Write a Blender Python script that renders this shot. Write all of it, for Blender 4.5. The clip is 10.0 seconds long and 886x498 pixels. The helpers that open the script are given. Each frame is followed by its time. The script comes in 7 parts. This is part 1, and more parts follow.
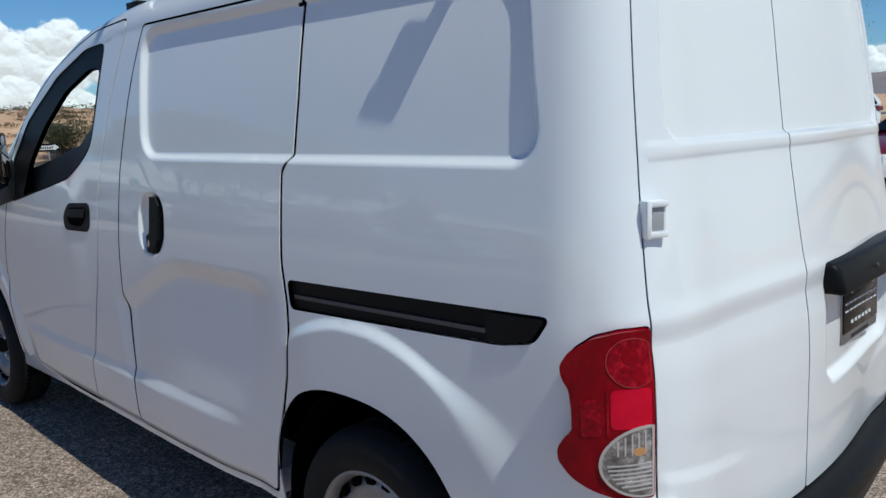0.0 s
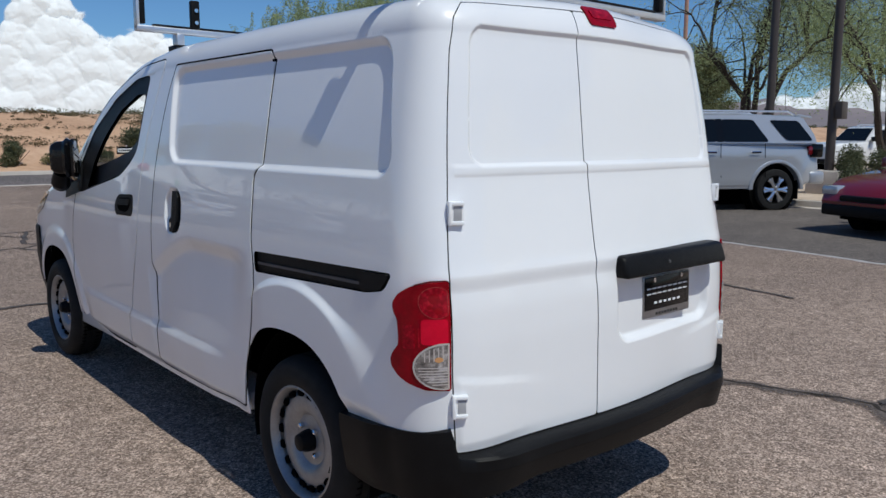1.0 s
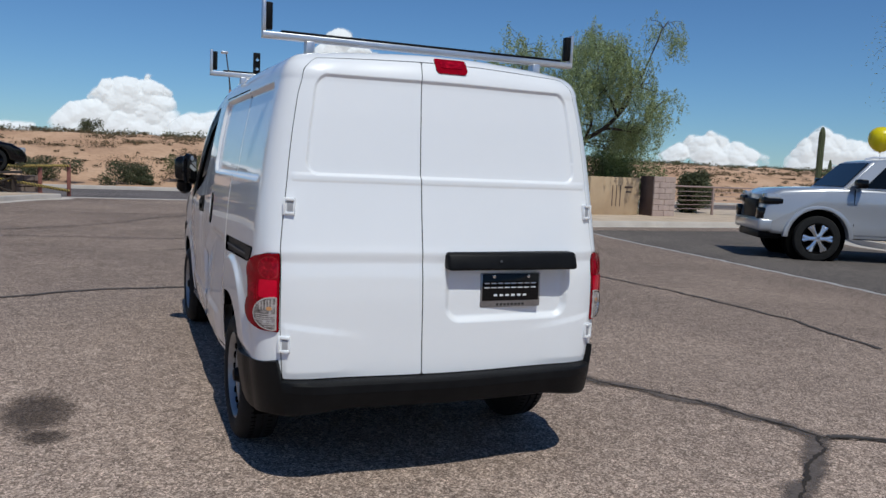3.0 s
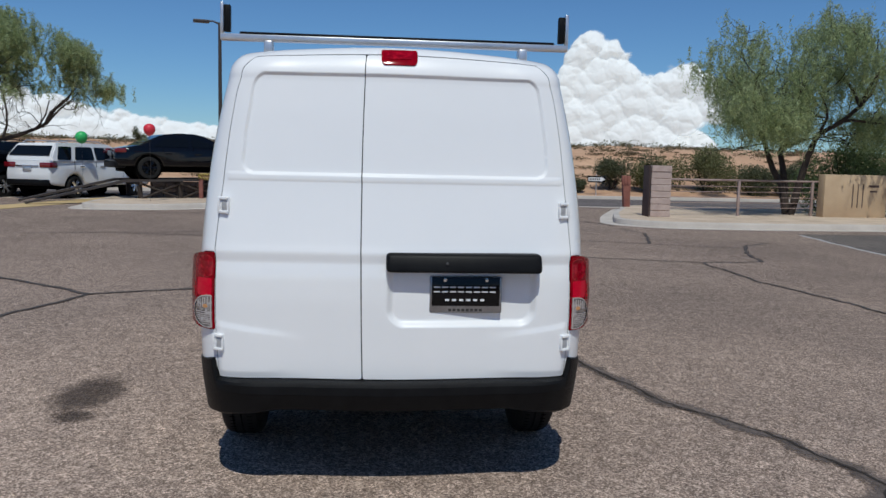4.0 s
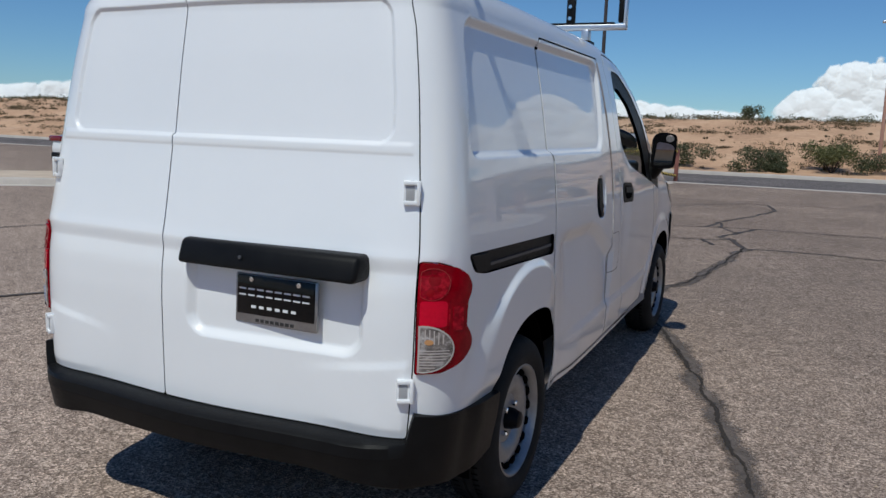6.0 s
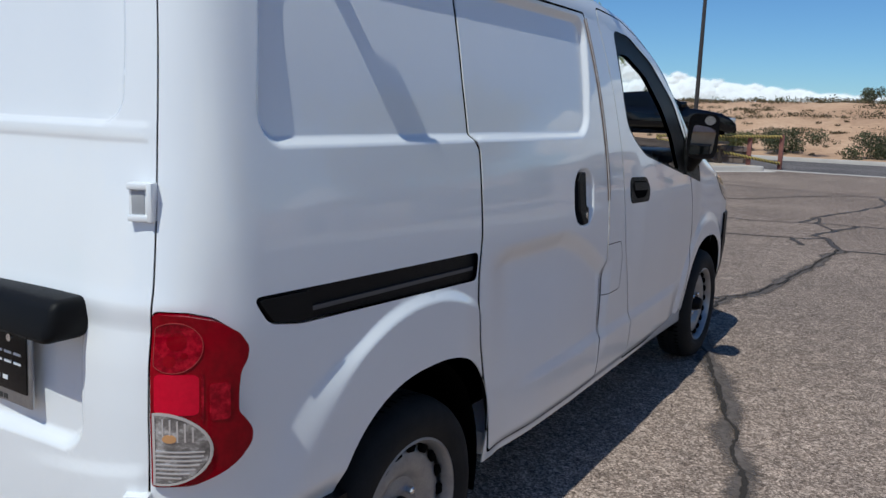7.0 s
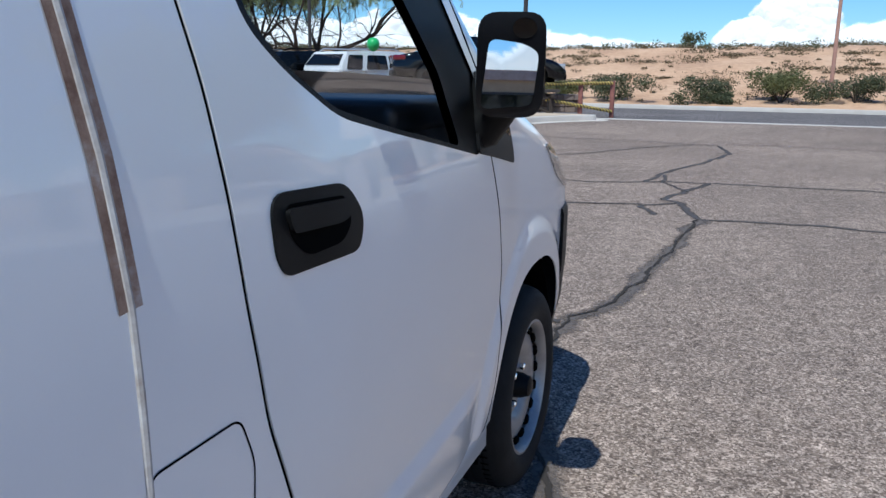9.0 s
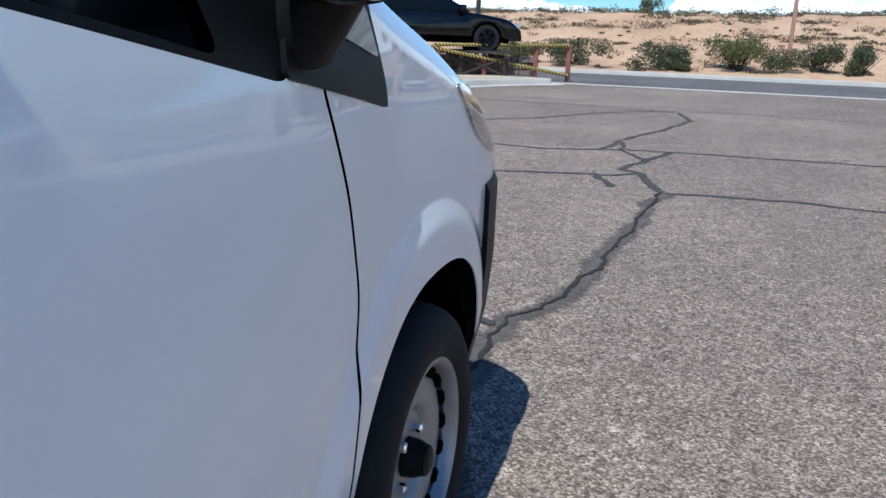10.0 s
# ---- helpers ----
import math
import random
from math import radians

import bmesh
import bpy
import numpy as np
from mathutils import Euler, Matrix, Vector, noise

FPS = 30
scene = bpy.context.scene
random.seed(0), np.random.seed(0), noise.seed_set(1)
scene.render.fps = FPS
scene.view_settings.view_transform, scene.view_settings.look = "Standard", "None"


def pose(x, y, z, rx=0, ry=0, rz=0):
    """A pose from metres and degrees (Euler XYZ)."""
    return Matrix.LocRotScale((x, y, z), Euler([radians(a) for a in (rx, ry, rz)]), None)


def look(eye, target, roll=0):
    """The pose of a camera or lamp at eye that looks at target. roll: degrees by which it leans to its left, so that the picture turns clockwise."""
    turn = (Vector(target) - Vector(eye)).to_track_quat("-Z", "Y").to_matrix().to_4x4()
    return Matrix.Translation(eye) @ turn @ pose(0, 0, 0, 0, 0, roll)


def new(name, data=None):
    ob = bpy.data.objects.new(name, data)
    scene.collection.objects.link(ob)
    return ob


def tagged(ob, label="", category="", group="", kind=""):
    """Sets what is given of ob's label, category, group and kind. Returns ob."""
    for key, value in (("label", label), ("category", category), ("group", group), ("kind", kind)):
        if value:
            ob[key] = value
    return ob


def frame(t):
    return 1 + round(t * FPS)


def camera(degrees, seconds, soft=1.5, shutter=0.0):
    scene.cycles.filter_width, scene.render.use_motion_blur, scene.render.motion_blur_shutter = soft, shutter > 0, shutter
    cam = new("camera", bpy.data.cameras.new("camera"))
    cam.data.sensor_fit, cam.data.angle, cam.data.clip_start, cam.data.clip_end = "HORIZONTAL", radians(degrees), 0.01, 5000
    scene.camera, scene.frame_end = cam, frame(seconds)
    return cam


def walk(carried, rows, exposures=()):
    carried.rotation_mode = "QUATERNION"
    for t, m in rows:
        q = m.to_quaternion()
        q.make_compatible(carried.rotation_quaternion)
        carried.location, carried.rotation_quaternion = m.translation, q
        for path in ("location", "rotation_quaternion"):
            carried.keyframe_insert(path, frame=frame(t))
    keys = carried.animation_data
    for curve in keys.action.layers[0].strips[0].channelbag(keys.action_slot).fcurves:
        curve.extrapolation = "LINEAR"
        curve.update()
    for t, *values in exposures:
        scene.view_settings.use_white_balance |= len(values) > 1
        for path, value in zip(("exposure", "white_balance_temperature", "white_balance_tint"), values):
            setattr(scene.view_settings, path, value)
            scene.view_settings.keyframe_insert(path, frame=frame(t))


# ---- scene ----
cam = camera(58.0, 10.0)
PATH = [
    (0, (-2.089, -0.647, 1.439), (-0.645, 0.698, 1.114), -2.1),
    (0.5, (-2.249, -1.123, 1.445), (-0.850, 0.273, 1.139), -1),
    (1, (-2.356, -1.643, 1.464), (-1.017, -0.183, 1.184), 0.2),
    (1.5, (-2.511, -2.152, 1.468), (-1.252, -0.617, 1.222), 1.4),
    (2, (-2.422, -2.687, 1.431), (-1.268, -1.069, 1.210), 2.4),
    (2.5, (-2.079, -3.024, 1.419), (-1.062, -1.314, 1.213), 2.8),
    (2.7, (-1.877, -3.121, 1.429), (-0.928, -1.372, 1.225), 2.8),
    (3.8, (-0.399, -3.422, 1.427), (-0.068, -1.461, 1.215), 1.3),
    (4, (-0.170, -3.385, 1.437), (0.045, -1.408, 1.221), 1.3),
    (4.5, (0.461, -3.262, 1.456), (0.376, -1.278, 1.218), 1.4),
    (5, (1.033, -2.905, 1.429), (0.645, -0.960, 1.175), 1.1),
    (5.2, (1.210, -2.775, 1.409), (0.743, -0.846, 1.153), 1.3),
    (6.3, (1.939, -1.675, 1.432), (1.027, 0.076, 1.116), 2.2),
    (6.5, (2.014, -1.446, 1.433), (1.053, 0.278, 1.109), 2.3),
    (7, (1.953, -0.893, 1.420), (0.924, 0.787, 1.076), 1.9),
    (7.5, (1.810, -0.292, 1.400), (0.816, 1.402, 1.025), 1.3),
    (8, (1.621, 0.342, 1.377), (0.714, 2.080, 0.981), 0.5),
    (8.5, (1.508, 0.960, 1.341), (0.720, 2.750, 0.922), 0.3),
    (9, (1.408, 1.533, 1.323), (0.735, 3.363, 0.880), 0.6),
    (9.5, (1.315, 2.024, 1.244), (0.717, 3.872, 0.768), 1.2),
    (10, (1.289, 2.469, 1.188), (0.730, 4.317, 0.664), 2),
]
walk(cam, [(t, look(eye, target, roll)) for t, eye, target, roll in PATH],
     [(0.0, 0.05, 6200, -2), (0.5, 0.02, 6300, 1), (1.5, -0.04, 6350, 4), (2.5, -0.08, 6350, 4), (4.0, -0.12, 6350, 3), (5.2, -0.14, 6350, 2), (6.3, -0.08, 6250, 2), (6.5, -0.04, 6200, 2), (7.0, 0.06, 6100, 1), (7.5, 0.38, 5950, 1), (8.0, 0.42, 5900, 0), (8.5, 0.34, 5850, 0), (9.0, 0.52, 5750, 0), (9.5, 0.56, 5700, -1), (10.0, 0.60, 5650, -2)])

# ---- daylight ----
world = bpy.data.worlds.new("sky")
scene.world = world
world.use_nodes = True
wn = world.node_tree
sky = wn.nodes.new("ShaderNodeTexSky")
sky.sky_type = "NISHITA"
sky.sun_disc = False
sky.sun_elevation = radians(58.3)
sky.sun_rotation = radians(180.0)
sky.altitude = 600.0
sky.air_density, sky.dust_density, sky.ozone_density = 1.0, 0.0, 1.6
tint = wn.nodes.new("ShaderNodeMix")
tint.data_type, tint.blend_type = "RGBA", "MULTIPLY"
tint.inputs["Factor"].default_value = 1.0
tint.inputs["B"].default_value = (0.575, 0.825, 1.16, 1)
wn.links.new(sky.outputs[0], tint.inputs["A"])
wn.links.new(tint.outputs["Result"], wn.nodes["Background"].inputs[0])
wn.nodes["Background"].inputs[1].default_value = 0.075
sun = new("sun", bpy.data.lights.new("sun", "SUN"))
sun.data.energy, sun.data.angle, sun.data.color = 3.1, radians(0.55), (1.0, 0.965, 0.915)
sun.matrix_world = look((-1.1, -18.5, 30.0), (0.0, 0.0, 0.0))

# ---- materials ----
def shade(name, base, rough=0.5, metal=0.0, coat=0.0, coat_rough=0.03, ior=1.45):
    m = bpy.data.materials.new(name)
    m.use_nodes = True
    b = m.node_tree.nodes["Principled BSDF"]
    b.inputs["Base Color"].default_value = (*base, 1)
    b.inputs["Roughness"].default_value = rough
    b.inputs["Metallic"].default_value = metal
    b.inputs["Coat Weight"].default_value = coat
    b.inputs["Coat Roughness"].default_value = coat_rough
    b.inputs["IOR"].default_value = ior
    return m


def node(m, kind, **inputs):
    n = m.node_tree.nodes.new(kind)
    for k, v in inputs.items():
        n.inputs[k.replace("_", " ")].default_value = v
    return n


def join(m, a, ao, b, bi):
    m.node_tree.links.new(a.outputs[ao], b.inputs[bi])


def mottle(m, colors, scale=4.0, fine=60.0, bump=0.0, bump_scale=120.0, stretch=(1, 1, 1), rough=None, fine_mix=0.4):
    """Vary a material's colour at two scales, with fine relief."""
    b = m.node_tree.nodes["Principled BSDF"]
    tc = node(m, "ShaderNodeTexCoord")
    mp = node(m, "ShaderNodeMapping")
    mp.inputs["Scale"].default_value = stretch
    join(m, tc, "Object", mp, "Vector")
    big = node(m, "ShaderNodeTexNoise", Scale=scale, Detail=5.0, Roughness=0.6)
    small = node(m, "ShaderNodeTexNoise", Scale=fine, Detail=4.0, Roughness=0.7)
    join(m, mp, "Vector", big, "Vector")
    join(m, mp, "Vector", small, "Vector")
    mix = node(m, "ShaderNodeMix")
    mix.data_type = "FLOAT"
    mix.inputs["Factor"].default_value = fine_mix
    join(m, big, "Fac", mix, "A")
    join(m, small, "Fac", mix, "B")
    ramp = node(m, "ShaderNodeValToRGB")
    ramp.color_ramp.elements[0].position, ramp.color_ramp.elements[1].position = 0.3, 0.7
    ramp.color_ramp.elements[0].color = (*colors[0], 1)
    ramp.color_ramp.elements[1].color = (*colors[-1], 1)
    for i, c in enumerate(colors[1:-1]):
        e = ramp.color_ramp.elements.new(0.3 + 0.4 * (i + 1) / (len(colors) - 1))
        e.color = (*c, 1)
    join(m, mix, "Result", ramp, "Fac")
    join(m, ramp, "Color", b, "Base Color")
    if rough:
        rr = node(m, "ShaderNodeMapRange")
        rr.inputs["To Min"].default_value, rr.inputs["To Max"].default_value = rough
        join(m, mix, "Result", rr, "Value")
        join(m, rr, "Result", b, "Roughness")
    if bump:
        n = node(m, "ShaderNodeTexNoise", Scale=bump_scale, Detail=3.0)
        join(m, mp, "Vector", n, "Vector")
        bp = node(m, "ShaderNodeBump", Strength=1.0, Distance=bump)
        join(m, n, "Fac", bp, "Height")
        join(m, bp, "Normal", b, "Normal")
    return m


def asphalt(name, dark, mid, light, stones=95.0, zone_gain=None):
    """Worn asphalt: pale stones in dark binder, broad stains."""
    m = shade(name, mid, 0.85)
    b = m.node_tree.nodes["Principled BSDF"]
    b.inputs["Specular IOR Level"].default_value = 0.12
    tc = node(m, "ShaderNodeTexCoord")
    v = node(m, "ShaderNodeTexVoronoi", Scale=stones)
    v2 = node(m, "ShaderNodeTexVoronoi", Scale=stones * 0.38)
    big = node(m, "ShaderNodeTexNoise", Scale=0.35, Detail=6.0, Roughness=0.65)
    med = node(m, "ShaderNodeTexNoise", Scale=7.0, Detail=6.0, Roughness=0.75)
    for n in (v, v2, big, med):
        join(m, tc, "Object", n, "Vector")
    sep = node(m, "ShaderNodeSeparateColor")
    join(m, v, "Color", sep, "Color")
    sep2 = node(m, "ShaderNodeSeparateColor")
    join(m, v2, "Color", sep2, "Color")
    ramp = node(m, "ShaderNodeValToRGB")
    els = ramp.color_ramp.elements
    els[0].position, els[0].color = 0.0, (*dark, 1)
    els[1].position, els[1].color = 1.0, (*light, 1)
    e = els.new(0.55)
    e.color = (*mid, 1)
    join(m, sep, "Red", ramp, "Fac")
    ramp2 = node(m, "ShaderNodeValToRGB")
    els = ramp2.color_ramp.elements
    els[0].position, els[0].color = 0.0, (0.62, 0.62, 0.62, 1)
    els[1].position, els[1].color = 1.0, (1.3, 1.3, 1.3, 1)
    join(m, sep2, "Green", ramp2, "Fac")
    mul = node(m, "ShaderNodeMix")
    mul.data_type, mul.blend_type = "RGBA", "MULTIPLY"
    mul.inputs["Factor"].default_value = 0.75
    join(m, ramp, "Color", mul, "A")
    join(m, ramp2, "Color", mul, "B")
    addn = node(m, "ShaderNodeMath")
    addn.operation = "ADD"
    join(m, big, "Fac", addn, 0)
    join(m, med, "Fac", addn, 1)
    ramp3 = node(m, "ShaderNodeValToRGB")
    els = ramp3.color_ramp.elements
    els[0].position, els[0].color = 0.75, (0.78, 0.77, 0.77, 1)
    els[1].position, els[1].color = 1.0, (1.12, 1.1, 1.08, 1)
    half = node(m, "ShaderNodeMath")
    half.operation = "MULTIPLY"
    half.inputs[1].default_value = 0.85
    join(m, addn, "Value", half, 0)
    join(m, half, "Value", ramp3, "Fac")
    mul2 = node(m, "ShaderNodeMix")
    mul2.data_type, mul2.blend_type = "RGBA", "MULTIPLY"
    mul2.inputs["Factor"].default_value = 1.0
    join(m, mul, "Result", mul2, "A")
    join(m, ramp3, "Color", mul2, "B")
    if zone_gain:
        # Scales the base colour from one value to another across the lot.
        xyz = node(m, "ShaderNodeSeparateXYZ")
        join(m, tc, "Object", xyz, "Vector")
        wander = node(m, "ShaderNodeMath")
        wander.operation = "MULTIPLY_ADD"
        wander.inputs[1].default_value = 7.0
        join(m, big, "Fac", wander, 0)
        aslant = node(m, "ShaderNodeMath")
        aslant.operation = "MULTIPLY_ADD"
        aslant.inputs[1].default_value = 0.55
        join(m, xyz, "X", aslant, 0)
        join(m, xyz, "Y", aslant, 2)
        join(m, aslant, "Value", wander, 2)
        zone = node(m, "ShaderNodeMapRange")
        zone.inputs["From Min"].default_value, zone.inputs["From Max"].default_value = 2.5, 10.0
        zone.inputs["To Min"].default_value, zone.inputs["To Max"].default_value = zone_gain
        join(m, wander, "Value", zone, "Value")
        mul3 = node(m, "ShaderNodeVectorMath")
        mul3.operation = "SCALE"
        join(m, mul2, "Result", mul3, "Vector")
        join(m, zone, "Result", mul3, "Scale")
        join(m, mul3, "Vector", b, "Base Color")
    else:
        join(m, mul2, "Result", b, "Base Color")
    bp = node(m, "ShaderNodeBump", Strength=0.6, Distance=0.004)
    join(m, v, "Distance", bp, "Height")
    join(m, bp, "Normal", b, "Normal")
    return m


def leafy(name, a, b_):
    """Foliage that varies from leaf to leaf and lets some light through."""
    m = shade(name, a, 0.6)
    b = m.node_tree.nodes["Principled BSDF"]
    g = node(m, "ShaderNodeNewGeometry")
    ramp = node(m, "ShaderNodeValToRGB")
    ramp.color_ramp.elements[0].color, ramp.color_ramp.elements[1].color = (*a, 1), (*b_, 1)
    join(m, g, "Random Per Island", ramp, "Fac")
    join(m, ramp, "Color", b, "Base Color")
    tr = node(m, "ShaderNodeBsdfTranslucent")
    join(m, ramp, "Color", tr, "Color")
    mix = node(m, "ShaderNodeMixShader", Fac=0.45)
    out = m.node_tree.nodes["Material Output"]
    join(m, b, "BSDF", mix, 1)
    join(m, tr, "BSDF", mix, 2)
    join(m, mix, "Shader", out, "Surface")
    return m


def glass(name, tint=(0.88, 0.93, 0.92)):
    """Thin tinted glazing: gloss by Fresnel over a clear body."""
    m = bpy.data.materials.new(name)
    m.use_nodes = True
    nt = m.node_tree
    nt.nodes.remove(nt.nodes["Principled BSDF"])
    t = node(m, "ShaderNodeBsdfTransparent")
    t.inputs["Color"].default_value = (*tint, 1)
    g = node(m, "ShaderNodeBsdfGlossy", Roughness=0.01)
    lw = node(m, "ShaderNodeLayerWeight", Blend=0.5)
    pw = node(m, "ShaderNodeMath")
    pw.operation = "POWER"
    pw.inputs[1].default_value = 5.0
    join(m, lw, "Facing", pw, 0)
    f = node(m, "ShaderNodeMath")
    f.operation = "MULTIPLY_ADD"
    f.inputs[1].default_value, f.inputs[2].default_value = 0.85, 0.03
    join(m, pw, "Value", f, 0)
    mix = node(m, "ShaderNodeMixShader")
    join(m, f, "Value", mix, "Fac")
    join(m, t, "BSDF", mix, 1)
    join(m, g, "BSDF", mix, 2)
    join(m, mix, "Shader", nt.nodes["Material Output"], "Surface")
    return m


PAINT = mottle(shade("white_paint", (0.85, 0.85, 0.85), 0.35, coat=1.0, coat_rough=0.02), [(0.835, 0.84, 0.845), (0.865, 0.865, 0.865)], 2.0, 300.0, fine_mix=0.25)
TRIM = mottle(shade("black_plastic", (0.008, 0.008, 0.0085), 0.4, ior=1.22), [(0.004, 0.004, 0.0045), (0.010, 0.010, 0.0105)], 12.0, 400.0, 0.0004, 900.0, rough=(0.36, 0.5))
GLOSSY_BLACK = shade("glossy_black", (0.005, 0.005, 0.006), 0.10, ior=1.33)
GAP = shade("dark_gap", (0.003, 0.003, 0.003), 0.9, ior=1.1)
RUBBER = mottle(shade("tyre_rubber", (0.015, 0.015, 0.015), 0.75, ior=1.3), [(0.009, 0.009, 0.009), (0.022, 0.0215, 0.021)], 15.0, 200.0, 0.0008, 300.0)
STEEL = mottle(shade("silver_wheel_paint", (0.42, 0.42, 0.42), 0.4, 0.6), [(0.25, 0.25, 0.255), (0.40, 0.40, 0.40)], 18.0, 150.0, rough=(0.32, 0.5))
PLATE_METAL = mottle(shade("plate_metal", (0.34, 0.34, 0.35), 0.3, 0.8), [(0.24, 0.24, 0.25), (0.42, 0.42, 0.43)], 12.0, 160.0, rough=(0.22, 0.4))
HINGE_SHADE = shade("hinge_shade", (0.38, 0.38, 0.39), 0.5)
TRACK = shade("track_metal", (0.10, 0.10, 0.105), 0.45, 0.5)
ALLOY = shade("bright_alloy", (0.72, 0.72, 0.73), 0.25, 0.9)
CHROME = shade("chrome", (0.75, 0.75, 0.76), 0.12, 1.0)
ALUM = mottle(shade("aluminium", (0.7, 0.7, 0.71), 0.35, 0.9), [(0.6, 0.6, 0.61), (0.78, 0.78, 0.79)], 9.0, 200.0, rough=(0.25, 0.45))
RED_LENS = mottle(shade("red_lens", (0.36, 0.0, 0.012), 0.05, ior=1.28), [(0.15, 0.0, 0.004), (0.34, 0.0, 0.009)], 14.0, 70.0, fine_mix=0.3)
RED_DEEP = mottle(shade("red_reflector", (0.2, 0.0, 0.01), 0.1, ior=1.3), [(0.10, 0.0, 0.003), (0.28, 0.0, 0.010), (0.65, 0.01, 0.03)], 40.0, 110.0)
RED_BRIGHT = mottle(shade("bright_red_lens", (0.62, 0.0, 0.025), 0.1, ior=1.3), [(0.52, 0.0, 0.02), (0.7, 0.002, 0.03)], 20.0, 120.0)
PINK_EDGE = shade("lens_edge", (0.40, 0.03, 0.035), 0.1, coat=1.0)
CLEAR_RIM = shade("lens_rim", (0.7, 0.66, 0.64), 0.1, 0.5, coat=1.0)
CLEAR_LENS = mottle(shade("clear_lens", (0.5, 0.5, 0.49), 0.12, 0.5, coat=1.0), [(0.05, 0.045, 0.045), (0.30, 0.28, 0.27), (0.95, 0.95, 0.95)], 40.0, 120.0, 0.0, 90.0, (0.8, 0.8, 1.2), fine_mix=0.25)
AMBER = shade("amber_bulb", (0.60, 0.30, 0.12), 0.25, coat=1.0)
MIRROR = shade("mirror_glass", (0.8, 0.81, 0.82), 0.01, 1.0)
GLASS = glass("cab_glass", (0.965, 0.985, 0.98))
DARK_GLASS = shade("dark_window", (0.004, 0.005, 0.006), 0.03, ior=1.35)
CABIN = mottle(shade("cabin_plastic", (0.02, 0.021, 0.024), 0.42, ior=1.4), [(0.013, 0.014, 0.017), (0.026, 0.028, 0.032)], 10, 300)
CLOTH = mottle(shade("seat_cloth", (0.05, 0.05, 0.055), 0.9), [(0.035, 0.035, 0.04), (0.07, 0.07, 0.075)], 30, 400, 0.001, 500)
LOT = asphalt("lot_asphalt", (0.135, 0.097, 0.078), (0.325, 0.248, 0.200), (0.63, 0.50, 0.415), 130.0, (1.18, 0.84))
LANE = asphalt("lane_asphalt", (0.075, 0.066, 0.060), (0.155, 0.135, 0.122), (0.27, 0.235, 0.212), 130.0)
ROAD = asphalt("road_asphalt", (0.10, 0.09, 0.088), (0.17, 0.15, 0.145), (0.26, 0.23, 0.22))
TAR = mottle(shade("crack_sealant", (0.08, 0.066, 0.06), 0.8), [(0.045, 0.037, 0.034), (0.10, 0.083, 0.074)], 6.0, 90.0, 0.003, 140.0)
TAR_WORN = mottle(shade("worn_crack_sealant", (0.12, 0.098, 0.086), 0.85), [(0.06, 0.049, 0.043), (0.19, 0.152, 0.133)], 5.0, 70.0, 0.004, 120.0)
CRACK = shade("open_crack", (0.045, 0.038, 0.034), 0.9, ior=1.2)


def crumble(m, soft=0.55):
    """Ragged, fading borders for strips that carry an edge value."""
    at_ = node(m, "ShaderNodeAttribute")
    at_.attribute_name = "strip_edge"
    tc = node(m, "ShaderNodeTexCoord")
    ns = node(m, "ShaderNodeTexNoise", Scale=38.0, Detail=6.0, Roughness=0.75)
    join(m, tc, "Object", ns, "Vector")
    ma = node(m, "ShaderNodeMath")
    ma.operation = "MULTIPLY_ADD"
    ma.inputs[1].default_value = 1.7
    join(m, ns, "Fac", ma, 0)
    join(m, at_, "Fac", ma, 2)
    mr = node(m, "ShaderNodeMapRange")
    mr.inputs["From Min"].default_value, mr.inputs["From Max"].default_value = 1.25 - soft * 0.4, 1.25 + soft * 0.6
    join(m, ma, "Value", mr, "Value")
    mx = node(m, "ShaderNodeMixShader")
    join(m, mr, "Result", mx, "Fac")
    join(m, node(m, "ShaderNodeBsdfTransparent"), "BSDF", mx, 1)
    join(m, m.node_tree.nodes["Principled BSDF"], "BSDF", mx, 2)
    join(m, mx, "Shader", m.node_tree.nodes["Material Output"], "Surface")


for m_, k_ in ((TAR, 0.5), (TAR_WORN, 1.1), (CRACK, 0.5)):
    crumble(m_, k_)
CONCRETE = mottle(shade("kerb_concrete", (0.55, 0.5, 0.45), 0.85), [(0.44, 0.39, 0.345), (0.64, 0.58, 0.52)], 1.5, 40.0, 0.003, 60.0)
SAND = mottle(shade("desert_sand", (0.5, 0.33, 0.22), 0.95), [(0.34, 0.197, 0.118), (0.52, 0.322, 0.20), (0.64, 0.425, 0.28)], 0.35, 4.0, 0.05, 3.0)
GRAVEL = mottle(shade("decomposed_granite", (0.56, 0.44, 0.33), 0.95), [(0.36, 0.27, 0.2), (0.56, 0.44, 0.33), (0.68, 0.56, 0.44)], 1.2, 30.0, 0.01, 40.0)
BLOCK = mottle(shade("stone_block", (0.42, 0.33, 0.29), 0.9), [(0.34, 0.255, 0.225), (0.54, 0.43, 0.385)], 4.0, 50.0, 0.006, 40.0)
RUBBLE = mottle(shade("rubble_stone", (0.22, 0.17, 0.14), 0.95), [(0.13, 0.095, 0.08), (0.28, 0.215, 0.18)], 3.0, 40.0, 0.01, 30.0)
BLOCK_DARK = mottle(shade("dark_block", (0.08, 0.05, 0.045), 0.9), [(0.06, 0.04, 0.036), (0.11, 0.075, 0.066)], 4.0, 50.0, 0.006, 40.0)
STUCCO = mottle(shade("tan_stucco", (0.5, 0.37, 0.24), 0.9), [(0.42, 0.30, 0.19), (0.55, 0.41, 0.27)], 2.0, 60.0, 0.004, 80.0)
RUST = mottle(shade("rust_paint", (0.22, 0.08, 0.06), 0.7), [(0.16, 0.055, 0.045), (0.3, 0.12, 0.09)], 6.0, 60.0)
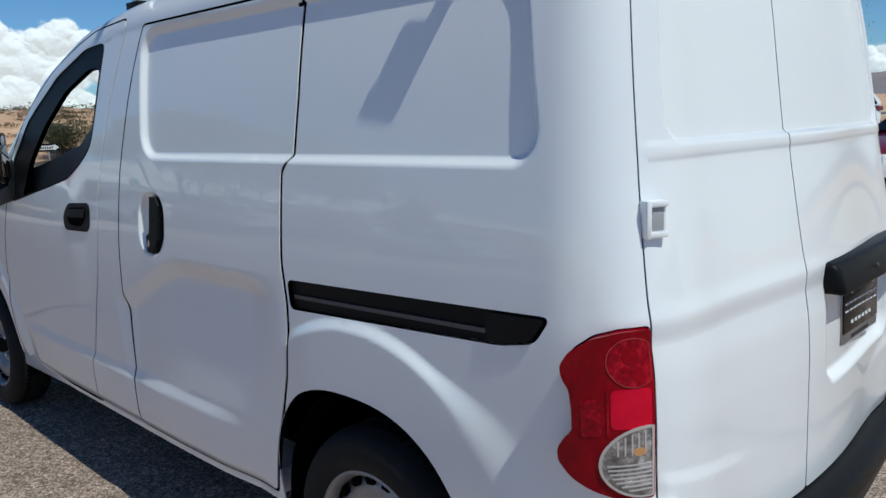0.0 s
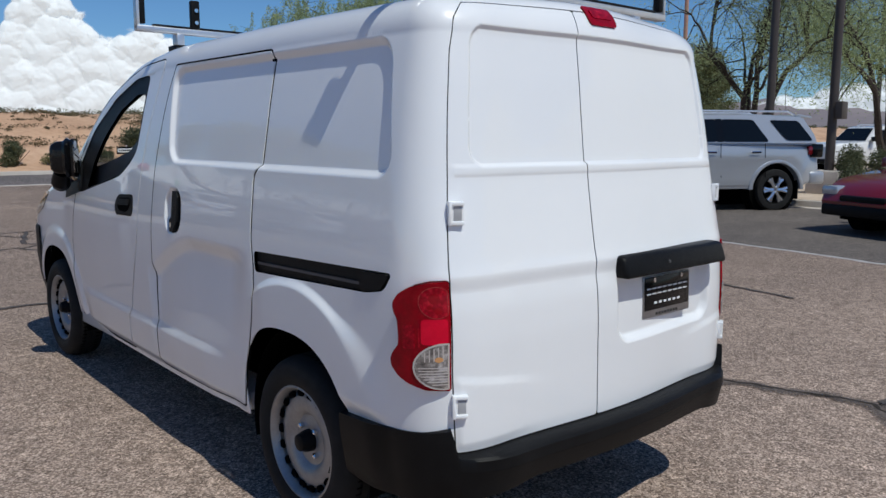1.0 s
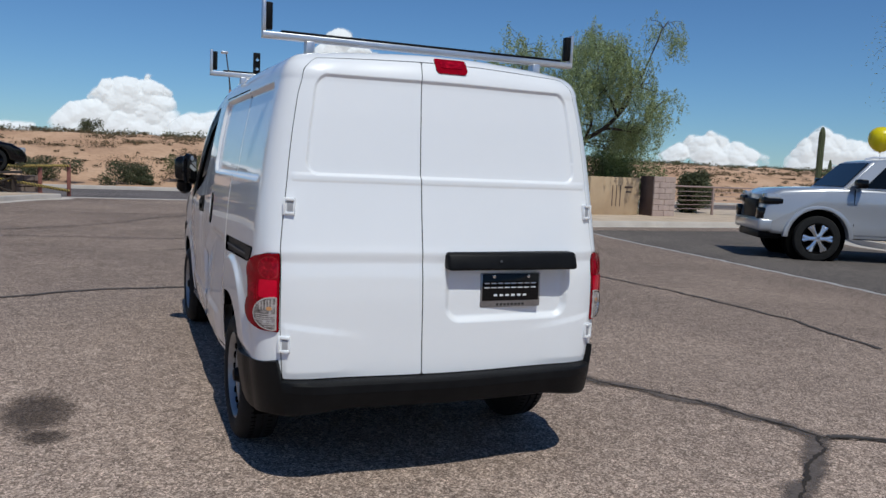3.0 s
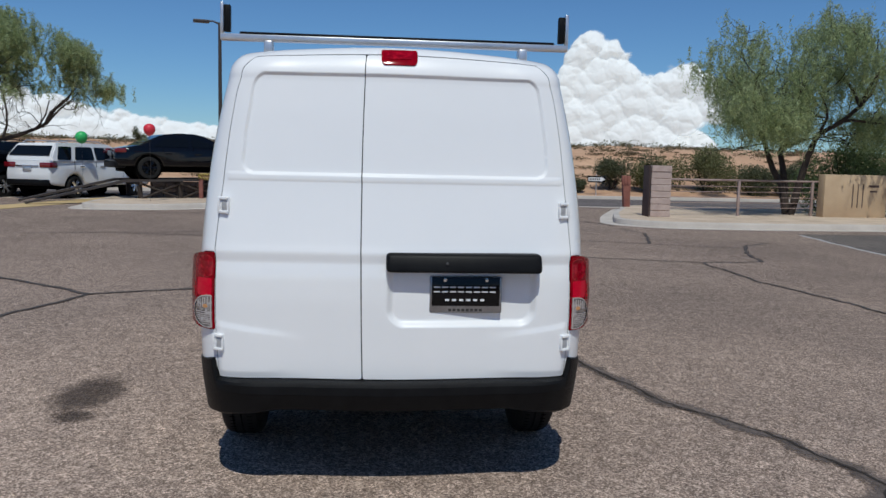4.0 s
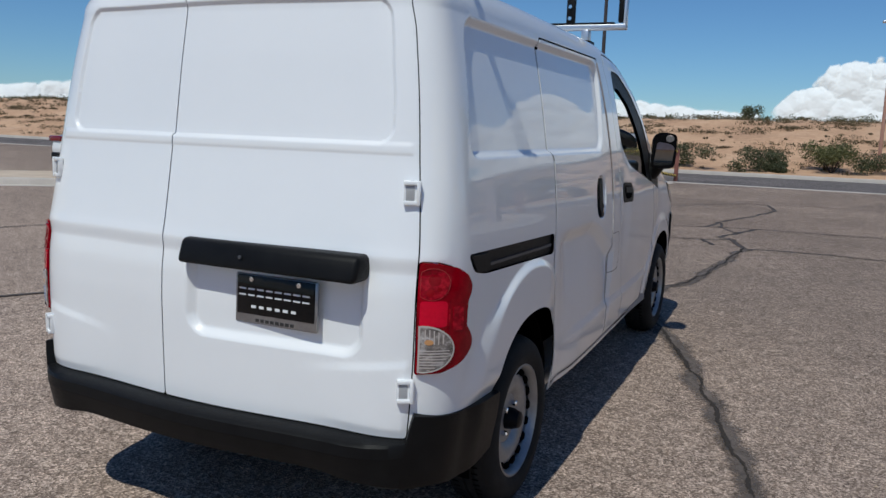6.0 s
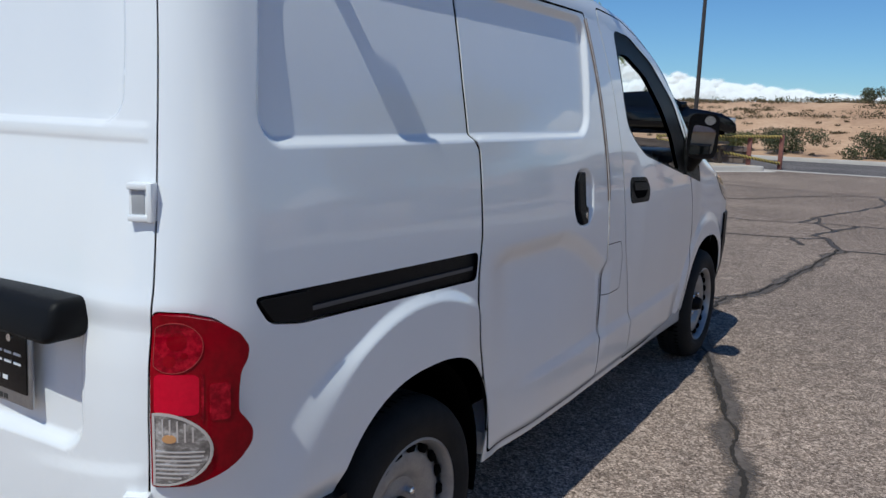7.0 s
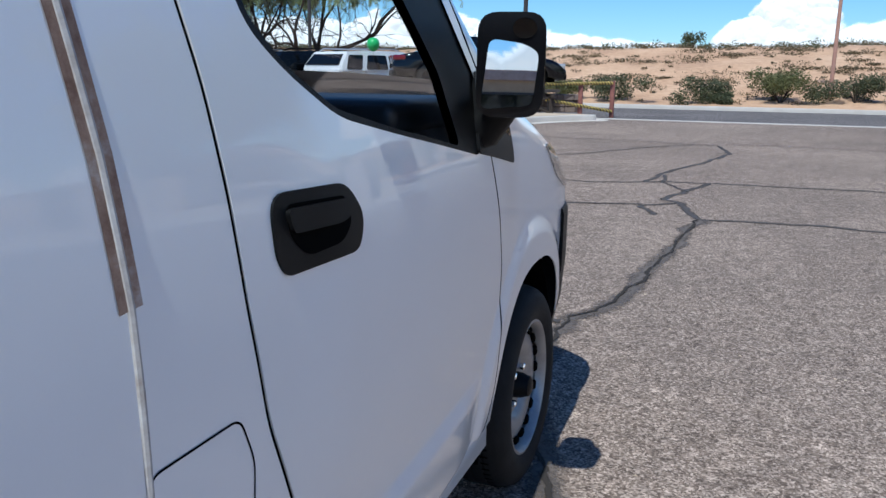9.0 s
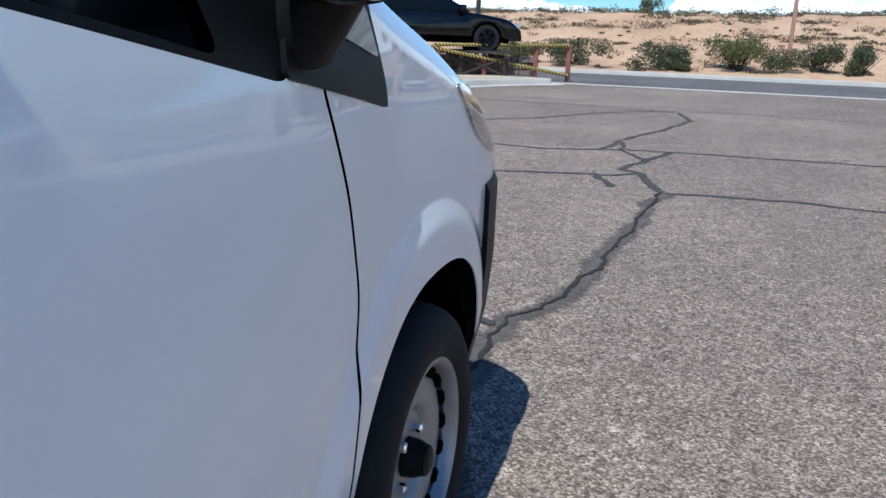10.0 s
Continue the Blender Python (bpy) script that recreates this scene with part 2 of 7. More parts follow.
POLE = mottle(shade("dark_pole_paint", (0.05, 0.04, 0.036), 0.5), [(0.04, 0.032, 0.03), (0.065, 0.052, 0.046)], 3.0, 60.0)
SALMON = mottle(shade("salmon_pole_paint", (0.45, 0.24, 0.18), 0.6), [(0.38, 0.19, 0.14), (0.5, 0.28, 0.21)], 2.0, 40.0)
FENCE = mottle(shade("faded_fence_paint", (0.34, 0.25, 0.22), 0.7), [(0.26, 0.18, 0.16), (0.4, 0.31, 0.28)], 3.0, 50.0)
YELLOW = mottle(shade("yellow_kerb_paint", (0.6, 0.4, 0.08), 0.8), [(0.48, 0.35, 0.17), (0.64, 0.46, 0.22)], 3.0, 40.0)
LINE = mottle(shade("worn_white_line", (0.5, 0.48, 0.46), 0.8), [(0.26, 0.235, 0.22), (0.52, 0.5, 0.48)], 3.0, 50.0)
BARK = mottle(shade("bark", (0.05, 0.037, 0.03), 0.95), [(0.022, 0.016, 0.013), (0.07, 0.052, 0.042)], 10.0, 60.0, 0.01, 40.0)
LEAF = leafy("mesquite_leaf", (0.11, 0.155, 0.06), (0.25, 0.31, 0.13))
BRUSH = leafy("desert_brush_leaf", (0.06, 0.072, 0.037), (0.17, 0.18, 0.095))
OLIVE = leafy("olive_leaf", (0.10, 0.115, 0.045), (0.25, 0.25, 0.11))
DRY = leafy("dry_scrub", (0.10, 0.078, 0.042), (0.24, 0.185, 0.105))
WILLOW = leafy("drooping_leaf", (0.23, 0.29, 0.13), (0.46, 0.52, 0.27))
CACTUS = mottle(shade("saguaro_skin", (0.07, 0.09, 0.04), 0.8), [(0.05, 0.06, 0.03), (0.1, 0.115, 0.055)], 3.0, 40.0, 0.01, 20.0)
HILL = mottle(shade("far_hills", (0.2, 0.17, 0.18), 0.95), [(0.17, 0.15, 0.165), (0.25, 0.21, 0.21)], 0.01, 0.06)
CLOUD = shade("cloud_white", (0.42, 0.42, 0.425), 1.0, ior=1.05)
cb = CLOUD.node_tree.nodes["Principled BSDF"]
# Glow put into the clouds to lift the shading in their folds.
cb.inputs["Emission Color"].default_value = (0.90, 0.945, 1.0, 1)
cb.inputs["Emission Strength"].default_value = 0.5
cat = node(CLOUD, "ShaderNodeAttribute")
cat.attribute_name = "cloud_cover"
cmx = node(CLOUD, "ShaderNodeMixShader")
join(CLOUD, cat, "Fac", cmx, "Fac")
join(CLOUD, node(CLOUD, "ShaderNodeBsdfTransparent"), "BSDF", cmx, 1)
join(CLOUD, cb, "BSDF", cmx, 2)
join(CLOUD, cmx, "Shader", CLOUD.node_tree.nodes["Material Output"], "Surface")

# ---- mesh tools ----
from mathutils.geometry import delaunay_2d_cdt


def thing(name, label, category, group="", kind="", at=(0, 0, 0), rz=0.0):
    ob = new(name)
    ob.empty_display_size = 0.2
    ob.matrix_world = pose(*at, 0, 0, rz)
    return tagged(ob, label, category, group, kind)


def mesh_of(bm, name, smooth=True):
    me = bpy.data.meshes.new(name)
    bm.to_mesh(me)
    bm.free()
    if smooth:
        me.polygons.foreach_set("use_smooth", [True] * len(me.polygons))
        me.set_sharp_from_angle(angle=radians(35))
    return me


def part(name, bm, material, parent=None, label="", smooth=True, kind=""):
    """Link a bmesh (or mesh) as one object under a thing or part."""
    me = bm if isinstance(bm, bpy.types.Mesh) else mesh_of(bm, name, smooth)
    if not me.materials:
        me.materials.append(material)
    ob = new(name, me)
    if parent:
        ob.parent = parent
    return tagged(ob, label, "", "", kind)


def solo(name, bm, material, label, category, group="", kind="", smooth=True):
    ob = part(name, bm, material, None, "", smooth)
    return tagged(ob, label, category, group, kind)


def from_lists(verts, faces, name="mesh", smooth=True):
    me = bpy.data.meshes.new(name)
    me.from_pydata([tuple(v) for v in verts], [], [tuple(f) for f in faces])
    me.update()
    if smooth:
        me.polygons.foreach_set("use_smooth", [True] * len(me.polygons))
    return me


def box_bm(x0, x1, y0, y1, z0, z1, bevel=0.0, seg=2, bm=None):
    bm = bm or bmesh.new()
    made = bmesh.ops.create_cube(bm, size=1.0)
    for v in made["verts"]:
        v.co = Vector(((x0 + x1) / 2 + v.co.x * (x1 - x0), (y0 + y1) / 2 + v.co.y * (y1 - y0), (z0 + z1) / 2 + v.co.z * (z1 - z0)))
    if bevel:
        edges = list({e for v in made["verts"] for e in v.link_edges})
        bmesh.ops.bevel(bm, geom=edges, offset=bevel, segments=seg, affect="EDGES", profile=0.5)
    return bm


def prism_bm(pts, y0, y1, axis="y", bevel=0.0, bm=None, seg=2):
    """A flat outline (a, b) drawn out along an axis; bevel rounds its rims."""
    bm = bm or bmesh.new()
    def at(a, b, d):
        return {"y": (a, d, b), "x": (d, a, b), "z": (a, b, d)}[axis]
    lo = [bm.verts.new(at(a, b, y0)) for a, b in pts]
    hi = [bm.verts.new(at(a, b, y1)) for a, b in pts]
    n = len(pts)
    f0, f1 = bm.faces.new(lo), bm.faces.new(hi)
    for i in range(n):
        bm.faces.new((lo[i], lo[(i + 1) % n], hi[(i + 1) % n], hi[i]))
    bmesh.ops.recalc_face_normals(bm, faces=bm.faces[:])
    if bevel:
        edges = list(set(f0.edges) | set(f1.edges))
        bmesh.ops.bevel(bm, geom=edges, offset=bevel, segments=seg, affect="EDGES", profile=0.5)
    return bm


def lathe_bm(profile, axis="x", n=40, bm=None, centre=(0, 0, 0), cap=True):
    """Turn (radius, along) points round an axis."""
    bm = bm or bmesh.new()
    rings = []
    for r, a in profile:
        ring = []
        for i in range(n):
            t = 2 * math.pi * i / n
            c, s = r * math.cos(t), r * math.sin(t)
            p = {"x": (a, c, s), "y": (c, a, s), "z": (c, s, a)}[axis]
            ring.append(bm.verts.new(Vector(p) + Vector(centre)))
        rings.append(ring)
    for a, b in zip(rings, rings[1:]):
        for i in range(n):
            bm.faces.new((a[i], a[(i + 1) % n], b[(i + 1) % n], b[i]))
    for ring in (rings[0], rings[-1]):
        if cap and (ring[0].co - ring[n // 2].co).length > 1e-4:
            bm.faces.new(ring)
    bmesh.ops.remove_doubles(bm, verts=bm.verts[:], dist=1e-5)
    bmesh.ops.recalc_face_normals(bm, faces=bm.faces[:])
    return bm


def tube_bm(path, radii, n=8, bm=None, cap=True):
    """A tapered tube along points."""
    bm = bm or bmesh.new()
    path = [Vector(p) for p in path]
    if not hasattr(radii, "__len__"):
        radii = [radii] * len(path)
    rings = []
    side = None
    for i, p in enumerate(path):
        d = (path[min(i + 1, len(path) - 1)] - path[max(i - 1, 0)]).normalized()
        if side is None:
            side = d.orthogonal().normalized()
        side = (side - d * side.dot(d)).normalized()
        up = d.cross(side)
        rings.append([bm.verts.new(p + (side * math.cos(2 * math.pi * k / n) + up * math.sin(2 * math.pi * k / n)) * radii[i]) for k in range(n)])
    for a, b in zip(rings, rings[1:]):
        for k in range(n):
            bm.faces.new((a[k], a[(k + 1) % n], b[(k + 1) % n], b[k]))
    if cap:
        bm.faces.new(rings[0][::-1])
        bm.faces.new(rings[-1])
    return bm


def curve_table(points, lo, hi, soft=0.03, n=1200):
    """A smooth function through rough points: linear pieces, softened."""
    xs = np.linspace(lo, hi, n)
    px, py = zip(*points)
    ys = np.interp(xs, px, py)
    sig = soft / (xs[1] - xs[0])
    k = np.exp(-0.5 * (np.arange(-int(3 * sig) - 1, int(3 * sig) + 2) / max(sig, 0.3)) ** 2)
    k /= k.sum()
    pad = len(k) // 2
    left = ys[0] + (np.arange(-pad, 0)) * (ys[1] - ys[0])
    right = ys[-1] + (np.arange(1, pad + 1)) * (ys[-1] - ys[-2])
    ys = np.convolve(np.concatenate([left, ys, right]), k, "valid")
    return lambda v: np.interp(v, xs, ys)


def step(a, b, v):
    t = np.clip((v - a) / (b - a), 0, 1)
    return t * t * (3 - 2 * t)


def rbox(u, v, u0, u1, v0, v1, r):
    """Signed distance to a rounded rectangle."""
    qu = np.abs(u - (u0 + u1) / 2) - (u1 - u0) / 2 + r
    qv = np.abs(v - (v0 + v1) / 2) - (v1 - v0) / 2 + r
    return np.hypot(np.maximum(qu, 0), np.maximum(qv, 0)) + np.minimum(np.maximum(qu, qv), 0) - r


def soften(pts, r=0.03, n=5):
    """Round the corners of a closed outline."""
    out = []
    m = len(pts)
    for i in range(m):
        p, a, b = (np.array(pts[j % m], float) for j in (i, i - 1, i + 1))
        la, lb = np.linalg.norm(a - p), np.linalg.norm(b - p)
        d = min(r, la * 0.45, lb * 0.45)
        s, e = p + (a - p) / la * d, p + (b - p) / lb * d
        for k in range(n + 1):
            t = k / n
            out.append(tuple((1 - t) ** 2 * s + 2 * t * (1 - t) * p + t * t * e))
    return out


def resample(pts, gap, closed=True):
    pts = [np.array(p, float) for p in pts]
    if closed:
        pts = pts + [pts[0]]
    out = []
    for a, b in zip(pts, pts[1:]):
        d = np.linalg.norm(b - a)
        if d < 1e-6:
            continue
        k = max(1, int(round(d / gap)))
        out += [a + (b - a) * i / k for i in range(k)]
    if not closed:
        out.append(pts[-1])
    return np.array(out)


def inside(poly, p):
    """Which points lie within a closed outline."""
    x, y = p[:, 0], p[:, 1]
    res = np.zeros(len(p), bool)
    a = poly
    b = np.roll(poly, -1, axis=0)
    for (x1, y1), (x2, y2) in zip(a, b):
        if y1 == y2:
            continue
        c = (y1 > y) != (y2 > y)
        res ^= c & (x < (x2 - x1) * (y - y1) / (y2 - y1) + x1)
    return res


def near(poly, p, d):
    """Which points lie within d of an outline's points."""
    res = np.zeros(len(p), bool)
    for i in range(0, len(poly), 200):
        q = poly[i:i + 200]
        res |= (((p[:, None, :] - q[None]) ** 2).sum(2).min(1) < d * d)
    return res


def grow(poly, d):
    """An outline pushed outwards (counter-clockwise or not) by d."""
    a, b = np.roll(poly, 1, axis=0), np.roll(poly, -1, axis=0)
    t = b - a
    t /= np.linalg.norm(t, axis=1)[:, None] + 1e-9
    nrm = np.stack([t[:, 1], -t[:, 0]], 1)
    area = 0.5 * np.sum(poly[:, 0] * np.roll(poly[:, 1], -1) - np.roll(poly[:, 0], -1) * poly[:, 1])
    return poly + nrm * d * (1 if area > 0 else -1)

# ---- the ground ----
def slab(name, pts, z0, z1, material, label, category, kind="structure", bevel=0.0):
    return solo(name, prism_bm(pts, z0, z1, "z", bevel), material, label, category, kind=kind)


def grid_mesh(x0, x1, nx, y0, y1, ny, f, name):
    xs, ys = np.linspace(x0, x1, nx), np.linspace(y0, y1, ny)
    v = [(x, y, f(x, y)) for y in ys for x in xs]
    fc = [(j * nx + i, j * nx + i + 1, (j + 1) * nx + i + 1, (j + 1) * nx + i) for j in range(ny - 1) for i in range(nx - 1)]
    return from_lists(v, fc, name)


solo("ground", grid_mesh(-3000, 3000, 40, -3000, 3000, 40, lambda x, y: -0.06, "ground"), SAND, "sandy desert ground reaching to the horizon", "ground", kind="structure")
solo("parking_lot", box_bm(-70, 60, -60, 23.6, -0.3, 0.0), LOT, "worn sun-bleached asphalt parking lot", "asphalt", kind="structure", smooth=False)
solo("road", box_bm(-300, 300, 24.0, 30.4, -0.3, -0.005), ROAD, "grey asphalt road beyond the lot", "road", kind="structure", smooth=False)

# ---- the van ----
# Plan outline at the waist: rear face, rounded corner, long side. u runs along it from the rear's middle.
WREF, AX, BY = 0.85, 0.28, 0.23
_th = np.linspace(0, math.pi / 2, 200)
_cx = WREF - AX + AX * np.sin(_th) ** (2 / 2.6)
_cy = BY - BY * np.cos(_th) ** (2 / 2.6)
_cl = np.concatenate([[0], np.cumsum(np.hypot(np.diff(_cx), np.diff(_cy)))])
LC = _cl[-1]
XS = WREF - AX
USIDE = XS + LC - BY          # u = USIDE + y along the side
HUB_R, HUB_F, HUB_Z, TYRE = 0.81, 3.905, 0.288, 0.326

half_width = curve_table([(0.1, 0.79), (0.28, 0.812), (0.45, 0.838), (0.7, 0.853), (0.95, 0.85), (1.12, 0.838), (1.3, 0.817), (1.5, 0.787), (1.7, 0.744), (1.9, 0.69)], 0.1, 1.9, 0.06)
taper = curve_table([(-0.5, -0.008), (0.4, -0.008), (1.0, 0.0), (1.9, 0.009), (2.45, 0.026), (3.0, 0.044), (3.45, 0.066), (3.75, 0.082), (4.0, 0.085), (4.25, 0.09), (4.45, 0.105), (4.6, 0.15), (4.72, 0.25), (4.9, 0.63)], -0.5, 4.9, 0.05)
lean = curve_table([(0.1, 0.012), (0.5, 0.0), (0.8, 0.0), (0.9, 0.005), (0.97, 0.016), (1.03, 0.031), (1.2, 0.05), (1.4, 0.075), (1.6, 0.10), (1.9, 0.145)], 0.1, 1.9, 0.014)
shoulder = curve_table([(-0.5, 1.735), (0.2, 1.745), (1.0, 1.755), (2.2, 1.74), (2.6, 1.69), (3.0, 1.545), (3.33, 1.325), (3.58, 1.175), (3.78, 1.10), (4.01, 1.035), (4.24, 0.955), (4.40, 0.87), (4.58, 0.75), (4.72, 0.58)], -0.5, 4.9, 0.06)
FILLET, FMAX = 0.115, math.radians(82)
WTOP = FILLET * FMAX


def crown(x, y):
    return 0.035 * (1 - np.clip(np.abs(x) / 0.64, 0, 1) ** 2)


def shell(u, w):
    """Smooth body surface: u along the plan outline, w the height and then on over the roof's edge."""
    u, w = np.asarray(u, float), np.asarray(w, float)
    a = np.abs(u)
    k = np.clip(a - XS, 0, LC)
    bx = np.where(a < XS, a, np.interp(k, _cl, _cx))
    by = np.where(a < XS, 0.0, np.interp(k, _cl, _cy)) + np.maximum(a - XS - LC, 0)
    by = by - 0.034 * (1 - np.clip(a / XS, 0, 1) ** 2) ** 2
    zs = shoulder(by)
    over = np.maximum(w - zs, 0) / FILLET
    z = np.minimum(w, zs) + FILLET * np.sin(over)
    ins = FILLET * (1 - np.cos(over))
    zc = np.minimum(w, zs)
    x = bx * (half_width(zc) - taper(by)) / WREF * (1 - ins / 0.78)
    g = np.clip(1 - by / 0.7, 0, 1) ** 2
    g2 = np.clip(1 - np.maximum(by - 0.02, 0) / 0.3, 0, 1) ** 1.5
    y = by + lean(zc) * g + ins * g2
    z = z + crown(x, y) * np.sin(over) ** 2
    return np.stack([np.where(u < 0, -x, x), y, z], -1)


def press(u, w):
    """How far the pressed sheet stands out of the smooth shell."""
    a = np.abs(u)
    y = a - USIDE
    d = np.zeros_like(a)
    side = step(0.18, 0.25, y)
    # blank window panel in the side
    d -= 0.021 * side * step(0.008, -0.020, rbox(y - 0.18 * (w - 1.5), w, 0.262, 1.992, 1.302, 1.735, 0.085))
    # blank window panel across the rear doors
    xr = a / (1 + 0.06 * (w - 1.34))
    rear = step(0.765, 0.735, a)
    d -= 0.011 * rear * step(0.004, -0.012, rbox(xr, w, -0.69, 0.69, 1.335, 1.765, 0.06))
    d += 0.003 * rear * step(1.30, 1.315, w) * step(1.345, 1.33, w)
    # number-plate bay
    bay = rbox(u, w, -0.035, 0.60, 0.70, 1.0, 0.07)
    d -= 0.024 * step(0.010, -0.024, bay) * rear * (np.abs(u) < 0.78)
    # overhanging ledge at the waist of the rear doors
    d += 0.013 * step(0.90, 0.775, a) * step(0.957, 1.010, w) * np.clip((1.30 - w) / 0.28, 0, 1) ** 1.5
    # faint swage low on the rear doors
    lw = 0.678 - 0.15 * (0.73 - a)
    d += 0.006 * rear * step(lw + 0.035, lw, w) * step(0.34, 0.6, a) * step(0.46, 0.5, w)
    # wheel-arch flares
    rr = np.hypot(y - HUB_R, (w - 0.30) * 0.97)
    ang = np.arctan2(w - 0.30, HUB_R - y)
    low_q = step(1.15, 0.55, ang)
    d += 0.018 * step(0.600 + 0.09 * low_q, 0.566 - 0.02 * low_q, rr) * step(-0.05, 0.34, y) * step(1.17, 0.98, y) * (1 - step(0.57, 0.50, w) * step(0.60, 0.46, y))
    rf = np.hypot(y - HUB_F, w - 0.30)
    d += 0.014 * step(0.55, 0.48, rf)
    # low swage between the wheels
    mid = step(1.30, 1.62, y) * step(3.45, 3.2, y)
    d += 0.013 * mid * step(0.530, 0.478, w)
    # overhanging waist crease of the sliding door
    zc = 0.958 - 0.165 * np.clip((y - 1.70) / 0.42, 0, 1) ** 1.5
    d -= 0.033 * step(zc + 0.028, zc - 0.050, w) * np.clip((w - zc + 0.42) / 0.36, 0, 1) * step(1.13, 1.35, y) * step(2.21, 2.10, y)
    # soft shoulder of the front door, turning in under the window
    d += 0.009 * step(0.55, 1.0, w) * step(1.27, 1.02, w) * step(2.42, 2.62, y) * step(3.75, 3.45, y)
    # cup of the sliding-door handle
    d -= 0.024 * step(0.004, -0.014, rbox(y, w, 1.795, 1.975, 0.978, 1.184, 0.075))
    # sill tucks in
    d -= 0.02 * step(0.34, 0.28, w) * step(1.2, 1.4, y)
    return d


def body_at(u, w, out=0.0):
    """Points and normals of the pressed sheet, pushed out by out."""
    u, w = np.asarray(u, float), np.asarray(w, float)
    e = 1e-3
    def normal(f):
        du = f(u + e, w) - f(u - e, w)
        dw = f(u, w + e) - f(u, w - e)
        n = np.cross(du, dw)
        return n / (np.linalg.norm(n, axis=-1, keepdims=True) + 1e-12)
    def sheet(a, b):
        p = shell(a, b)
        q = shell(a + 1e-4, b) - shell(a - 1e-4, b)
        r = shell(a, b + 1e-4) - shell(a, b - 1e-4)
        n = np.cross(q, r)
        n /= np.linalg.norm(n, axis=-1, keepdims=True) + 1e-12
        return p + n * press(a, b)[..., None]
    n = normal(sheet)
    p = sheet(u, w) + n * (np.asarray(out)[..., None] if np.ndim(out) else out)
    return p, n


def sheet_mesh(name, outline, holes=(), gap=0.016, out=0.0, rim=0.004, mirror=False, both=False, edge=0.012):
    """Sheet metal cut to an outline in (u, w), with turned-in rims."""
    loops = [resample(o, edge) for o in (outline, *holes)]
    lo, hi = loops[0].min(0), loops[0].max(0)
    gu, gw = np.meshgrid(np.arange(lo[0], hi[0], gap), np.arange(lo[1], hi[1], gap))
    pts = np.stack([gu.ravel(), gw.ravel()], 1)
    keep = inside(loops[0], pts) & ~near(loops[0], pts, gap * 0.55)
    pts = pts[keep]
    fg = gap * 0.42
    fu, fw = np.meshgrid(np.arange(lo[0], hi[0], fg), np.arange(lo[1], hi[1], fg))
    fine = np.stack([fu.ravel(), fw.ravel()], 1)
    h = 0.008
    bend = lambda q: np.maximum(np.abs(press(q[:, 0] + h, q[:, 1]) + press(q[:, 0] - h, q[:, 1]) - 2 * press(q[:, 0], q[:, 1])), np.abs(press(q[:, 0], q[:, 1] + h) + press(q[:, 0], q[:, 1] - h) - 2 * press(q[:, 0], q[:, 1])))
    fine = fine[bend(fine) > 4e-4]
    fine = fine[inside(loops[0], fine) & ~near(loops[0], fine, fg * 0.6)]
    pts = np.concatenate([pts[bend(pts) <= 4e-4], fine])
    for h in loops[1:]:
        pts = pts[~inside(h, pts) & ~near(h, pts, gap * 0.55)]
    allp, edges = [], []
    for l in loops:
        s = len(allp)
        allp += [tuple(p) for p in l]
        edges += [(s + i, s + (i + 1) % len(l)) for i in range(len(l))]
    allp += [tuple(p) for p in pts]
    res = delaunay_2d_cdt([Vector(p) for p in allp], edges, [], 0, 1e-7)
    v2 = np.array([tuple(v) for v in res[0]])
    tri = np.array([f for f in res[2]])
    c = v2[tri].mean(1)
    ok = inside(loops[0], c)
    for h in loops[1:]:
        ok &= ~inside(h, c)
    tri = tri[ok]
    cross = np.cross(v2[tri[:, 1]] - v2[tri[:, 0]], v2[tri[:, 2]] - v2[tri[:, 0]])
    tri[cross < 0] = tri[cross < 0][:, ::-1]
    ov = out if callable(out) else (lambda uu: np.full(len(uu), float(out)))
    p, n = body_at(v2[:, 0], v2[:, 1], ov(v2[:, 0]))
    verts, norms, faces = list(p), list(n), [tuple(t) for t in tri]
    for k, l in enumerate(loops):
        q, qn = body_at(l[:, 0], l[:, 1], ov(l[:, 0]))
        t = np.roll(q, -1, 0) - np.roll(q, 1, 0)
        s = np.cross(t, qn)
        s /= np.linalg.norm(s, axis=1)[:, None] + 1e-12
        area = np.sum(l[:, 0] * np.roll(l[:, 1], -1) - np.roll(l[:, 0], -1) * l[:, 1])
        if (area < 0) != (k > 0):
            s = -s
        b = len(verts)
        m = len(l)
        verts += list(q) + list(q - qn * rim)
        norms += list(s) + list(s)
        for i in range(m):
            j = (i + 1) % m
            f = (b + i, b + m + i, b + m + j, b + j)
            faces.append(f if (area > 0) else f[::-1])
    verts, norms = np.array(verts), np.array(norms)
    if mirror or both:
        mv, mn = verts * [-1, 1, 1], norms * [-1, 1, 1]
        mf = [tuple(reversed(f)) for f in faces]
        if mirror:
            verts, norms, faces = mv, mn, mf
        else:
            s = len(verts)
            verts, norms = np.concatenate([verts, mv]), np.concatenate([norms, mn])
            faces = faces + [tuple(i + s for i in f) for f in mf]
    me = from_lists(verts, faces, name)
    me.normals_split_custom_set_from_vertices([tuple(x) for x in norms])
    return me


def lamp_out(extra=0.0):
    """Swell of the tail lamps: flush at the door joint, proud on the side."""
    return lambda uu: 0.006 + extra + 0.026 * np.clip((np.abs(uu) - 0.762) / 0.13, 0, 1) ** 1.2


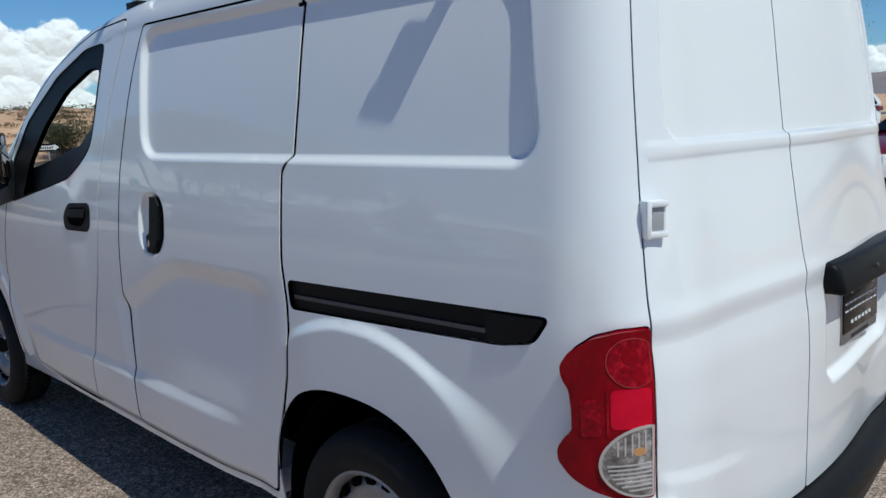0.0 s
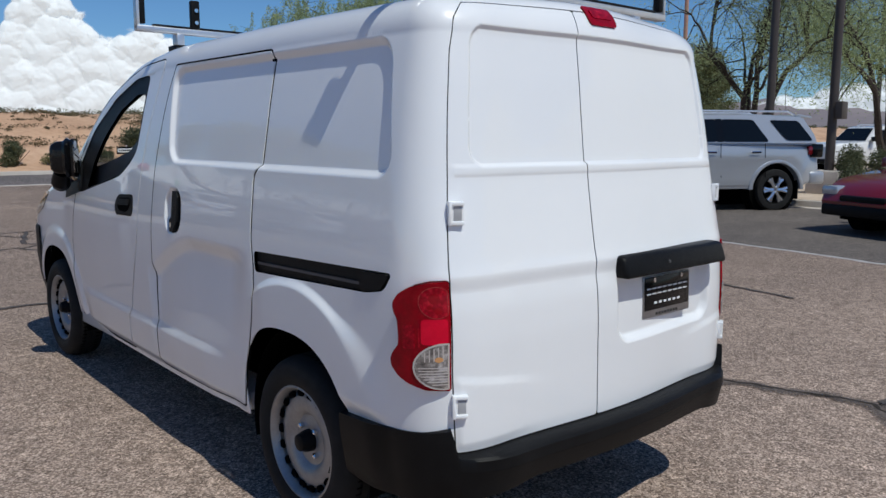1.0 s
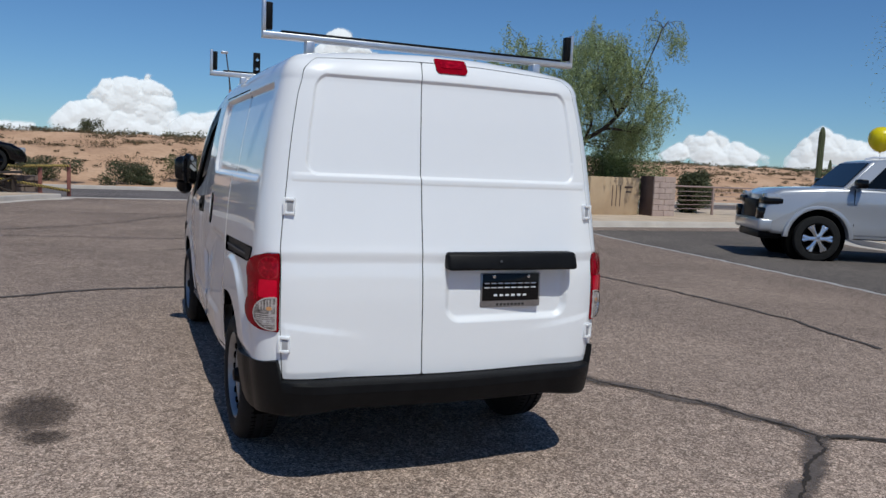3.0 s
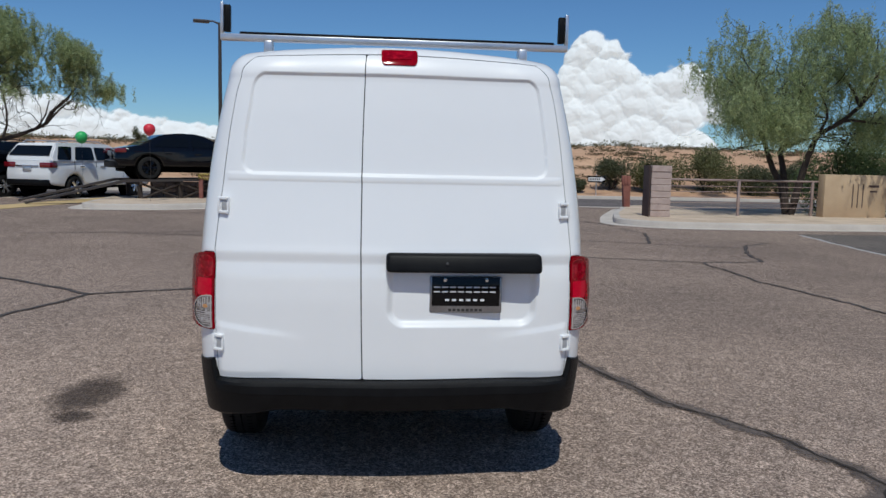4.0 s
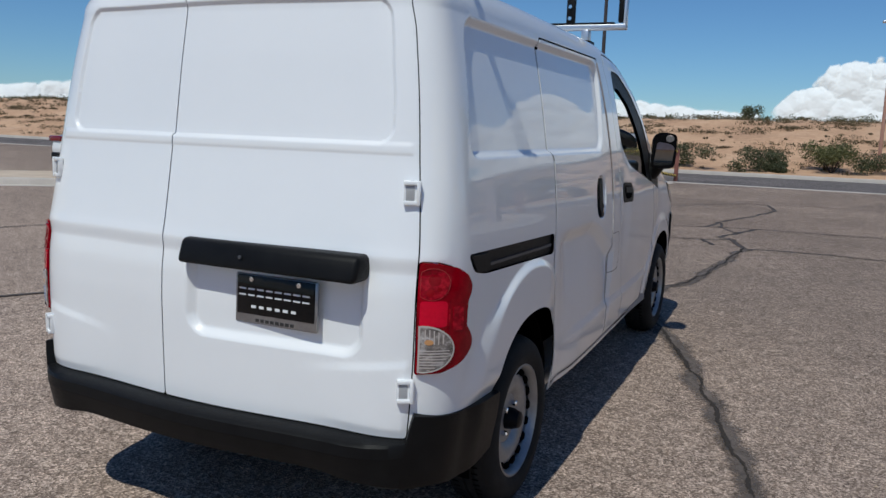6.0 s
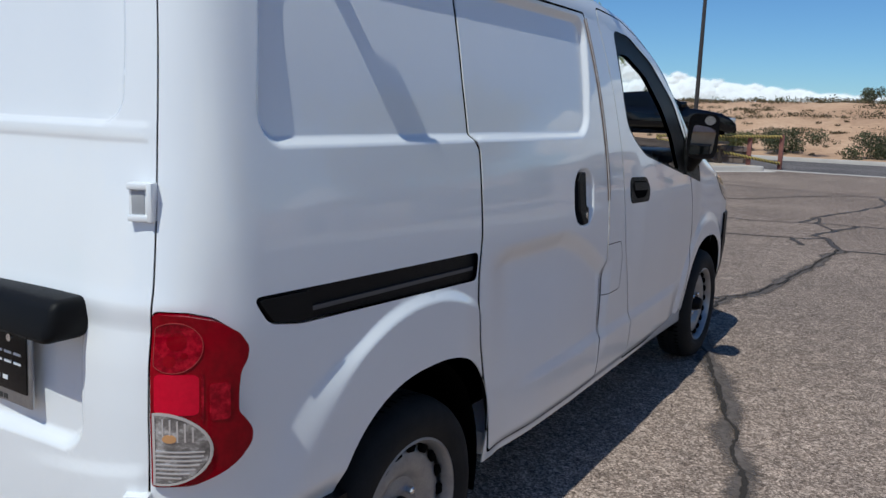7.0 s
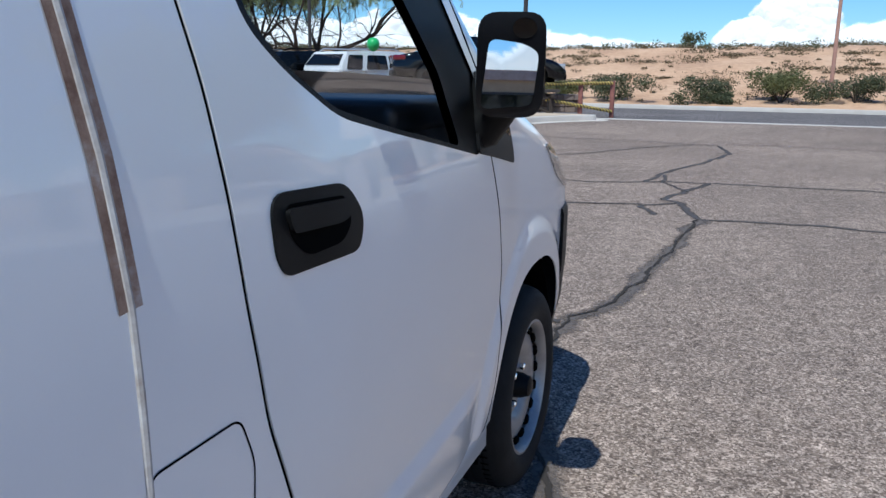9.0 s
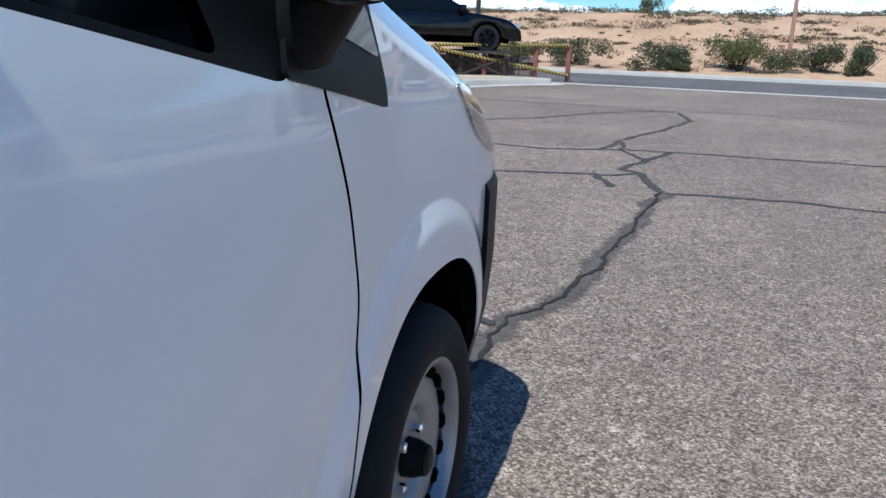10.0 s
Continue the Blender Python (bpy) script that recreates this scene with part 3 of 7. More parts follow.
def seal_mesh(name, outline, width=0.02, depth=0.0028, mirror=False):
    """Dark strip behind a joint."""
    l = resample(outline, 0.02)
    a, b = grow(l, width), grow(l, -width)
    pa, na = body_at(a[:, 0], a[:, 1])
    pb, nb = body_at(b[:, 0], b[:, 1])
    v = np.concatenate([pa - na * depth, pb - nb * depth])
    if mirror:
        v = v * [-1, 1, 1]
    m = len(l)
    return from_lists(v, [(i, (i + 1) % m, m + (i + 1) % m, m + i) for i in range(m)], name)


def S(*pts):
    """Side outline: (y, z) to (u, w)."""
    return [(USIDE + y, z) for y, z in pts]


def arch(cy, a, b, t0, t1, p=2.45, n=36, cz=0.30):
    """Squared-off wheel arch."""
    out = []
    for i in range(n + 1):
        t = t0 + (t1 - t0) * i / n
        c, s = math.cos(t), math.sin(t)
        out.append((cy + a * math.copysign(abs(c) ** (2 / p), c), cz + b * math.copysign(abs(s) ** (2 / p), s)))
    return out


# door outlines
slide_o = soften(S((1.117, 1.75), (1.102, 1.47), (1.106, 1.305), (1.132, 1.275), (1.127, 1.03), (1.105, 0.92), (1.105, 0.82), (1.12, 0.71), (1.16, 0.60), (1.21, 0.48), (1.265, 0.31), (1.7, 0.303), (2.14, 0.303), (2.133, 0.48), (2.141, 0.8), (2.144, 1.0), (2.128, 1.25), (2.067, 1.6), (2.03, 1.75)), 0.02)
front_o = soften(S((2.17, 1.79), (2.272, 1.43), (2.313, 1.265), (2.331, 1.14), (2.345, 1.0), (2.374, 0.835), (2.44, 0.66), (2.523, 0.47), (2.56, 0.290), (3.2, 0.288), (3.40, 0.303), (3.475, 0.36), (3.505, 0.45), (3.515, 0.60), (3.52, 0.77), (3.475, 0.92), (3.41, 1.07), (3.39, 1.26), (3.16, 1.48), (2.83, 1.67), (2.46, 1.778)), 0.03)
glass_o = soften(S((2.345, 1.725), (2.355, 1.60), (2.373, 1.45), (2.405, 1.338), (2.487, 1.28), (2.628, 1.21), (2.85, 1.168), (3.10, 1.124), (3.33, 1.083), (3.36, 1.25), (3.14, 1.45), (2.81, 1.625), (2.53, 1.715)), 0.045)
clear_o = soften(S((2.38, 1.63), (2.395, 1.47), (2.422, 1.350), (2.50, 1.287), (2.632, 1.223), (2.85, 1.179), (3.08, 1.139), (3.19, 1.118), (3.11, 1.27), (2.94, 1.42), (2.72, 1.56), (2.49, 1.635)), 0.03)
SEAM_T, SEAM_M, SEAM_B = -0.135, -0.155, -0.165
EDGE = [(0.758, 0.466), (0.762, 0.95), (0.765, 1.3), (0.772, 1.5), (0.780, 1.68), (0.772, 1.78), (0.74, 1.842)]
rearl_o = soften([(-p, q) for p, q in EDGE] + [(-0.168, 1.842), (-0.160, 1.345), (-0.157, 1.30), (-0.1425, 0.466)], 0.012)
rearr_o = soften(EDGE + [(-0.1645, 1.842), (-0.1565, 1.345), (-0.1535, 1.30), (-0.139, 0.466)], 0.012)
uc = lambda y: float(XS + np.interp(y, _cy, _cl))   # u of a place on the corner, by its y
tail_o = soften([(0.768, 0.998), (0.825, 0.996), (0.873, 0.984), (0.915, 0.957), (0.934, 0.928), (0.930, 0.903), (0.918, 0.886), (0.914, 0.846), (0.914, 0.807), (0.927, 0.792), (0.942, 0.766), (0.940, 0.741), (0.915, 0.713), (0.876, 0.690), (0.840, 0.674), (0.768, 0.668)], 0.010)
rail_o = soften(S((0.205, 1.008), (1.092, 0.982), (1.080, 0.906), (0.34, 0.935), (0.25, 0.952)), 0.02)

van = thing("cargo_van", "white compact cargo van with black bumpers, parked on the asphalt", "van", at=(0, 0, 0.038), rz=-1.0)
UMAX = USIDE + 4.70
side_top = [(float(u), float(shoulder(max(u - USIDE, 0.0)) + WTOP)) for u in np.linspace(UMAX, 0.0, 160)]
low = [(0.0, 0.445), (XS, 0.445), (uc(0.1), 0.445)] + S((0.45, 0.445)) + S(*[p for p in arch(0.83, 0.398, 0.42, math.pi - 0.315, -0.02)]) + S((1.32, 0.268), (3.3, 0.262)) + S(*[p for p in arch(3.925, 0.41, 0.402, math.pi + 0.04, 0.25, 2.3)]) + S((4.40, 0.55), (4.70, 0.52))
body_o = [(0.0, 0.461)] + [(0.7615, 0.461), (0.7655, 0.95), (0.7685, 1.3), (0.7755, 1.5), (0.7835, 1.68), (0.7755, 1.782), (0.742, 1.846), (0.0, 1.846)] + side_top[::-1][0:] + low[::-1][:-2] + [(XS, 0.445), (0.0, 0.445)]
def widen(pts):
    q = np.array(pts)
    q[q[:, 0] < USIDE + 1.4, 0] -= 0.006
    return q
body_me = sheet_mesh("body", body_o, [widen(grow(resample(slide_o, 0.012), 0.0075))] + [grow(resample(o, 0.012), g) for o, g in ((front_o, 0.0085), (tail_o, 0.003), (rail_o, 0.002))], both=True)
body = part("body", body_me, PAINT, van)
for s in (False, True):
    d = part("sliding_door", sheet_mesh("sliding_door", slide_o, mirror=s), PAINT, van)
    part("door_seal", seal_mesh("door_seal", slide_o, mirror=s), GAP, d)
    m = part("front_door", sheet_mesh("front_door", front_o, [glass_o], mirror=s, rim=0.03), PAINT, van)
    part("door_seal", seal_mesh("door_seal", front_o, mirror=s), GAP, m)
    part("window_surround", sheet_mesh("window_surround", [tuple(p) for p in grow(resample(glass_o, 0.012), 0.003)], [clear_o], mirror=s, out=-0.004, rim=0.02), TRIM, m)
    lamp = part("tail_light", sheet_mesh("tail_light", tail_o, mirror=s, out=lamp_out(), rim=0.035, edge=0.006), RED_LENS, van, "red tail light with a clear lower lens")
    rl = part("door_rail", sheet_mesh("door_rail", rail_o, mirror=s, out=-0.012, rim=0.01), TRIM, van, "black sliding-door track")
for o, nm in ((rearl_o, "left"), (rearr_o, "right")):
    d = part("rear_door", sheet_mesh("rear_door", [tuple(p) for p in grow(resample(o, 0.012), -0.0006)]), PAINT, van)
    part("door_seal", seal_mesh("door_seal", o, 0.014), GAP, d)
# roof, with windscreen and bonnet
ys = np.concatenate([np.linspace(0.2, 2.9, 60), np.linspace(2.95, 4.69, 60)])
def roof_patch(y0, y1, out=0.0, inset=0.0, ny=40, nx=24):
    rows = []
    for y in np.linspace(y0, y1, ny):
        p = shell(np.array([USIDE + y]), np.array([float(shoulder(y)) + WTOP]))[0]
        for t in np.linspace(-1, 1, nx):
            x = t * (p[0] - inset)
            rows.append((x, p[1], p[2] - crown(p[0], y) + crown(x, y) + out))
    f = [(r * nx + c, r * nx + c + 1, (r + 1) * nx + c + 1, (r + 1) * nx + c) for r in range(ny - 1) for c in range(nx - 1)]
    return from_lists(rows, f, "roof")
part("roof", roof_patch(0.25, 2.93, ny=60), PAINT, van)
part("windscreen", roof_patch(2.93, 3.72), GLASS, van, "raked windscreen glass")
part("bonnet", roof_patch(3.72, 4.68), PAINT, van)


# -- rear bumper, front bumper, sill and undertray
def sweep_mesh(us, prof, name, mirror_both=True):
    """Sweep a profile of (out, height) points along the body's outline; prof(u) gives them."""
    vs, n = [], None
    for u in us:
        pr = prof(u)
        n = len(pr)
        p0 = shell(np.array([u]), np.array([0.45]))[0]
        d = shell(np.array([u + 1e-3]), np.array([0.45]))[0] - shell(np.array([u - 1e-3]), np.array([0.45]))[0]
        nn = np.array([d[1], -d[0], 0.0])
        nn /= np.linalg.norm(nn)
        for o, z in pr:
            q = shell(np.array([u]), np.array([max(z, 0.3)]))[0]
            vs.append((q[0] + nn[0] * o, q[1] + nn[1] * o, z))
    m = len(us)
    fs = [(i * n + k, (i + 1) * n + k, (i + 1) * n + k + 1, i * n + k + 1) for i in range(m - 1) for k in range(n - 1)]
    fs += [tuple(range(n)), tuple((m - 1) * n + k for k in reversed(range(n)))]
    bm = bmesh.new()
    bv = [bm.verts.new(v) for v in vs]
    for f in fs:
        bm.faces.new([bv[i] for i in f])
    bmesh.ops.recalc_face_normals(bm, faces=bm.faces[:])
    return mesh_of(bm, name)


U_END = USIDE + 0.485
def bumper_prof(u):
    a = abs(u)
    k = float(step(0.66, 0.80, np.array(a)))            # 0 across the rear, 1 on the side
    s = float(step(0.80, USIDE + 0.42, np.array(a)))
    top = float(np.interp(a, [0.0, 0.757, 0.772, 0.85, 0.93, 1.03, 1.137, 1.27, 1.4], [0.464, 0.464, 0.55, 0.535, 0.527, 0.518, 0.512, 0.506, 0.50]))
    o = 0.070 * (1 - float(step(0.58, USIDE + 0.12, np.array(a)))) + 0.007 + 0.02 * float(step(USIDE + 0.22, USIDE + 0.34, np.array(a)))
    led = (1 - float(step(0.742, 0.772, np.array(a))))
    bot = 0.335 - 0.05 * s - float(np.interp(a, [0.0, 0.5, 0.74, 0.95, 1.25], [0.0, 0.0, 0.03, 0.03, 0.0]))
    pts = [(-0.05, top), (0.006 + 0.01 * led, top - 0.002), (o * (0.80 * led + 0.9 * (1 - led)), top - 0.004 - 0.003 * led), (o * 0.95, top - 0.016), (o, top - 0.05), (o * 0.98, 0.415), (o * 0.92, 0.385), (o * 0.78, bot + 0.012), (o * 0.45, bot), (-0.06, bot + 0.004)]
    return pts


us = np.concatenate([np.linspace(-U_END, -0.84, 26), np.linspace(-0.83, -0.66, 40), np.linspace(-0.64, 0.64, 30), np.linspace(0.66, 0.83, 40), np.linspace(0.84, U_END, 26)])
part("rear_bumper", sweep_mesh(us, bumper_prof, "rear_bumper"), TRIM, van, "black textured plastic rear bumper")
for s in (1, -1):
    uf = [s * u for u in np.linspace(USIDE + 4.33, USIDE + 4.69, 20)]
    part("front_bumper", sweep_mesh(uf, lambda u: [(-0.04, 0.80), (0.004, 0.80), (0.012, 0.78), (0.016, 0.6), (0.014, 0.45), (0.0, 0.31), (-0.06, 0.29)], "front_bumper"), TRIM, van, "black plastic front bumper end")
    part("headlight", sheet_mesh("headlight", soften(S((4.06, 1.05), (4.24, 1.045), (4.38, 0.98), (4.47, 0.89), (4.37, 0.87), (4.21, 0.93)), 0.03), mirror=s < 0, out=0.006, rim=0.03), CLEAR_LENS, van, "clear headlight")
    # wheel housings
    for hub, nm in ((HUB_R, "r"), (HUB_F, "f")):
        v, f = [], []
        n = 28
        for i in range(n + 1):
            a = math.pi * (1.08 - 1.16 * i / n)
            for x in (0.80 if nm == "r" else 0.735, 0.54):
                v.append((s * x, hub + 0.405 * math.cos(a), 0.30 + 0.42 * math.sin(a)))
        f = [(2 * i, 2 * i + 1, 2 * i + 3, 2 * i + 2) for i in range(n)]
        f.append(tuple(range(1, 2 * n + 2, 2)))
        part("wheel_housing", from_lists(v, f, "wheel_housing"), GAP, van, "dark wheel-arch liner")
    part("sill", box_bm(min(s * 0.60, s * 0.765), max(s * 0.60, s * 0.765), 1.31, 3.50, 0.262, 0.345, 0.012), PAINT, van)
part("undertray", box_bm(-0.70, 0.70, 0.30, 4.45, 0.25, 0.34, 0.02), GAP, van, "dark underbody")
ax = tube_bm([(-0.7, HUB_R, 0.28), (0.7, HUB_R, 0.28)], 0.035, 12)
part("rear_axle", ax, GAP, van)


# -- wheels
def wheel(parent, x, y, side, name="wheel"):
    w = new(name)
    w.parent = parent
    w.matrix_local = pose(x, y, HUB_Z, 0, 0, 0 if side > 0 else 180)
    # outside faces +x; K scales the rim, the tyre fills what is left
    K = 1.09
    scaled = lambda prof: [(r * K, a) for r, a in prof]
    tyre_r = lambda r: 0.192 * K + (r - 0.192) * (TYRE - 0.192 * K) / (0.288 - 0.192)
    t = lathe_bm([(tyre_r(0.192), -0.185), (tyre_r(0.215), -0.19), (tyre_r(0.262), -0.182), (tyre_r(0.281), -0.168), (TYRE, -0.14), (TYRE, -0.105), (TYRE - 0.006, -0.103), (TYRE - 0.006, -0.095), (TYRE, -0.093), (TYRE, -0.065), (TYRE - 0.006, -0.063), (TYRE - 0.006, -0.055), (TYRE, -0.053), (tyre_r(0.281), -0.022), (tyre_r(0.272), -0.006), (tyre_r(0.258), 0.005), (tyre_r(0.235), 0.012), (tyre_r(0.212), 0.008), (tyre_r(0.196), -0.004), (tyre_r(0.192), -0.02)], "x", 72, cap=False)
    part("tyre", t, RUBBER, w)
    treads = bmesh.new()
    for i in range(72):
        a = 2 * math.pi * i / 72
        c = Vector((0, math.cos(a), math.sin(a)))
        tt = Vector((0, -math.sin(a), math.cos(a)))
        for x0 in (-0.052, -0.135):
            p = c * (TYRE - 0.004)
            vs = [treads.verts.new(p + tt * (u * 0.0035) + Vector((x0 + v * 0.012, 0, 0)) + c * 0.0045) for u, v in ((-1, -1), (1, -1), (1, 1), (-1, 1))]
            treads.faces.new(vs)
    part("tread_pattern", treads, GAP, w, kind="stuff")
    rim = lathe_bm(scaled([(0.193, -0.185), (0.192, -0.02), (0.199, -0.008), (0.199, -0.002), (0.193, 0.0), (0.187, -0.006), (0.182, -0.02), (0.178, -0.032)]), "x", 72, cap=False)
    r = part("rim", rim, STEEL, w, "silver painted steel rim")
    disc = lathe_bm(scaled([(q, a - 0.018) for q, a in [(0.180, -0.034), (0.172, -0.028), (0.163, -0.020), (0.150, -0.014), (0.130, -0.012), (0.112, -0.015), (0.098, -0.026), (0.088, -0.036), (0.075, -0.036), (0.062, -0.032), (0.045, -0.032), (0.0, -0.032)]]), "x", 72, cap=False)
    d = part("wheel_disc", disc, STEEL, w, "silver steel wheel disc with vent slots")
    slot = box_bm(-0.012, 0.007, -0.016, 0.016, -0.012, 0.012, 0.005, 1)
    me = mesh_of(slot, "vent_slot")
    me.materials.append(GAP)
    for i in range(18):
        a = 2 * math.pi * i / 18
        o = new("vent_slot", me)
        o.parent = d
        o.matrix_local = Matrix.Translation((-0.031, 0.165 * K * math.cos(a), 0.167 * K * math.sin(a))) @ Matrix.Rotation(a - math.pi / 2, 4, "X")
    cap = lathe_bm([(0.043, -0.052), (0.040, -0.024), (0.034, -0.010), (0.032, 0.000), (0.022, 0.005), (0.0, 0.006)], "x", 32)
    part("hub_cap", cap, TRIM, w, "black plastic hub cap")
    nut = lathe_bm([(0.011, -0.036), (0.011, -0.016), (0.006, -0.012), (0.0, -0.012)], "x", 6)
    nm = mesh_of(nut, "lug_nut", False)
    nm.materials.append(CHROME)
    for i in range(4):
        a = 2 * math.pi * (i + 0.5) / 4
        o = new("lug_nut", nm)
        o.parent = w
        o.matrix_local = Matrix.Translation((-0.018, 0.066 * math.cos(a), 0.066 * math.sin(a)))
    return w


for s in (1, -1):
    wheel(van, s * 0.835, HUB_R, s)
    wheel(van, s * 0.775, HUB_F, s)


# -- rear door furniture
def rear_pt(x, z, out=0.0):
    p, n = body_at(np.array([float(x)]), np.array([float(z)]))
    return Vector(p[0] + n[0] * out), Vector(n[0])


rd = [o for o in van.children if o.name.startswith("rear_door")]
right_door = rd[1]
bar = box_bm(-0.045, 0.622, -0.075, 0.02, 0.934, 1.014, 0.018, 3)
for v in bar.verts:
    v.co.y += 0.35 * (v.co.z - 0.934) - 0.012 * (1 - ((v.co.x - 0.28) / 0.33) ** 2)
part("handle_bar", bar, TRIM, right_door, "black plastic handle strip above the number plate")
part("key_lock", lathe_bm([(0.006, 0.0), (0.006, -0.004), (0.004, -0.005), (0.0, -0.005)], "y", 20, centre=(0.212, -0.068, 0.975)), TRACK, right_door)
pl = new("number_plate")
pl.parent = right_door
pl.matrix_local = pose(0.30, rear_pt(0.30, 0.80)[0].y - 0.010, 0.835, -2, 0, 0)
part("plate_frame", box_bm(-0.157, 0.157, -0.004, 0.006, -0.080, 0.078, 0.006), PLATE_METAL, pl, "bright metal plate frame")
part("plate_face", box_bm(-0.147, 0.147, -0.0075, -0.003, -0.050, 0.074, 0.003), GLOSSY_BLACK, pl, "black dealer plate with pale lettering bars")
WHITE_INK = shade("pale_lettering", (0.75, 0.75, 0.75), 0.5)
GREY_INK = shade("dark_lettering", (0.03, 0.03, 0.03), 0.5)
def ink_bar(x0, x1, z0, z1, mat, y=-0.0085):
    part("lettering_bar", box_bm(x0, x1, y, y + 0.0012, z0, z1), mat, pl, smooth=False)
for i in range(8):
    x = -0.138 + 0.0345 * i
    ink_bar(x, x + 0.026, 0.028, 0.0335, WHITE_INK)
    ink_bar(x, x + 0.026, 0.0085, 0.014, WHITE_INK)
for i in range(6):
    x = -0.090 + 0.0305 * i
    ink_bar(x, x + 0.018, -0.029, -0.020, WHITE_INK)
for i in range(8):
    x = -0.075 + 0.019 * i
    ink_bar(x, x + 0.013, -0.073, -0.063, GREY_INK, -0.0052)
for x in (-0.09, 0.09):
    part("plate_screw", lathe_bm([(0.008, -0.0075), (0.008, -0.0105), (0.0, -0.0115)], "y", 12, centre=(x, 0, 0.062)), CHROME, pl)
# high brake light
bl = sheet_mesh("high_brake_light", soften([(-0.093, 1.868), (0.10, 1.868), (0.094, 1.812), (0.08, 1.80), (-0.074, 1.80), (-0.087, 1.812)], 0.012), out=0.006, rim=0.012)
hbl = part("high_brake_light", bl, RED_LENS, right_door, "red high-level brake light")
part("brake_light_core", sheet_mesh("brake_light_core", soften([(-0.065, 1.852), (0.072, 1.852), (0.068, 1.822), (-0.06, 1.822)], 0.01), out=0.008, rim=0.004), RED_DEEP, hbl)
# hinges: a bracket and a pin plate on each edge
for s in (1, -1):
    for z in (0.618, 1.198):
        u = s * 0.764
        p, n = rear_pt(u, z)
        hg = new("door_hinge")
        hg.parent = van
        ang = math.degrees(math.atan2(n.x, -n.y))
        hg.matrix_local = pose(p.x, p.y, p.z, 0, 0, ang)
        def plate(x0, x1, y0, y1, z0, z1, bevel):
            return box_bm(min(s * x0, s * x1), max(s * x0, s * x1), y0, y1, z0, z1, bevel)
        part("hinge_leaf", plate(-0.046, -0.006, -0.012, 0.006, -0.036, 0.036, 0.003), PAINT, hg)
        # Slightly raised grey plate; its colour stands for shade in the hinge's hollow.
        part("hinge_recess_shade", plate(-0.040, -0.014, -0.0135, -0.006, -0.022, 0.022, 0.002), HINGE_SHADE, hg, "grey plate painted as the shaded recess of the hinge")
        for zk in (-0.029, 0.029):
            part("hinge_knuckle", plate(-0.046, 0.0, -0.020, -0.006, zk - 0.006, zk + 0.006, 0.003), PAINT, hg)
        part("hinge_arm", plate(-0.008, 0.003, -0.022, 0.006, -0.036, 0.036, 0.003), PAINT, hg)
# tail-light insides
for ob in [o for o in van.children if o.name.startswith("tail_light")]:
    mir = ob.data.vertices[0].co.x < 0
    def ell(cu, cw, ru, rw, n=36, cut=None):
        pts = []
        for i in range(n):
            a = 2 * math.pi * i / n
            u_, w_ = cu + ru * math.cos(a), cw + rw * math.sin(a)
            pts.append((max(u_, 0.773), w_))
        return pts
    part("clear_lens", sheet_mesh("clear_lens", ell(0.787, 0.746, 0.078, 0.066), mirror=mir, out=lamp_out(0.004), rim=0.01, gap=0.012), CLEAR_LENS, ob, "clear reversing lens with ribs")
    def rim_line(name, outl, wd, material, o):
        part(name, sheet_mesh(name, outl, [[tuple(p) for p in grow(np.array(resample(outl, 0.006)), -wd)]], mirror=mir, out=lamp_out(o), rim=0.003, edge=0.006, gap=0.012), material, ob)
    def patch(name, outl, material, o):
        part(name, sheet_mesh(name, outl, mirror=mir, out=lamp_out(o), rim=0.002, gap=0.012, edge=0.005), material, ob)
    rim_line("lens_rim", ell(0.787, 0.746, 0.083, 0.071), 0.005, CLEAR_RIM, 0.0055)
    for k in range(7):
        z = 0.690 + 0.0085 * k
        hw = 0.070 * math.sqrt(max(0.05, 1 - ((z - 0.746) / 0.064) ** 2))
        patch("lens_rib", [(0.777, z), (0.787 + hw, z), (0.787 + hw, z + 0.003), (0.777, z + 0.003)], CLEAR_RIM, 0.0055)
    for k in range(5):
        u_ = 0.79 + 0.012 * k
        hw = 0.060 * math.sqrt(max(0.05, 1 - ((u_ - 0.787) / 0.078) ** 2))
        patch("lens_rib", [(u_, 0.762), (u_ + 0.003, 0.762), (u_ + 0.003, 0.746 + hw), (u_, 0.746 + hw)], CLEAR_RIM, 0.0055)
    patch("turn_bulb", ell(0.802, 0.768, 0.012, 0.008, 16), AMBER, 0.006)
    patch("bright_panel", soften([(0.775, 0.888), (0.850, 0.888), (0.850, 0.812), (0.775, 0.812)], 0.012), RED_BRIGHT, 0.0012)
    patch("upper_reflector", ell(0.806, 0.938, 0.049, 0.048), RED_DEEP, 0.0016)
    rim_line("reflector_ring", ell(0.806, 0.938, 0.049, 0.048), 0.0014, PINK_EDGE, 0.0024)
    for cu_, cw_, r_ in ((0.812, 0.948, 0.017), (0.802, 0.912, 0.011), (0.826, 0.922, 0.006)):
        patch("reflector_cup", ell(cu_, cw_, r_, r_, 20), RED_LENS, 0.0024)
    patch("side_reflector", soften([(0.866, 0.87), (0.898, 0.87), (0.898, 0.80), (0.866, 0.80)], 0.006), RED_DEEP, 0.0016)
    patch("lens_crease", [(0.853, 0.888), (0.857, 0.888), (0.857, 0.80), (0.853, 0.80)], RED_DEEP, 0.0024)
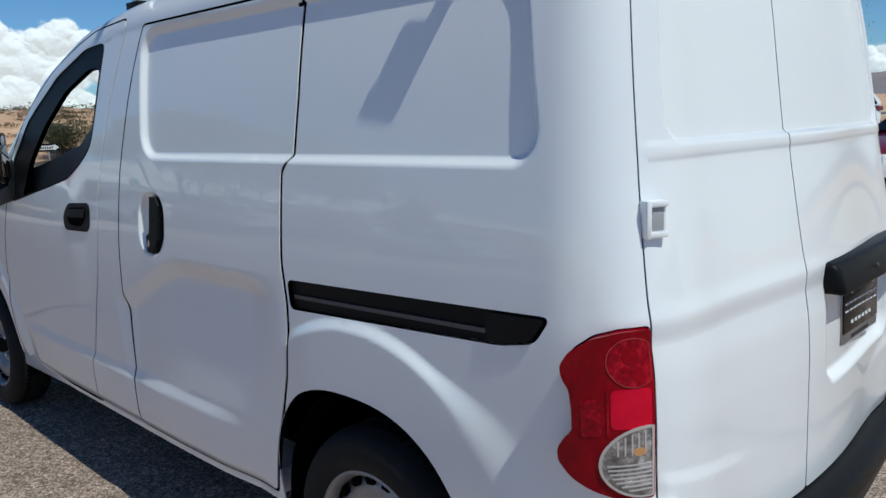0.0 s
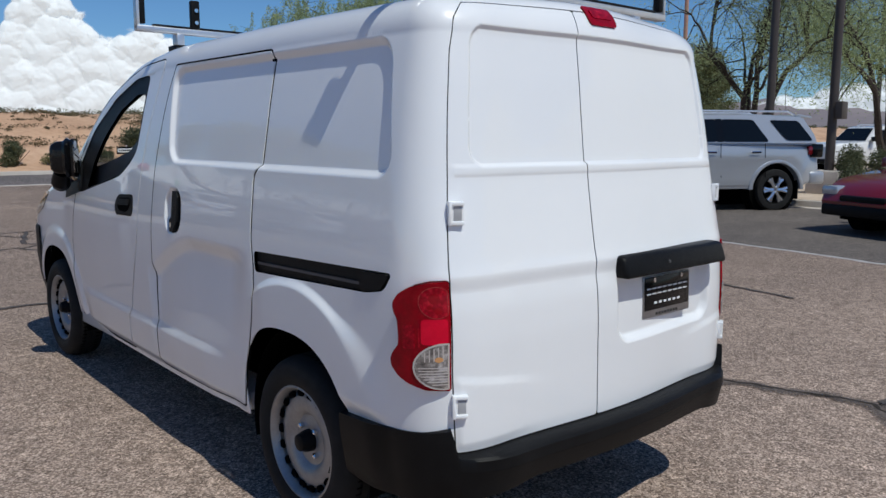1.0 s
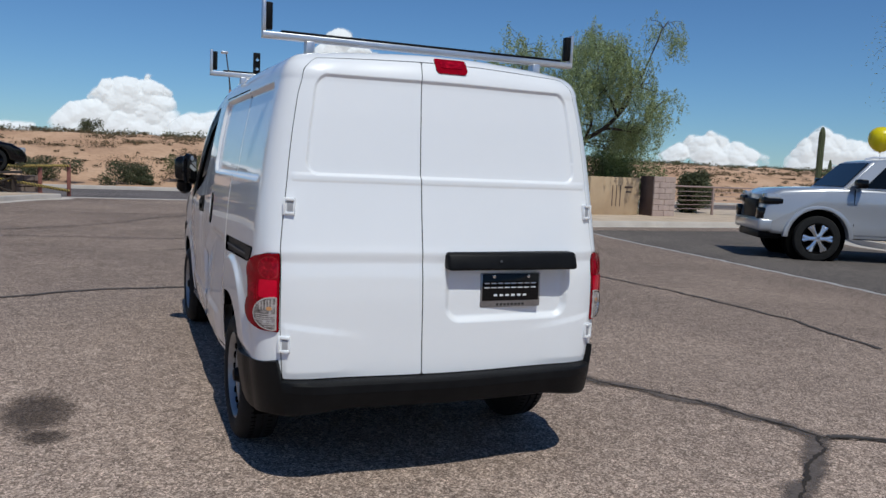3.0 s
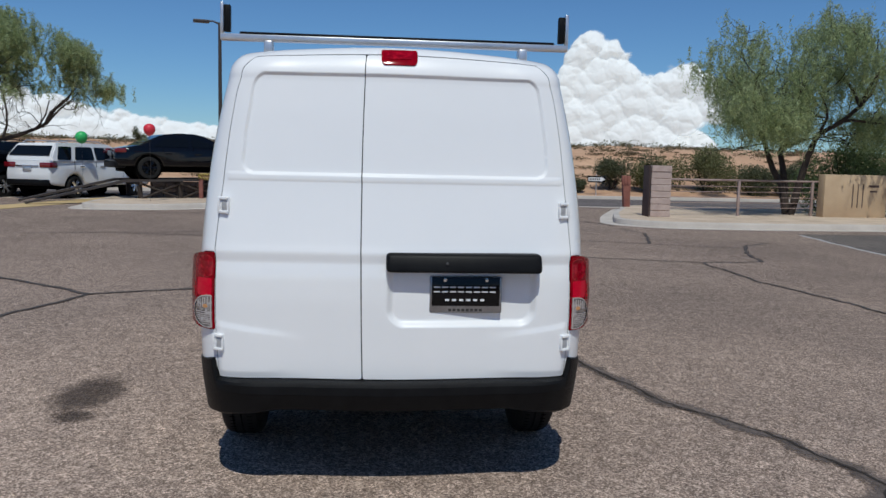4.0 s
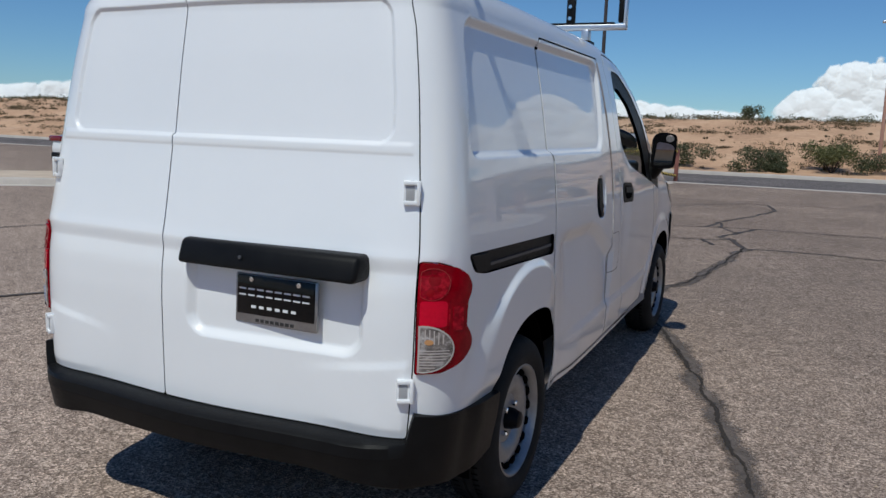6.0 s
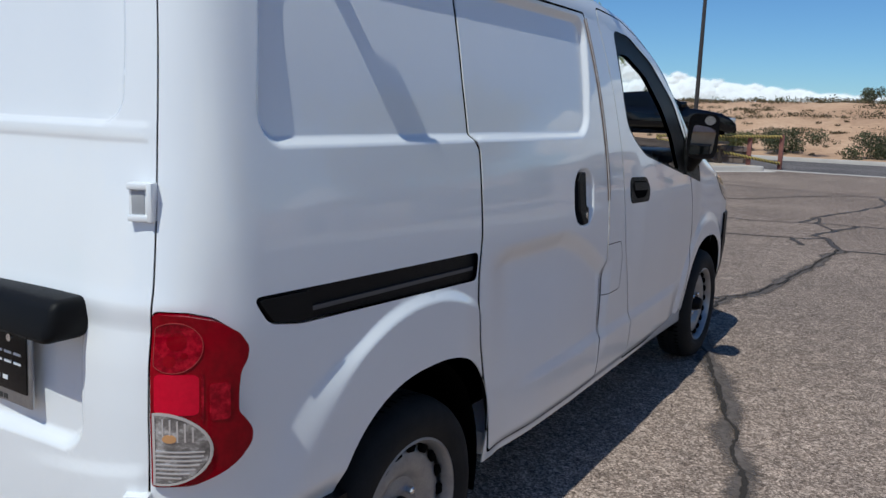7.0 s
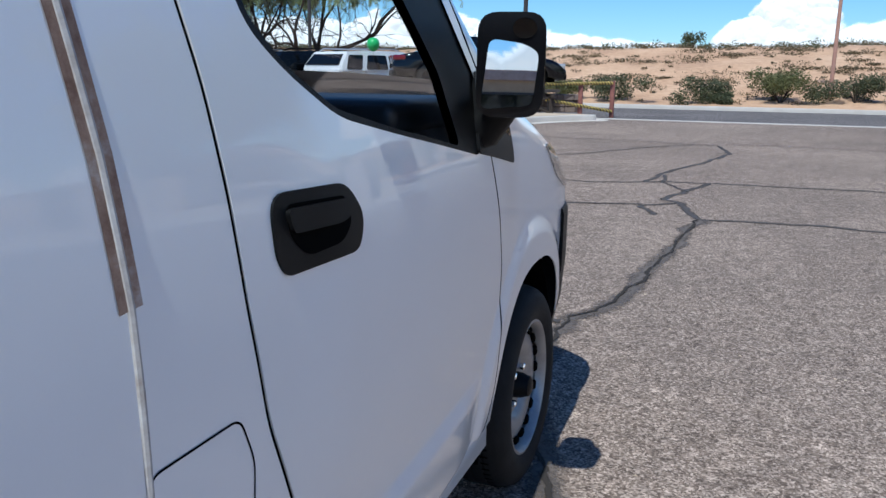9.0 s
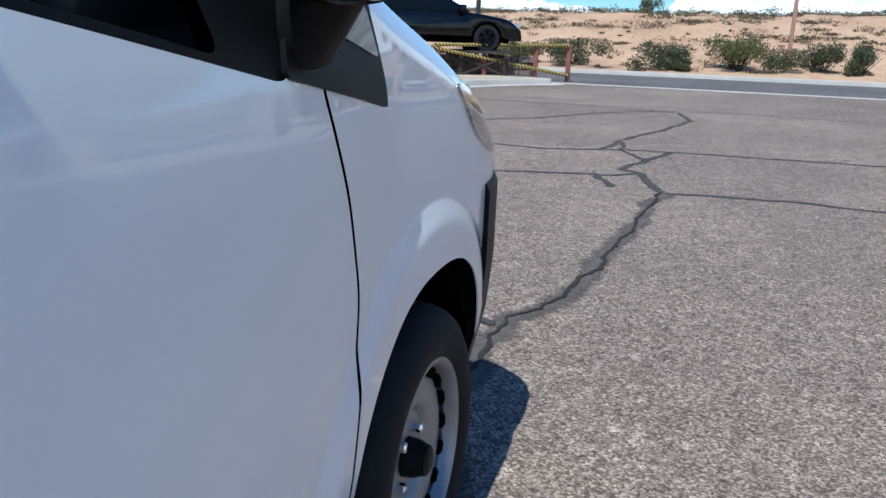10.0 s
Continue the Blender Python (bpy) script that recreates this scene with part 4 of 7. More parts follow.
# sliding tracks: metal lip inside the black channel
for ob in [o for o in van.children if o.name.startswith("door_rail")]:
    mir = ob.data.vertices[0].co.x < 0
    part("track_lip", sheet_mesh("track_lip", S((0.38, 0.962), (1.07, 0.945), (1.066, 0.935), (0.38, 0.952)), mirror=mir, out=-0.005, rim=0.006), TRACK, ob, "grey metal track lip")
    part("track_shroud", sheet_mesh("track_shroud", soften(S((0.215, 1.003), (0.375, 0.998), (0.375, 0.938), (0.345, 0.938), (0.26, 0.953)), 0.015), mirror=mir, out=0.004, rim=0.014), TRIM, ob)


# -- door handles
for m in (False, True):
    sd = [o for o in van.children if o.name.startswith("sliding_door")][1 if m else 0]
    fd = [o for o in van.children if o.name.startswith("front_door")][1 if m else 0]
    hp = prism_bm([(1.828, 1.146), (1.848, 1.172), (1.892, 1.172), (1.894, 1.052), (1.916, 1.04), (1.912, 0.984), (1.868, 0.981), (1.830, 1.034)], -0.022, 0.004, "x", 0.004)
    lk = prism_bm([(1.890 + 0.008 * math.cos(a_), 1.016 + 0.012 * math.sin(a_)) for a_ in np.linspace(0, 2 * math.pi, 17)[:-1]], 0.0, 0.0065, "x")
    for nm_, bm_, mt_ in (("pull_handle", hp, TRIM), ("handle_lock", lk, CHROME)):
        for v in bm_.verts:
            v.co.x += float(half_width(v.co.z) - taper(v.co.y))
            if m:
                v.co.x = -v.co.x
        if m:
            bmesh.ops.reverse_faces(bm_, faces=bm_.faces[:])
        part(nm_, bm_, mt_, sd, "black vertical pull handle" if nm_ == "pull_handle" else "", smooth=False)
    bz = soften(S((2.408, 1.126), (2.612, 1.116), (2.66, 1.06), (2.637, 1.008), (2.432, 1.013), (2.412, 1.04)), 0.04)
    ho = soften(S((2.438, 1.108), (2.602, 1.098), (2.614, 1.058), (2.582, 1.032), (2.486, 1.03), (2.447, 1.062)), 0.02)
    part("handle_bezel", sheet_mesh("handle_bezel", bz, mirror=m, out=0.004, rim=0.008, gap=0.01), TRIM, fd, "black plastic handle surround")
    part("handle_pull", sheet_mesh("handle_pull", soften(S((2.438, 1.102), (2.60, 1.093), (2.606, 1.068), (2.575, 1.061), (2.447, 1.068)), 0.012), mirror=m, out=0.011, rim=0.01, gap=0.01), TRIM, fd)
    # Flat black sheet over the bezel paints the shade of the hand hollow.
    part("handle_well_shade", sheet_mesh("handle_well_shade", ho, mirror=m, out=0.0055, rim=0.002, gap=0.01), GAP, fd)
    # black corner by the mirror, window frame strip
    tri = soften(S((3.31, 1.092), (3.66, 1.033), (3.655, 1.07), (3.60, 1.19), (3.345, 1.28)), 0.012)
    part("mirror_corner", sheet_mesh("mirror_corner", tri, mirror=m, out=0.004, rim=0.008), TRIM, fd, "black plastic corner panel")
    part("quarter_glass", sheet_mesh("quarter_glass", soften(S((3.385, 1.16), (3.625, 1.108), (3.585, 1.182), (3.40, 1.252)), 0.012), mirror=m, out=0.0055, rim=0.006, gap=0.012), DARK_GLASS, fd, "small dark quarter window")
    # mirrors
    sx = -1 if m else 1
    mr = new("side_mirror")
    mr.parent = van
    mr.matrix_local = pose(sx * 0.852, 3.335, 1.29, 0, 0, 14 if sx > 0 else 62)
    h = box_bm(-0.080, 0.080, -0.05, 0.085, -0.118, 0.120, 0.060, 5)
    for v in h.verts:
        if v.co.y > 0:
            v.co.x *= 0.78
            v.co.z *= 0.82
    part("mirror_housing", h, GLOSSY_BLACK, mr, "glossy black mirror housing")
    part("mirror_rim", prism_bm(soften([(-0.075, -0.112), (0.072, -0.112), (0.078, 0.114), (-0.072, 0.114)], 0.045), -0.054, -0.040, "y"), GLOSSY_BLACK, mr)
    g = prism_bm(soften([(-sx * 0.064, -0.096), (sx * 0.050, -0.088), (sx * 0.063, 0.026), (sx * 0.030, 0.045), (-sx * 0.046, 0.056)], 0.020), -0.0035, 0.0, "y")
    mg = part("mirror_glass", g, MIRROR, mr, "flat mirror glass")
    mg.matrix_local = pose(0, -0.0555, 0.002, -1.9, 0, 3 * sx)
    ug = prism_bm([(0.026 * math.cos(a_), 0.022 * math.sin(a_)) for a_ in np.linspace(0, 2 * math.pi, 25)[:-1]], -0.0035, 0.0, "y")
    um = part("mirror_glass_upper", ug, MIRROR, mr, "small round blind-spot mirror")
    um.matrix_local = pose(sx * 0.030, -0.0565, 0.080, 1.5, 0, 6 * sx)
    part("mirror_arm", tube_bm([(-sx * 0.12, 0.06, -0.15), (-sx * 0.06, 0.05, -0.14), (-sx * 0.02, 0.03, -0.085)], [0.055, 0.052, 0.045], 14), TRIM, mr)
# fuel flap on the kerb side: four fine joints
flap_o = S((2.142, 0.872), (2.306, 0.868), (2.332, 0.80), (2.32, 0.665), (2.13, 0.663))
part("fuel_flap", seal_mesh("fuel_flap", soften(flap_o, 0.02), 0.0016, -0.0008), GAP, body, "fine joint of the fuel flap")
# rust-stained sealant in the joint ahead of the right sliding door
RUSTY = mottle(shade("rusty_sealant", (0.35, 0.27, 0.22), 0.7), [(0.14, 0.065, 0.04), (0.33, 0.22, 0.16), (0.56, 0.51, 0.47)], 14.0, 70.0)
BEAD = mottle(shade("pale_sealant", (0.5, 0.48, 0.46), 0.6), [(0.3, 0.24, 0.2), (0.62, 0.61, 0.6)], 20.0, 90.0)
def strip(pts, width, out, name, material, label):
    l = resample(S(*pts), 0.02, False)
    t = np.gradient(l, axis=0)
    t /= np.linalg.norm(t, axis=1)[:, None]
    nr = np.stack([-t[:, 1], t[:, 0]], 1) * width / 2
    pa, na = body_at((l + nr)[:, 0], (l + nr)[:, 1])
    pb, nb_ = body_at((l - nr)[:, 0], (l - nr)[:, 1])
    v = np.concatenate([pa + na * out, pb + nb_ * out])
    m = len(l)
    part(name, from_lists(v, [(i, i + 1, m + i + 1, m + i) for i in range(m - 1)], name), material, body, label)
    return l
JOINT = [(2.04, 1.735), (2.068, 1.60), (2.114, 1.36), (2.135, 1.2), (2.145, 1.05), (2.142, 0.86), (2.128, 0.58), (2.133, 0.50)]
jl = strip(JOINT[:5], 0.034, 0.0012, "rust_stain", RUSTY, "rust-stained sealant beside the door joint")
jl = resample(S(*JOINT), 0.02, False)
jp, jn = body_at(jl[:, 0], jl[:, 1])
part("sealant_bead", tube_bm([tuple(p - n * 0.001) for p, n in zip(jp, jn)], 0.0055, 8), BEAD, body, "pale sealant bead")


# -- roof rack
def rack(y, extra, parent):
    r = new("rack_bar")
    r.parent = parent
    part("cross_bar", box_bm(-0.80, 0.80, y - 0.022, y + 0.022, 1.928, 1.956, 0.004), ALUM, r, "aluminium cross bar")
    part("rubber_strip", box_bm(-0.715, 0.735, y - 0.014, y + 0.014, 1.957, 1.968, 0.003), TRIM, r)
    for s in (1, -1):
        part("end_stop", box_bm(min(s * 0.785, s * 0.80), max(s * 0.785, s * 0.80), y - 0.02, y + 0.02, 1.94, 2.095, 0.003), ALUM, r, "aluminium end stop")
        part("stop_pad", box_bm(min(s * 0.755, s * 0.784), max(s * 0.755, s * 0.784), y - 0.017, y + 0.017, 1.965, 2.085, 0.005), TRIM, r, "black rubber stop pad")
        part("rack_foot", box_bm(min(s * 0.565, s * 0.605), max(s * 0.565, s * 0.605), y - 0.03, y + 0.03, 1.855, 1.93, 0.006), ALUM, r)
        part("foot_plate", box_bm(min(s * 0.55, s * 0.62), max(s * 0.55, s * 0.62), y - 0.05, y + 0.05, 1.845, 1.872, 0.004), TRIM, r)
        if extra:
            part("ladder_post", box_bm(min(s * 0.475, s * 0.52), max(s * 0.475, s * 0.52), y - 0.02, y + 0.012, 1.93, 2.10, 0.006), TRIM, r, "black ladder post")
            part("post_bolt", lathe_bm([(0.01, -0.028), (0.01, -0.02)], "y", 10, centre=(s * 0.497, y, 2.05)), CHROME, r)
            part("post_bolt", lathe_bm([(0.01, -0.028), (0.01, -0.02)], "y", 10, centre=(s * 0.497, y, 1.99)), CHROME, r)


rk = new("roof_rack")
rk.parent = van
tagged(rk, "aluminium ladder rack with black pads")
rack(0.40, False, rk)
rack(2.30, True, rk)

# -- cab inside
part("dashboard", box_bm(-0.66, 0.66, 3.08, 3.50, 0.75, 1.17, 0.06, 3), CABIN, van)
part("dash_top", box_bm(-0.66, 0.66, 3.12, 3.54, 1.13, 1.215, 0.03, 3), CABIN, van)
for x in (-0.52, -0.10, 0.10, 0.52):
    part("air_vent", lathe_bm([(0.05, 0.0), (0.05, -0.018), (0.036, -0.02), (0.03, -0.008), (0.0, -0.008)], "y", 24, centre=(x, 3.085, 1.05)), GAP, van)
part("cab_floor", box_bm(-0.70, 0.70, 2.2, 3.6, 0.40, 0.46, 0.01), CABIN, van)
part("bulkhead", box_bm(-0.70, 0.70, 2.16, 2.20, 0.45, 1.28, 0.01), CABIN, van)
for s in (1, -1):
    st = new("cab_seat")
    st.parent = van
    st.matrix_local = pose(s * 0.37, 2.55, 0.0)
    part("seat_cushion", box_bm(-0.24, 0.24, -0.15, 0.36, 0.62, 0.80, 0.06, 3), CLOTH, st)
    b = box_bm(-0.23, 0.23, -0.25, -0.12, 0.75, 1.28, 0.06, 3)
    for v in b.verts:
        v.co.y -= 0.18 * (v.co.z - 0.75)
    part("seat_back", b, CLOTH, st)
sw = new("steering_wheel")
sw.parent = van
sw.matrix_local = pose(-0.37, 2.96, 1.10, -62, 0, 0)
ring = bmesh.new()
path = [(0.18 * math.cos(a), 0.18 * math.sin(a), 0) for a in np.linspace(0, 2 * math.pi, 41)]
tube_bm(path, 0.015, 10, ring, False)
part("wheel_ring", ring, CABIN, sw)
part("wheel_hub", lathe_bm([(0.06, -0.03), (0.06, 0.02), (0.0, 0.03)], "z", 20), CABIN, sw)
part("wheel_spoke", box_bm(-0.17, 0.17, -0.02, 0.02, -0.01, 0.01, 0.005), CABIN, sw)
for s in (1, -1):
    rise = 0.0 if s > 0 else 0.12
    card = [(2.42, 0.45), (3.42, 0.45), (3.42, 1.09 + rise), (3.10, 1.135 + rise), (2.85, 1.18 + rise), (2.63, 1.225 + rise), (2.50, 1.29 + rise), (2.42, 1.33 + rise)]
    dp = part("door_card", prism_bm(card, min(s * 0.70, s * 0.735), max(s * 0.70, s * 0.735), "x", 0.008), CABIN, van)
    part("door_speaker", lathe_bm([(0.085, 0.0), (0.085, 0.018), (0.07, 0.024), (0.0, 0.02)], "x", 28, centre=(s * 0.70 - (0.022 if s > 0 else 0.0), 3.10, 0.98)), GAP, dp)

# ---- lot edges, road and desert ----
def n2(x, y, s=1.0, k=0.0):
    return noise.noise(Vector((x * s, y * s, k)))


solo("gutter", box_bm(-300, 300, 23.6, 24.0, -0.25, 0.004), CONCRETE, "pale concrete gutter between lot and road", "gutter", kind="structure", smooth=False)
solo("far_kerb", box_bm(-300, 300, 30.4, 30.62, -0.25, 0.13, 0.02), CONCRETE, "concrete kerb on the far side of the road", "kerb", kind="structure")


def berm_z(x, y):
    t = max(0.0, min(1.0, (y - 31.4) / 15.0))
    rise = (t * t * (3 - 2 * t)) ** 0.8
    top = 2.35 + 0.35 * n2(x, 3.0, 0.03) + 0.0022 * abs(x)
    rough = 0.18 * n2(x, y, 0.35, 1) * min(1, max(0, (y - 31.6) / 3)) + 0.08 * n2(x, y, 1.1, 2) * min(1, max(0, (y - 31.6) / 3))
    gully = 0.30 * max(0.0, n2(x, y * 0.15, 0.28, 5)) * rise * (1 - rise) * 4
    return 0.06 + rise * top + rough - gully + max(0, y - 60) * 0.004


xs = np.concatenate([np.linspace(-420, -70, 40), np.linspace(-68, 100, 240), np.linspace(105, 420, 40)])
ys = np.concatenate([np.linspace(30.6, 50, 60), np.linspace(51, 260, 24)])
bv = [(x, y, berm_z(x, y)) for y in ys for x in xs]
nx = len(xs)
bf = [(j * nx + i, j * nx + i + 1, (j + 1) * nx + i + 1, (j + 1) * nx + i) for j in range(len(ys) - 1) for i in range(nx - 1)]
solo("desert_bank", from_lists(bv, bf, "desert_bank"), SAND, "tan sandy desert bank with scrub beyond the road", "desert bank", kind="structure")


def leaves_into(verts, faces, centre, size, count, leaf, rng, flat=0.0, droop=0.0, shell_bias=0.4):
    """Scatter small leaf blades in an uneven ellipsoid."""
    c = np.array(centre)
    for _ in range(count):
        d = rng.normal(size=3)
        d /= np.linalg.norm(d) + 1e-9
        r = rng.random() ** shell_bias
        p = c + d * r * np.array(size) * (0.8 + 0.35 * rng.random())
        a = rng.normal(size=3)
        a[2] = a[2] * (1 - flat) - droop
        a /= np.linalg.norm(a) + 1e-9
        b = np.cross(a, rng.normal(size=3))
        b /= np.linalg.norm(b) + 1e-9
        l, w = leaf[0] * (0.6 + 0.8 * rng.random()), leaf[1] * (0.6 + 0.8 * rng.random())
        i = len(verts)
        verts += [p - a * l * 0.5, p + b * w * 0.5, p + a * l * 0.5, p - b * w * 0.5]
        faces.append((i, i + 1, i + 2, i + 3))


def shrub(name, at, size, material, label, seed, count=900, leaf=(0.09, 0.035), group="", stems=True):
    rng = np.random.default_rng(seed)
    t = thing(name, label, "shrub", group, at=at)
    v, f = [], []
    lumps = 7
    for _ in range(lumps):
        o = rng.normal(size=3) * np.array(size) * (0.42, 0.42, 0.22)
        leaves_into(v, f, (o[0], o[1], size[2] * 0.55 + o[2]), np.array(size) * (0.42, 0.42, 0.40), count // lumps, leaf, rng, 0.2)
    part("crown", from_lists(v, f, "crown", False), material, t)
    bm = bmesh.new()
    for _ in range(9):
        e = rng.normal(size=2) * np.array(size[:2]) * 0.35
        tube_bm([(0, 0, -0.05), (e[0] * 0.5, e[1] * 0.5, size[2] * 0.35), (e[0], e[1], size[2] * 0.75)], [0.02, 0.014, 0.005], 5, bm)
    part("stem_cluster", bm, BARK, t)
    return t


G_BUSH = "creosote bushes along the road"
for k, (x, y, w, h) in enumerate([(-3.2, 33.1, 1.5, 1.0), (-0.1, 33.1, 1.35, 1.1), (0.75, 32.7, 0.6, 0.45), (2.65, 33.1, 1.5, 1.3), (5.05, 33.0, 1.6, 1.1), (6.6, 33.0, 1.2, 0.95), (8.2, 33.0, 1.2, 0.85), (10.0, 33.0, 0.7, 0.7), (11.7, 33.3, 2.0, 1.6), (13.5, 33.4, 1.5, 1.7), (16.4, 33.6, 2.6, 2.3), (18.4, 33.0, 1.9, 1.5), (20.2, 33.6, 1.9, 1.5), (-5.4, 33.4, 1.1, 0.9), (21.5, 33.4, 1.6, 1.6), (25.0, 33.8, 1.8, 1.8), (-10.5, 33.5, 1.2, 1.0)]):
    shrub("creosote_bush", (x, y, berm_z(x, y)), (w * 0.74, w * 0.6, h * 0.82), OLIVE if k in (3, 6, 9, 10, 13) else BRUSH, "olive green desert bush at the foot of the bank", 100 + k, int(3600 * max(1.0, w * h / 1.5)), (0.10, 0.04), G_BUSH)
shrub("bank_shrub", (-1.4, 46.5, berm_z(-1.4, 46.5)), (0.7, 0.6, 0.9), BRUSH, "dark shrub on top of the bank", 140, 1500, (0.1, 0.05))
shrub("bank_shrub", (-13.5, 47.5, berm_z(-13.5, 47.5)), (0.5, 0.5, 0.7), BRUSH, "dark shrub on top of the bank", 141, 900, (0.1, 0.05))

rng = np.random.default_rng(7)
v, f = [], []
for _ in range(1700):
    x, y = rng.uniform(-60, 80), rng.uniform(32.5, 49)
    s = 0.10 + 0.34 * rng.random() ** 1.6
    leaves_into(v, f, (x, y, berm_z(x, y) + s * 0.35), (s * 1.2, s * 0.9, s * 0.4), int(24 + 80 * s), (0.13, 0.03), rng, 0.0)
for _ in range(420):
    x, y = rng.uniform(-60, 80), rng.uniform(34.5, 46)
    s = 0.10 + 0.16 * rng.random()
    leaves_into(v, f, (x, y, berm_z(x, y) + s * 0.4), (s * rng.uniform(3, 9), s * 1.4, s * 0.55), int(60 + 420 * s), (0.13, 0.04), rng, 0.0)
solo("bank_tufts", from_lists(v, f, "bank_tufts", False), DRY, "dry grass tufts scattered over the bank", "scrub", kind="stuff")
v, f = [], []
for _ in range(1700):
    x, y = rng.uniform(-110, 140), rng.uniform(44.5, 56)
    s = rng.uniform(0.18, 0.5)
    leaves_into(v, f, (x, y, berm_z(x, y) + s * 0.3), (s * 1.3, s, s * 0.6), int(20 + 60 * s), (0.16, 0.06), rng, 0.0)
solo("ridge_scrub", from_lists(v, f, "ridge_scrub", False), BRUSH, "low olive scrub along the top of the bank", "scrub", kind="stuff")


# -- sealed cracks and marks on the asphalt
def ribbon(name, pts, width, material, label, z=0.004, wob=0.35, seed=1, gap=0.035):
    rng = random.Random(seed)
    p = resample([np.array(q, float) for q in pts], gap, False)
    jit = np.array([[n2(a[0] * 3.1, a[1] * 3.1, 1.0, seed) * 0.05 + n2(a[0] * 17, a[1] * 17, 1.0, seed) * 0.014, n2(a[0] * 3.1, a[1] * 3.1, 1.0, seed + 50) * 0.05 + n2(a[0] * 17, a[1] * 17, 1.0, seed + 50) * 0.014] for a in p])
    p = p + jit
    t = np.gradient(p, axis=0)
    t /= np.linalg.norm(t, axis=1)[:, None] + 1e-9
    nr = np.stack([-t[:, 1], t[:, 0]], 1)
    v = []
    for i, a in enumerate(p):
        w = width * (1 + wob * (n2(a[0] * 5, a[1] * 5, 1.0, seed + 9) * 1.4 + n2(a[0] * 31, a[1] * 31, 1.0, seed + 29) * 0.9))
        w2 = width * (1 + wob * (n2(a[0] * 5, a[1] * 5, 1.0, seed + 19) * 1.4 + n2(a[0] * 31, a[1] * 31, 1.0, seed + 39) * 0.9))
        v += [(*(a + nr[i] * w * q), z) for q in (0.62, 0.33)] + [(*a, z)] + [(*(a - nr[i] * w2 * q), z) for q in (0.33, 0.62)]
    f = [(5 * i + k, 5 * i + 5 + k, 5 * i + 6 + k, 5 * i + 1 + k) for i in range(len(p) - 1) for k in range(4)]
    me = from_lists(v, f, name, False)
    me.attributes.new("strip_edge", "FLOAT", "POINT").data.foreach_set("value", [0.0, 0.62, 1.0, 0.62, 0.0] * len(p))
    return solo(name, me, material, label, "crack", "tar-sealed cracks", "structure")


TARS = [
    ([(0.60, 4.75), (0.63, 5.09), (0.61, 5.69), (0.74, 5.85), (0.85, 6.32), (0.93, 7.06), (1.02, 7.81), (1.12, 9.0)], 0.12),
    ([(1.12, 9.0), (0.88, 9.87), (0.71, 10.05), (0.87, 10.72), (1.12, 11.54), (0.38, 11.38), (0.55, 12.53), (0.91, 13.65), (1.27, 15.32), (1.05, 16.71), (0.67, 16.75)], 0.08),
    ([(1.12, 9.0), (1.68, 9.1), (2.22, 9.1), (2.9, 8.95), (3.6, 8.7), (5.06, 8.22), (6.12, 8.39), (6.45, 9.5), (7.01, 10.76), (7.9, 11.5)], 0.075),
    ([(1.12, 11.54), (1.94, 11.58), (3.25, 11.62), (4.2, 11.45), (5.23, 11.03), (6.9, 10.4)], 0.075),
    ([(5.28, 11.03), (6.0, 13.2), (5.89, 14.6)], 0.08),
    ([(0.88, 9.87), (0.55, 9.61), (0.69, 9.09)], 0.07), ([(-0.48, 9.35), (0.01, 9.5), (0.54, 9.67)], 0.06),
    ([(-4.5, 11.9), (-0.86, 11.19), (-0.23, 11.07), (0.38, 11.34)], 0.06), ([(0.87, 10.72), (0.62, 11.3), (0.55, 12.1)], 0.05),
    ([(-6.2, 11.6), (-3.4, 12.3), (-1.73, 13.49), (-0.99, 14.25), (-0.17, 15.73), (0.67, 16.75)], 0.06),
    ([(-6.8, 18.0), (-2.78, 17.23), (-0.32, 17.06), (0.67, 16.75), (1.97, 17.2), (5.66, 16.6), (5.99, 15.08)], 0.06),
    ([(0.60, 4.75), (0.83, 4.1), (1.18, 3.17), (1.42, 2.3), (1.62, 1.6), (1.72, 1.22), (1.90, 0.92), (2.10, 0.52), (2.29, -0.13)], 0.12),
    ([(2.29, -0.13), (2.69, -0.35), (4.0, -0.85), (7.0, -1.95)], 0.07), ([(2.29, -0.13), (1.75, -0.53), (1.25, -0.86), (0.6, -1.5), (-0.4, -2.4)], 0.13),
    ([(5.06, 8.22), (4.98, 6.21), (5.2, 4.5), (5.19, 2.84), (4.87, 1.47)], 0.055),
    ([(0.62, 5.6), (-0.42, 5.75), (-1.35, 5.73), (-1.9, 5.5), (-2.91, 5.09), (-3.9, 5.94), (-4.85, 6.65), (-6.4, 7.6), (-8.75, 9.35), (-9.9, 9.8)], 0.07),
    ([(-2.91, 5.09), (-3.28, 3.95), (-3.5, 3.12), (-3.75, 2.4), (-4.4, 1.1), (-6.2, -1.0)], 0.06),
    ([(-6.4, 7.5), (-6.9, 6.0), (-7.6, 4.0)], 0.05),
]
for k, (pts, w) in enumerate(TARS):
    ribbon("tar_seam", pts, w, TAR_WORN if k in (0, 11, 13) else TAR, "dark tar sealing a crack in the asphalt", 0.004 + 0.0003 * k, 0.4, k + 1)
for k, pts in enumerate([TARS[11][0], TARS[13][0], TARS[0][0], TARS[12][0]]):
    ribbon("open_crack", pts, 0.022, CRACK, "narrow open crack inside the tar", 0.0105, 1.0, k + 40, 0.02)
ribbon("parking_line", [(7.5, 1.0), (7.88, 2.72), (8.34, 5.44), (8.75, 8.0), (9.1, 10.6), (9.6, 13.3)], 0.09, LINE, "worn white line across the asphalt", 0.004, 0.15, 70)
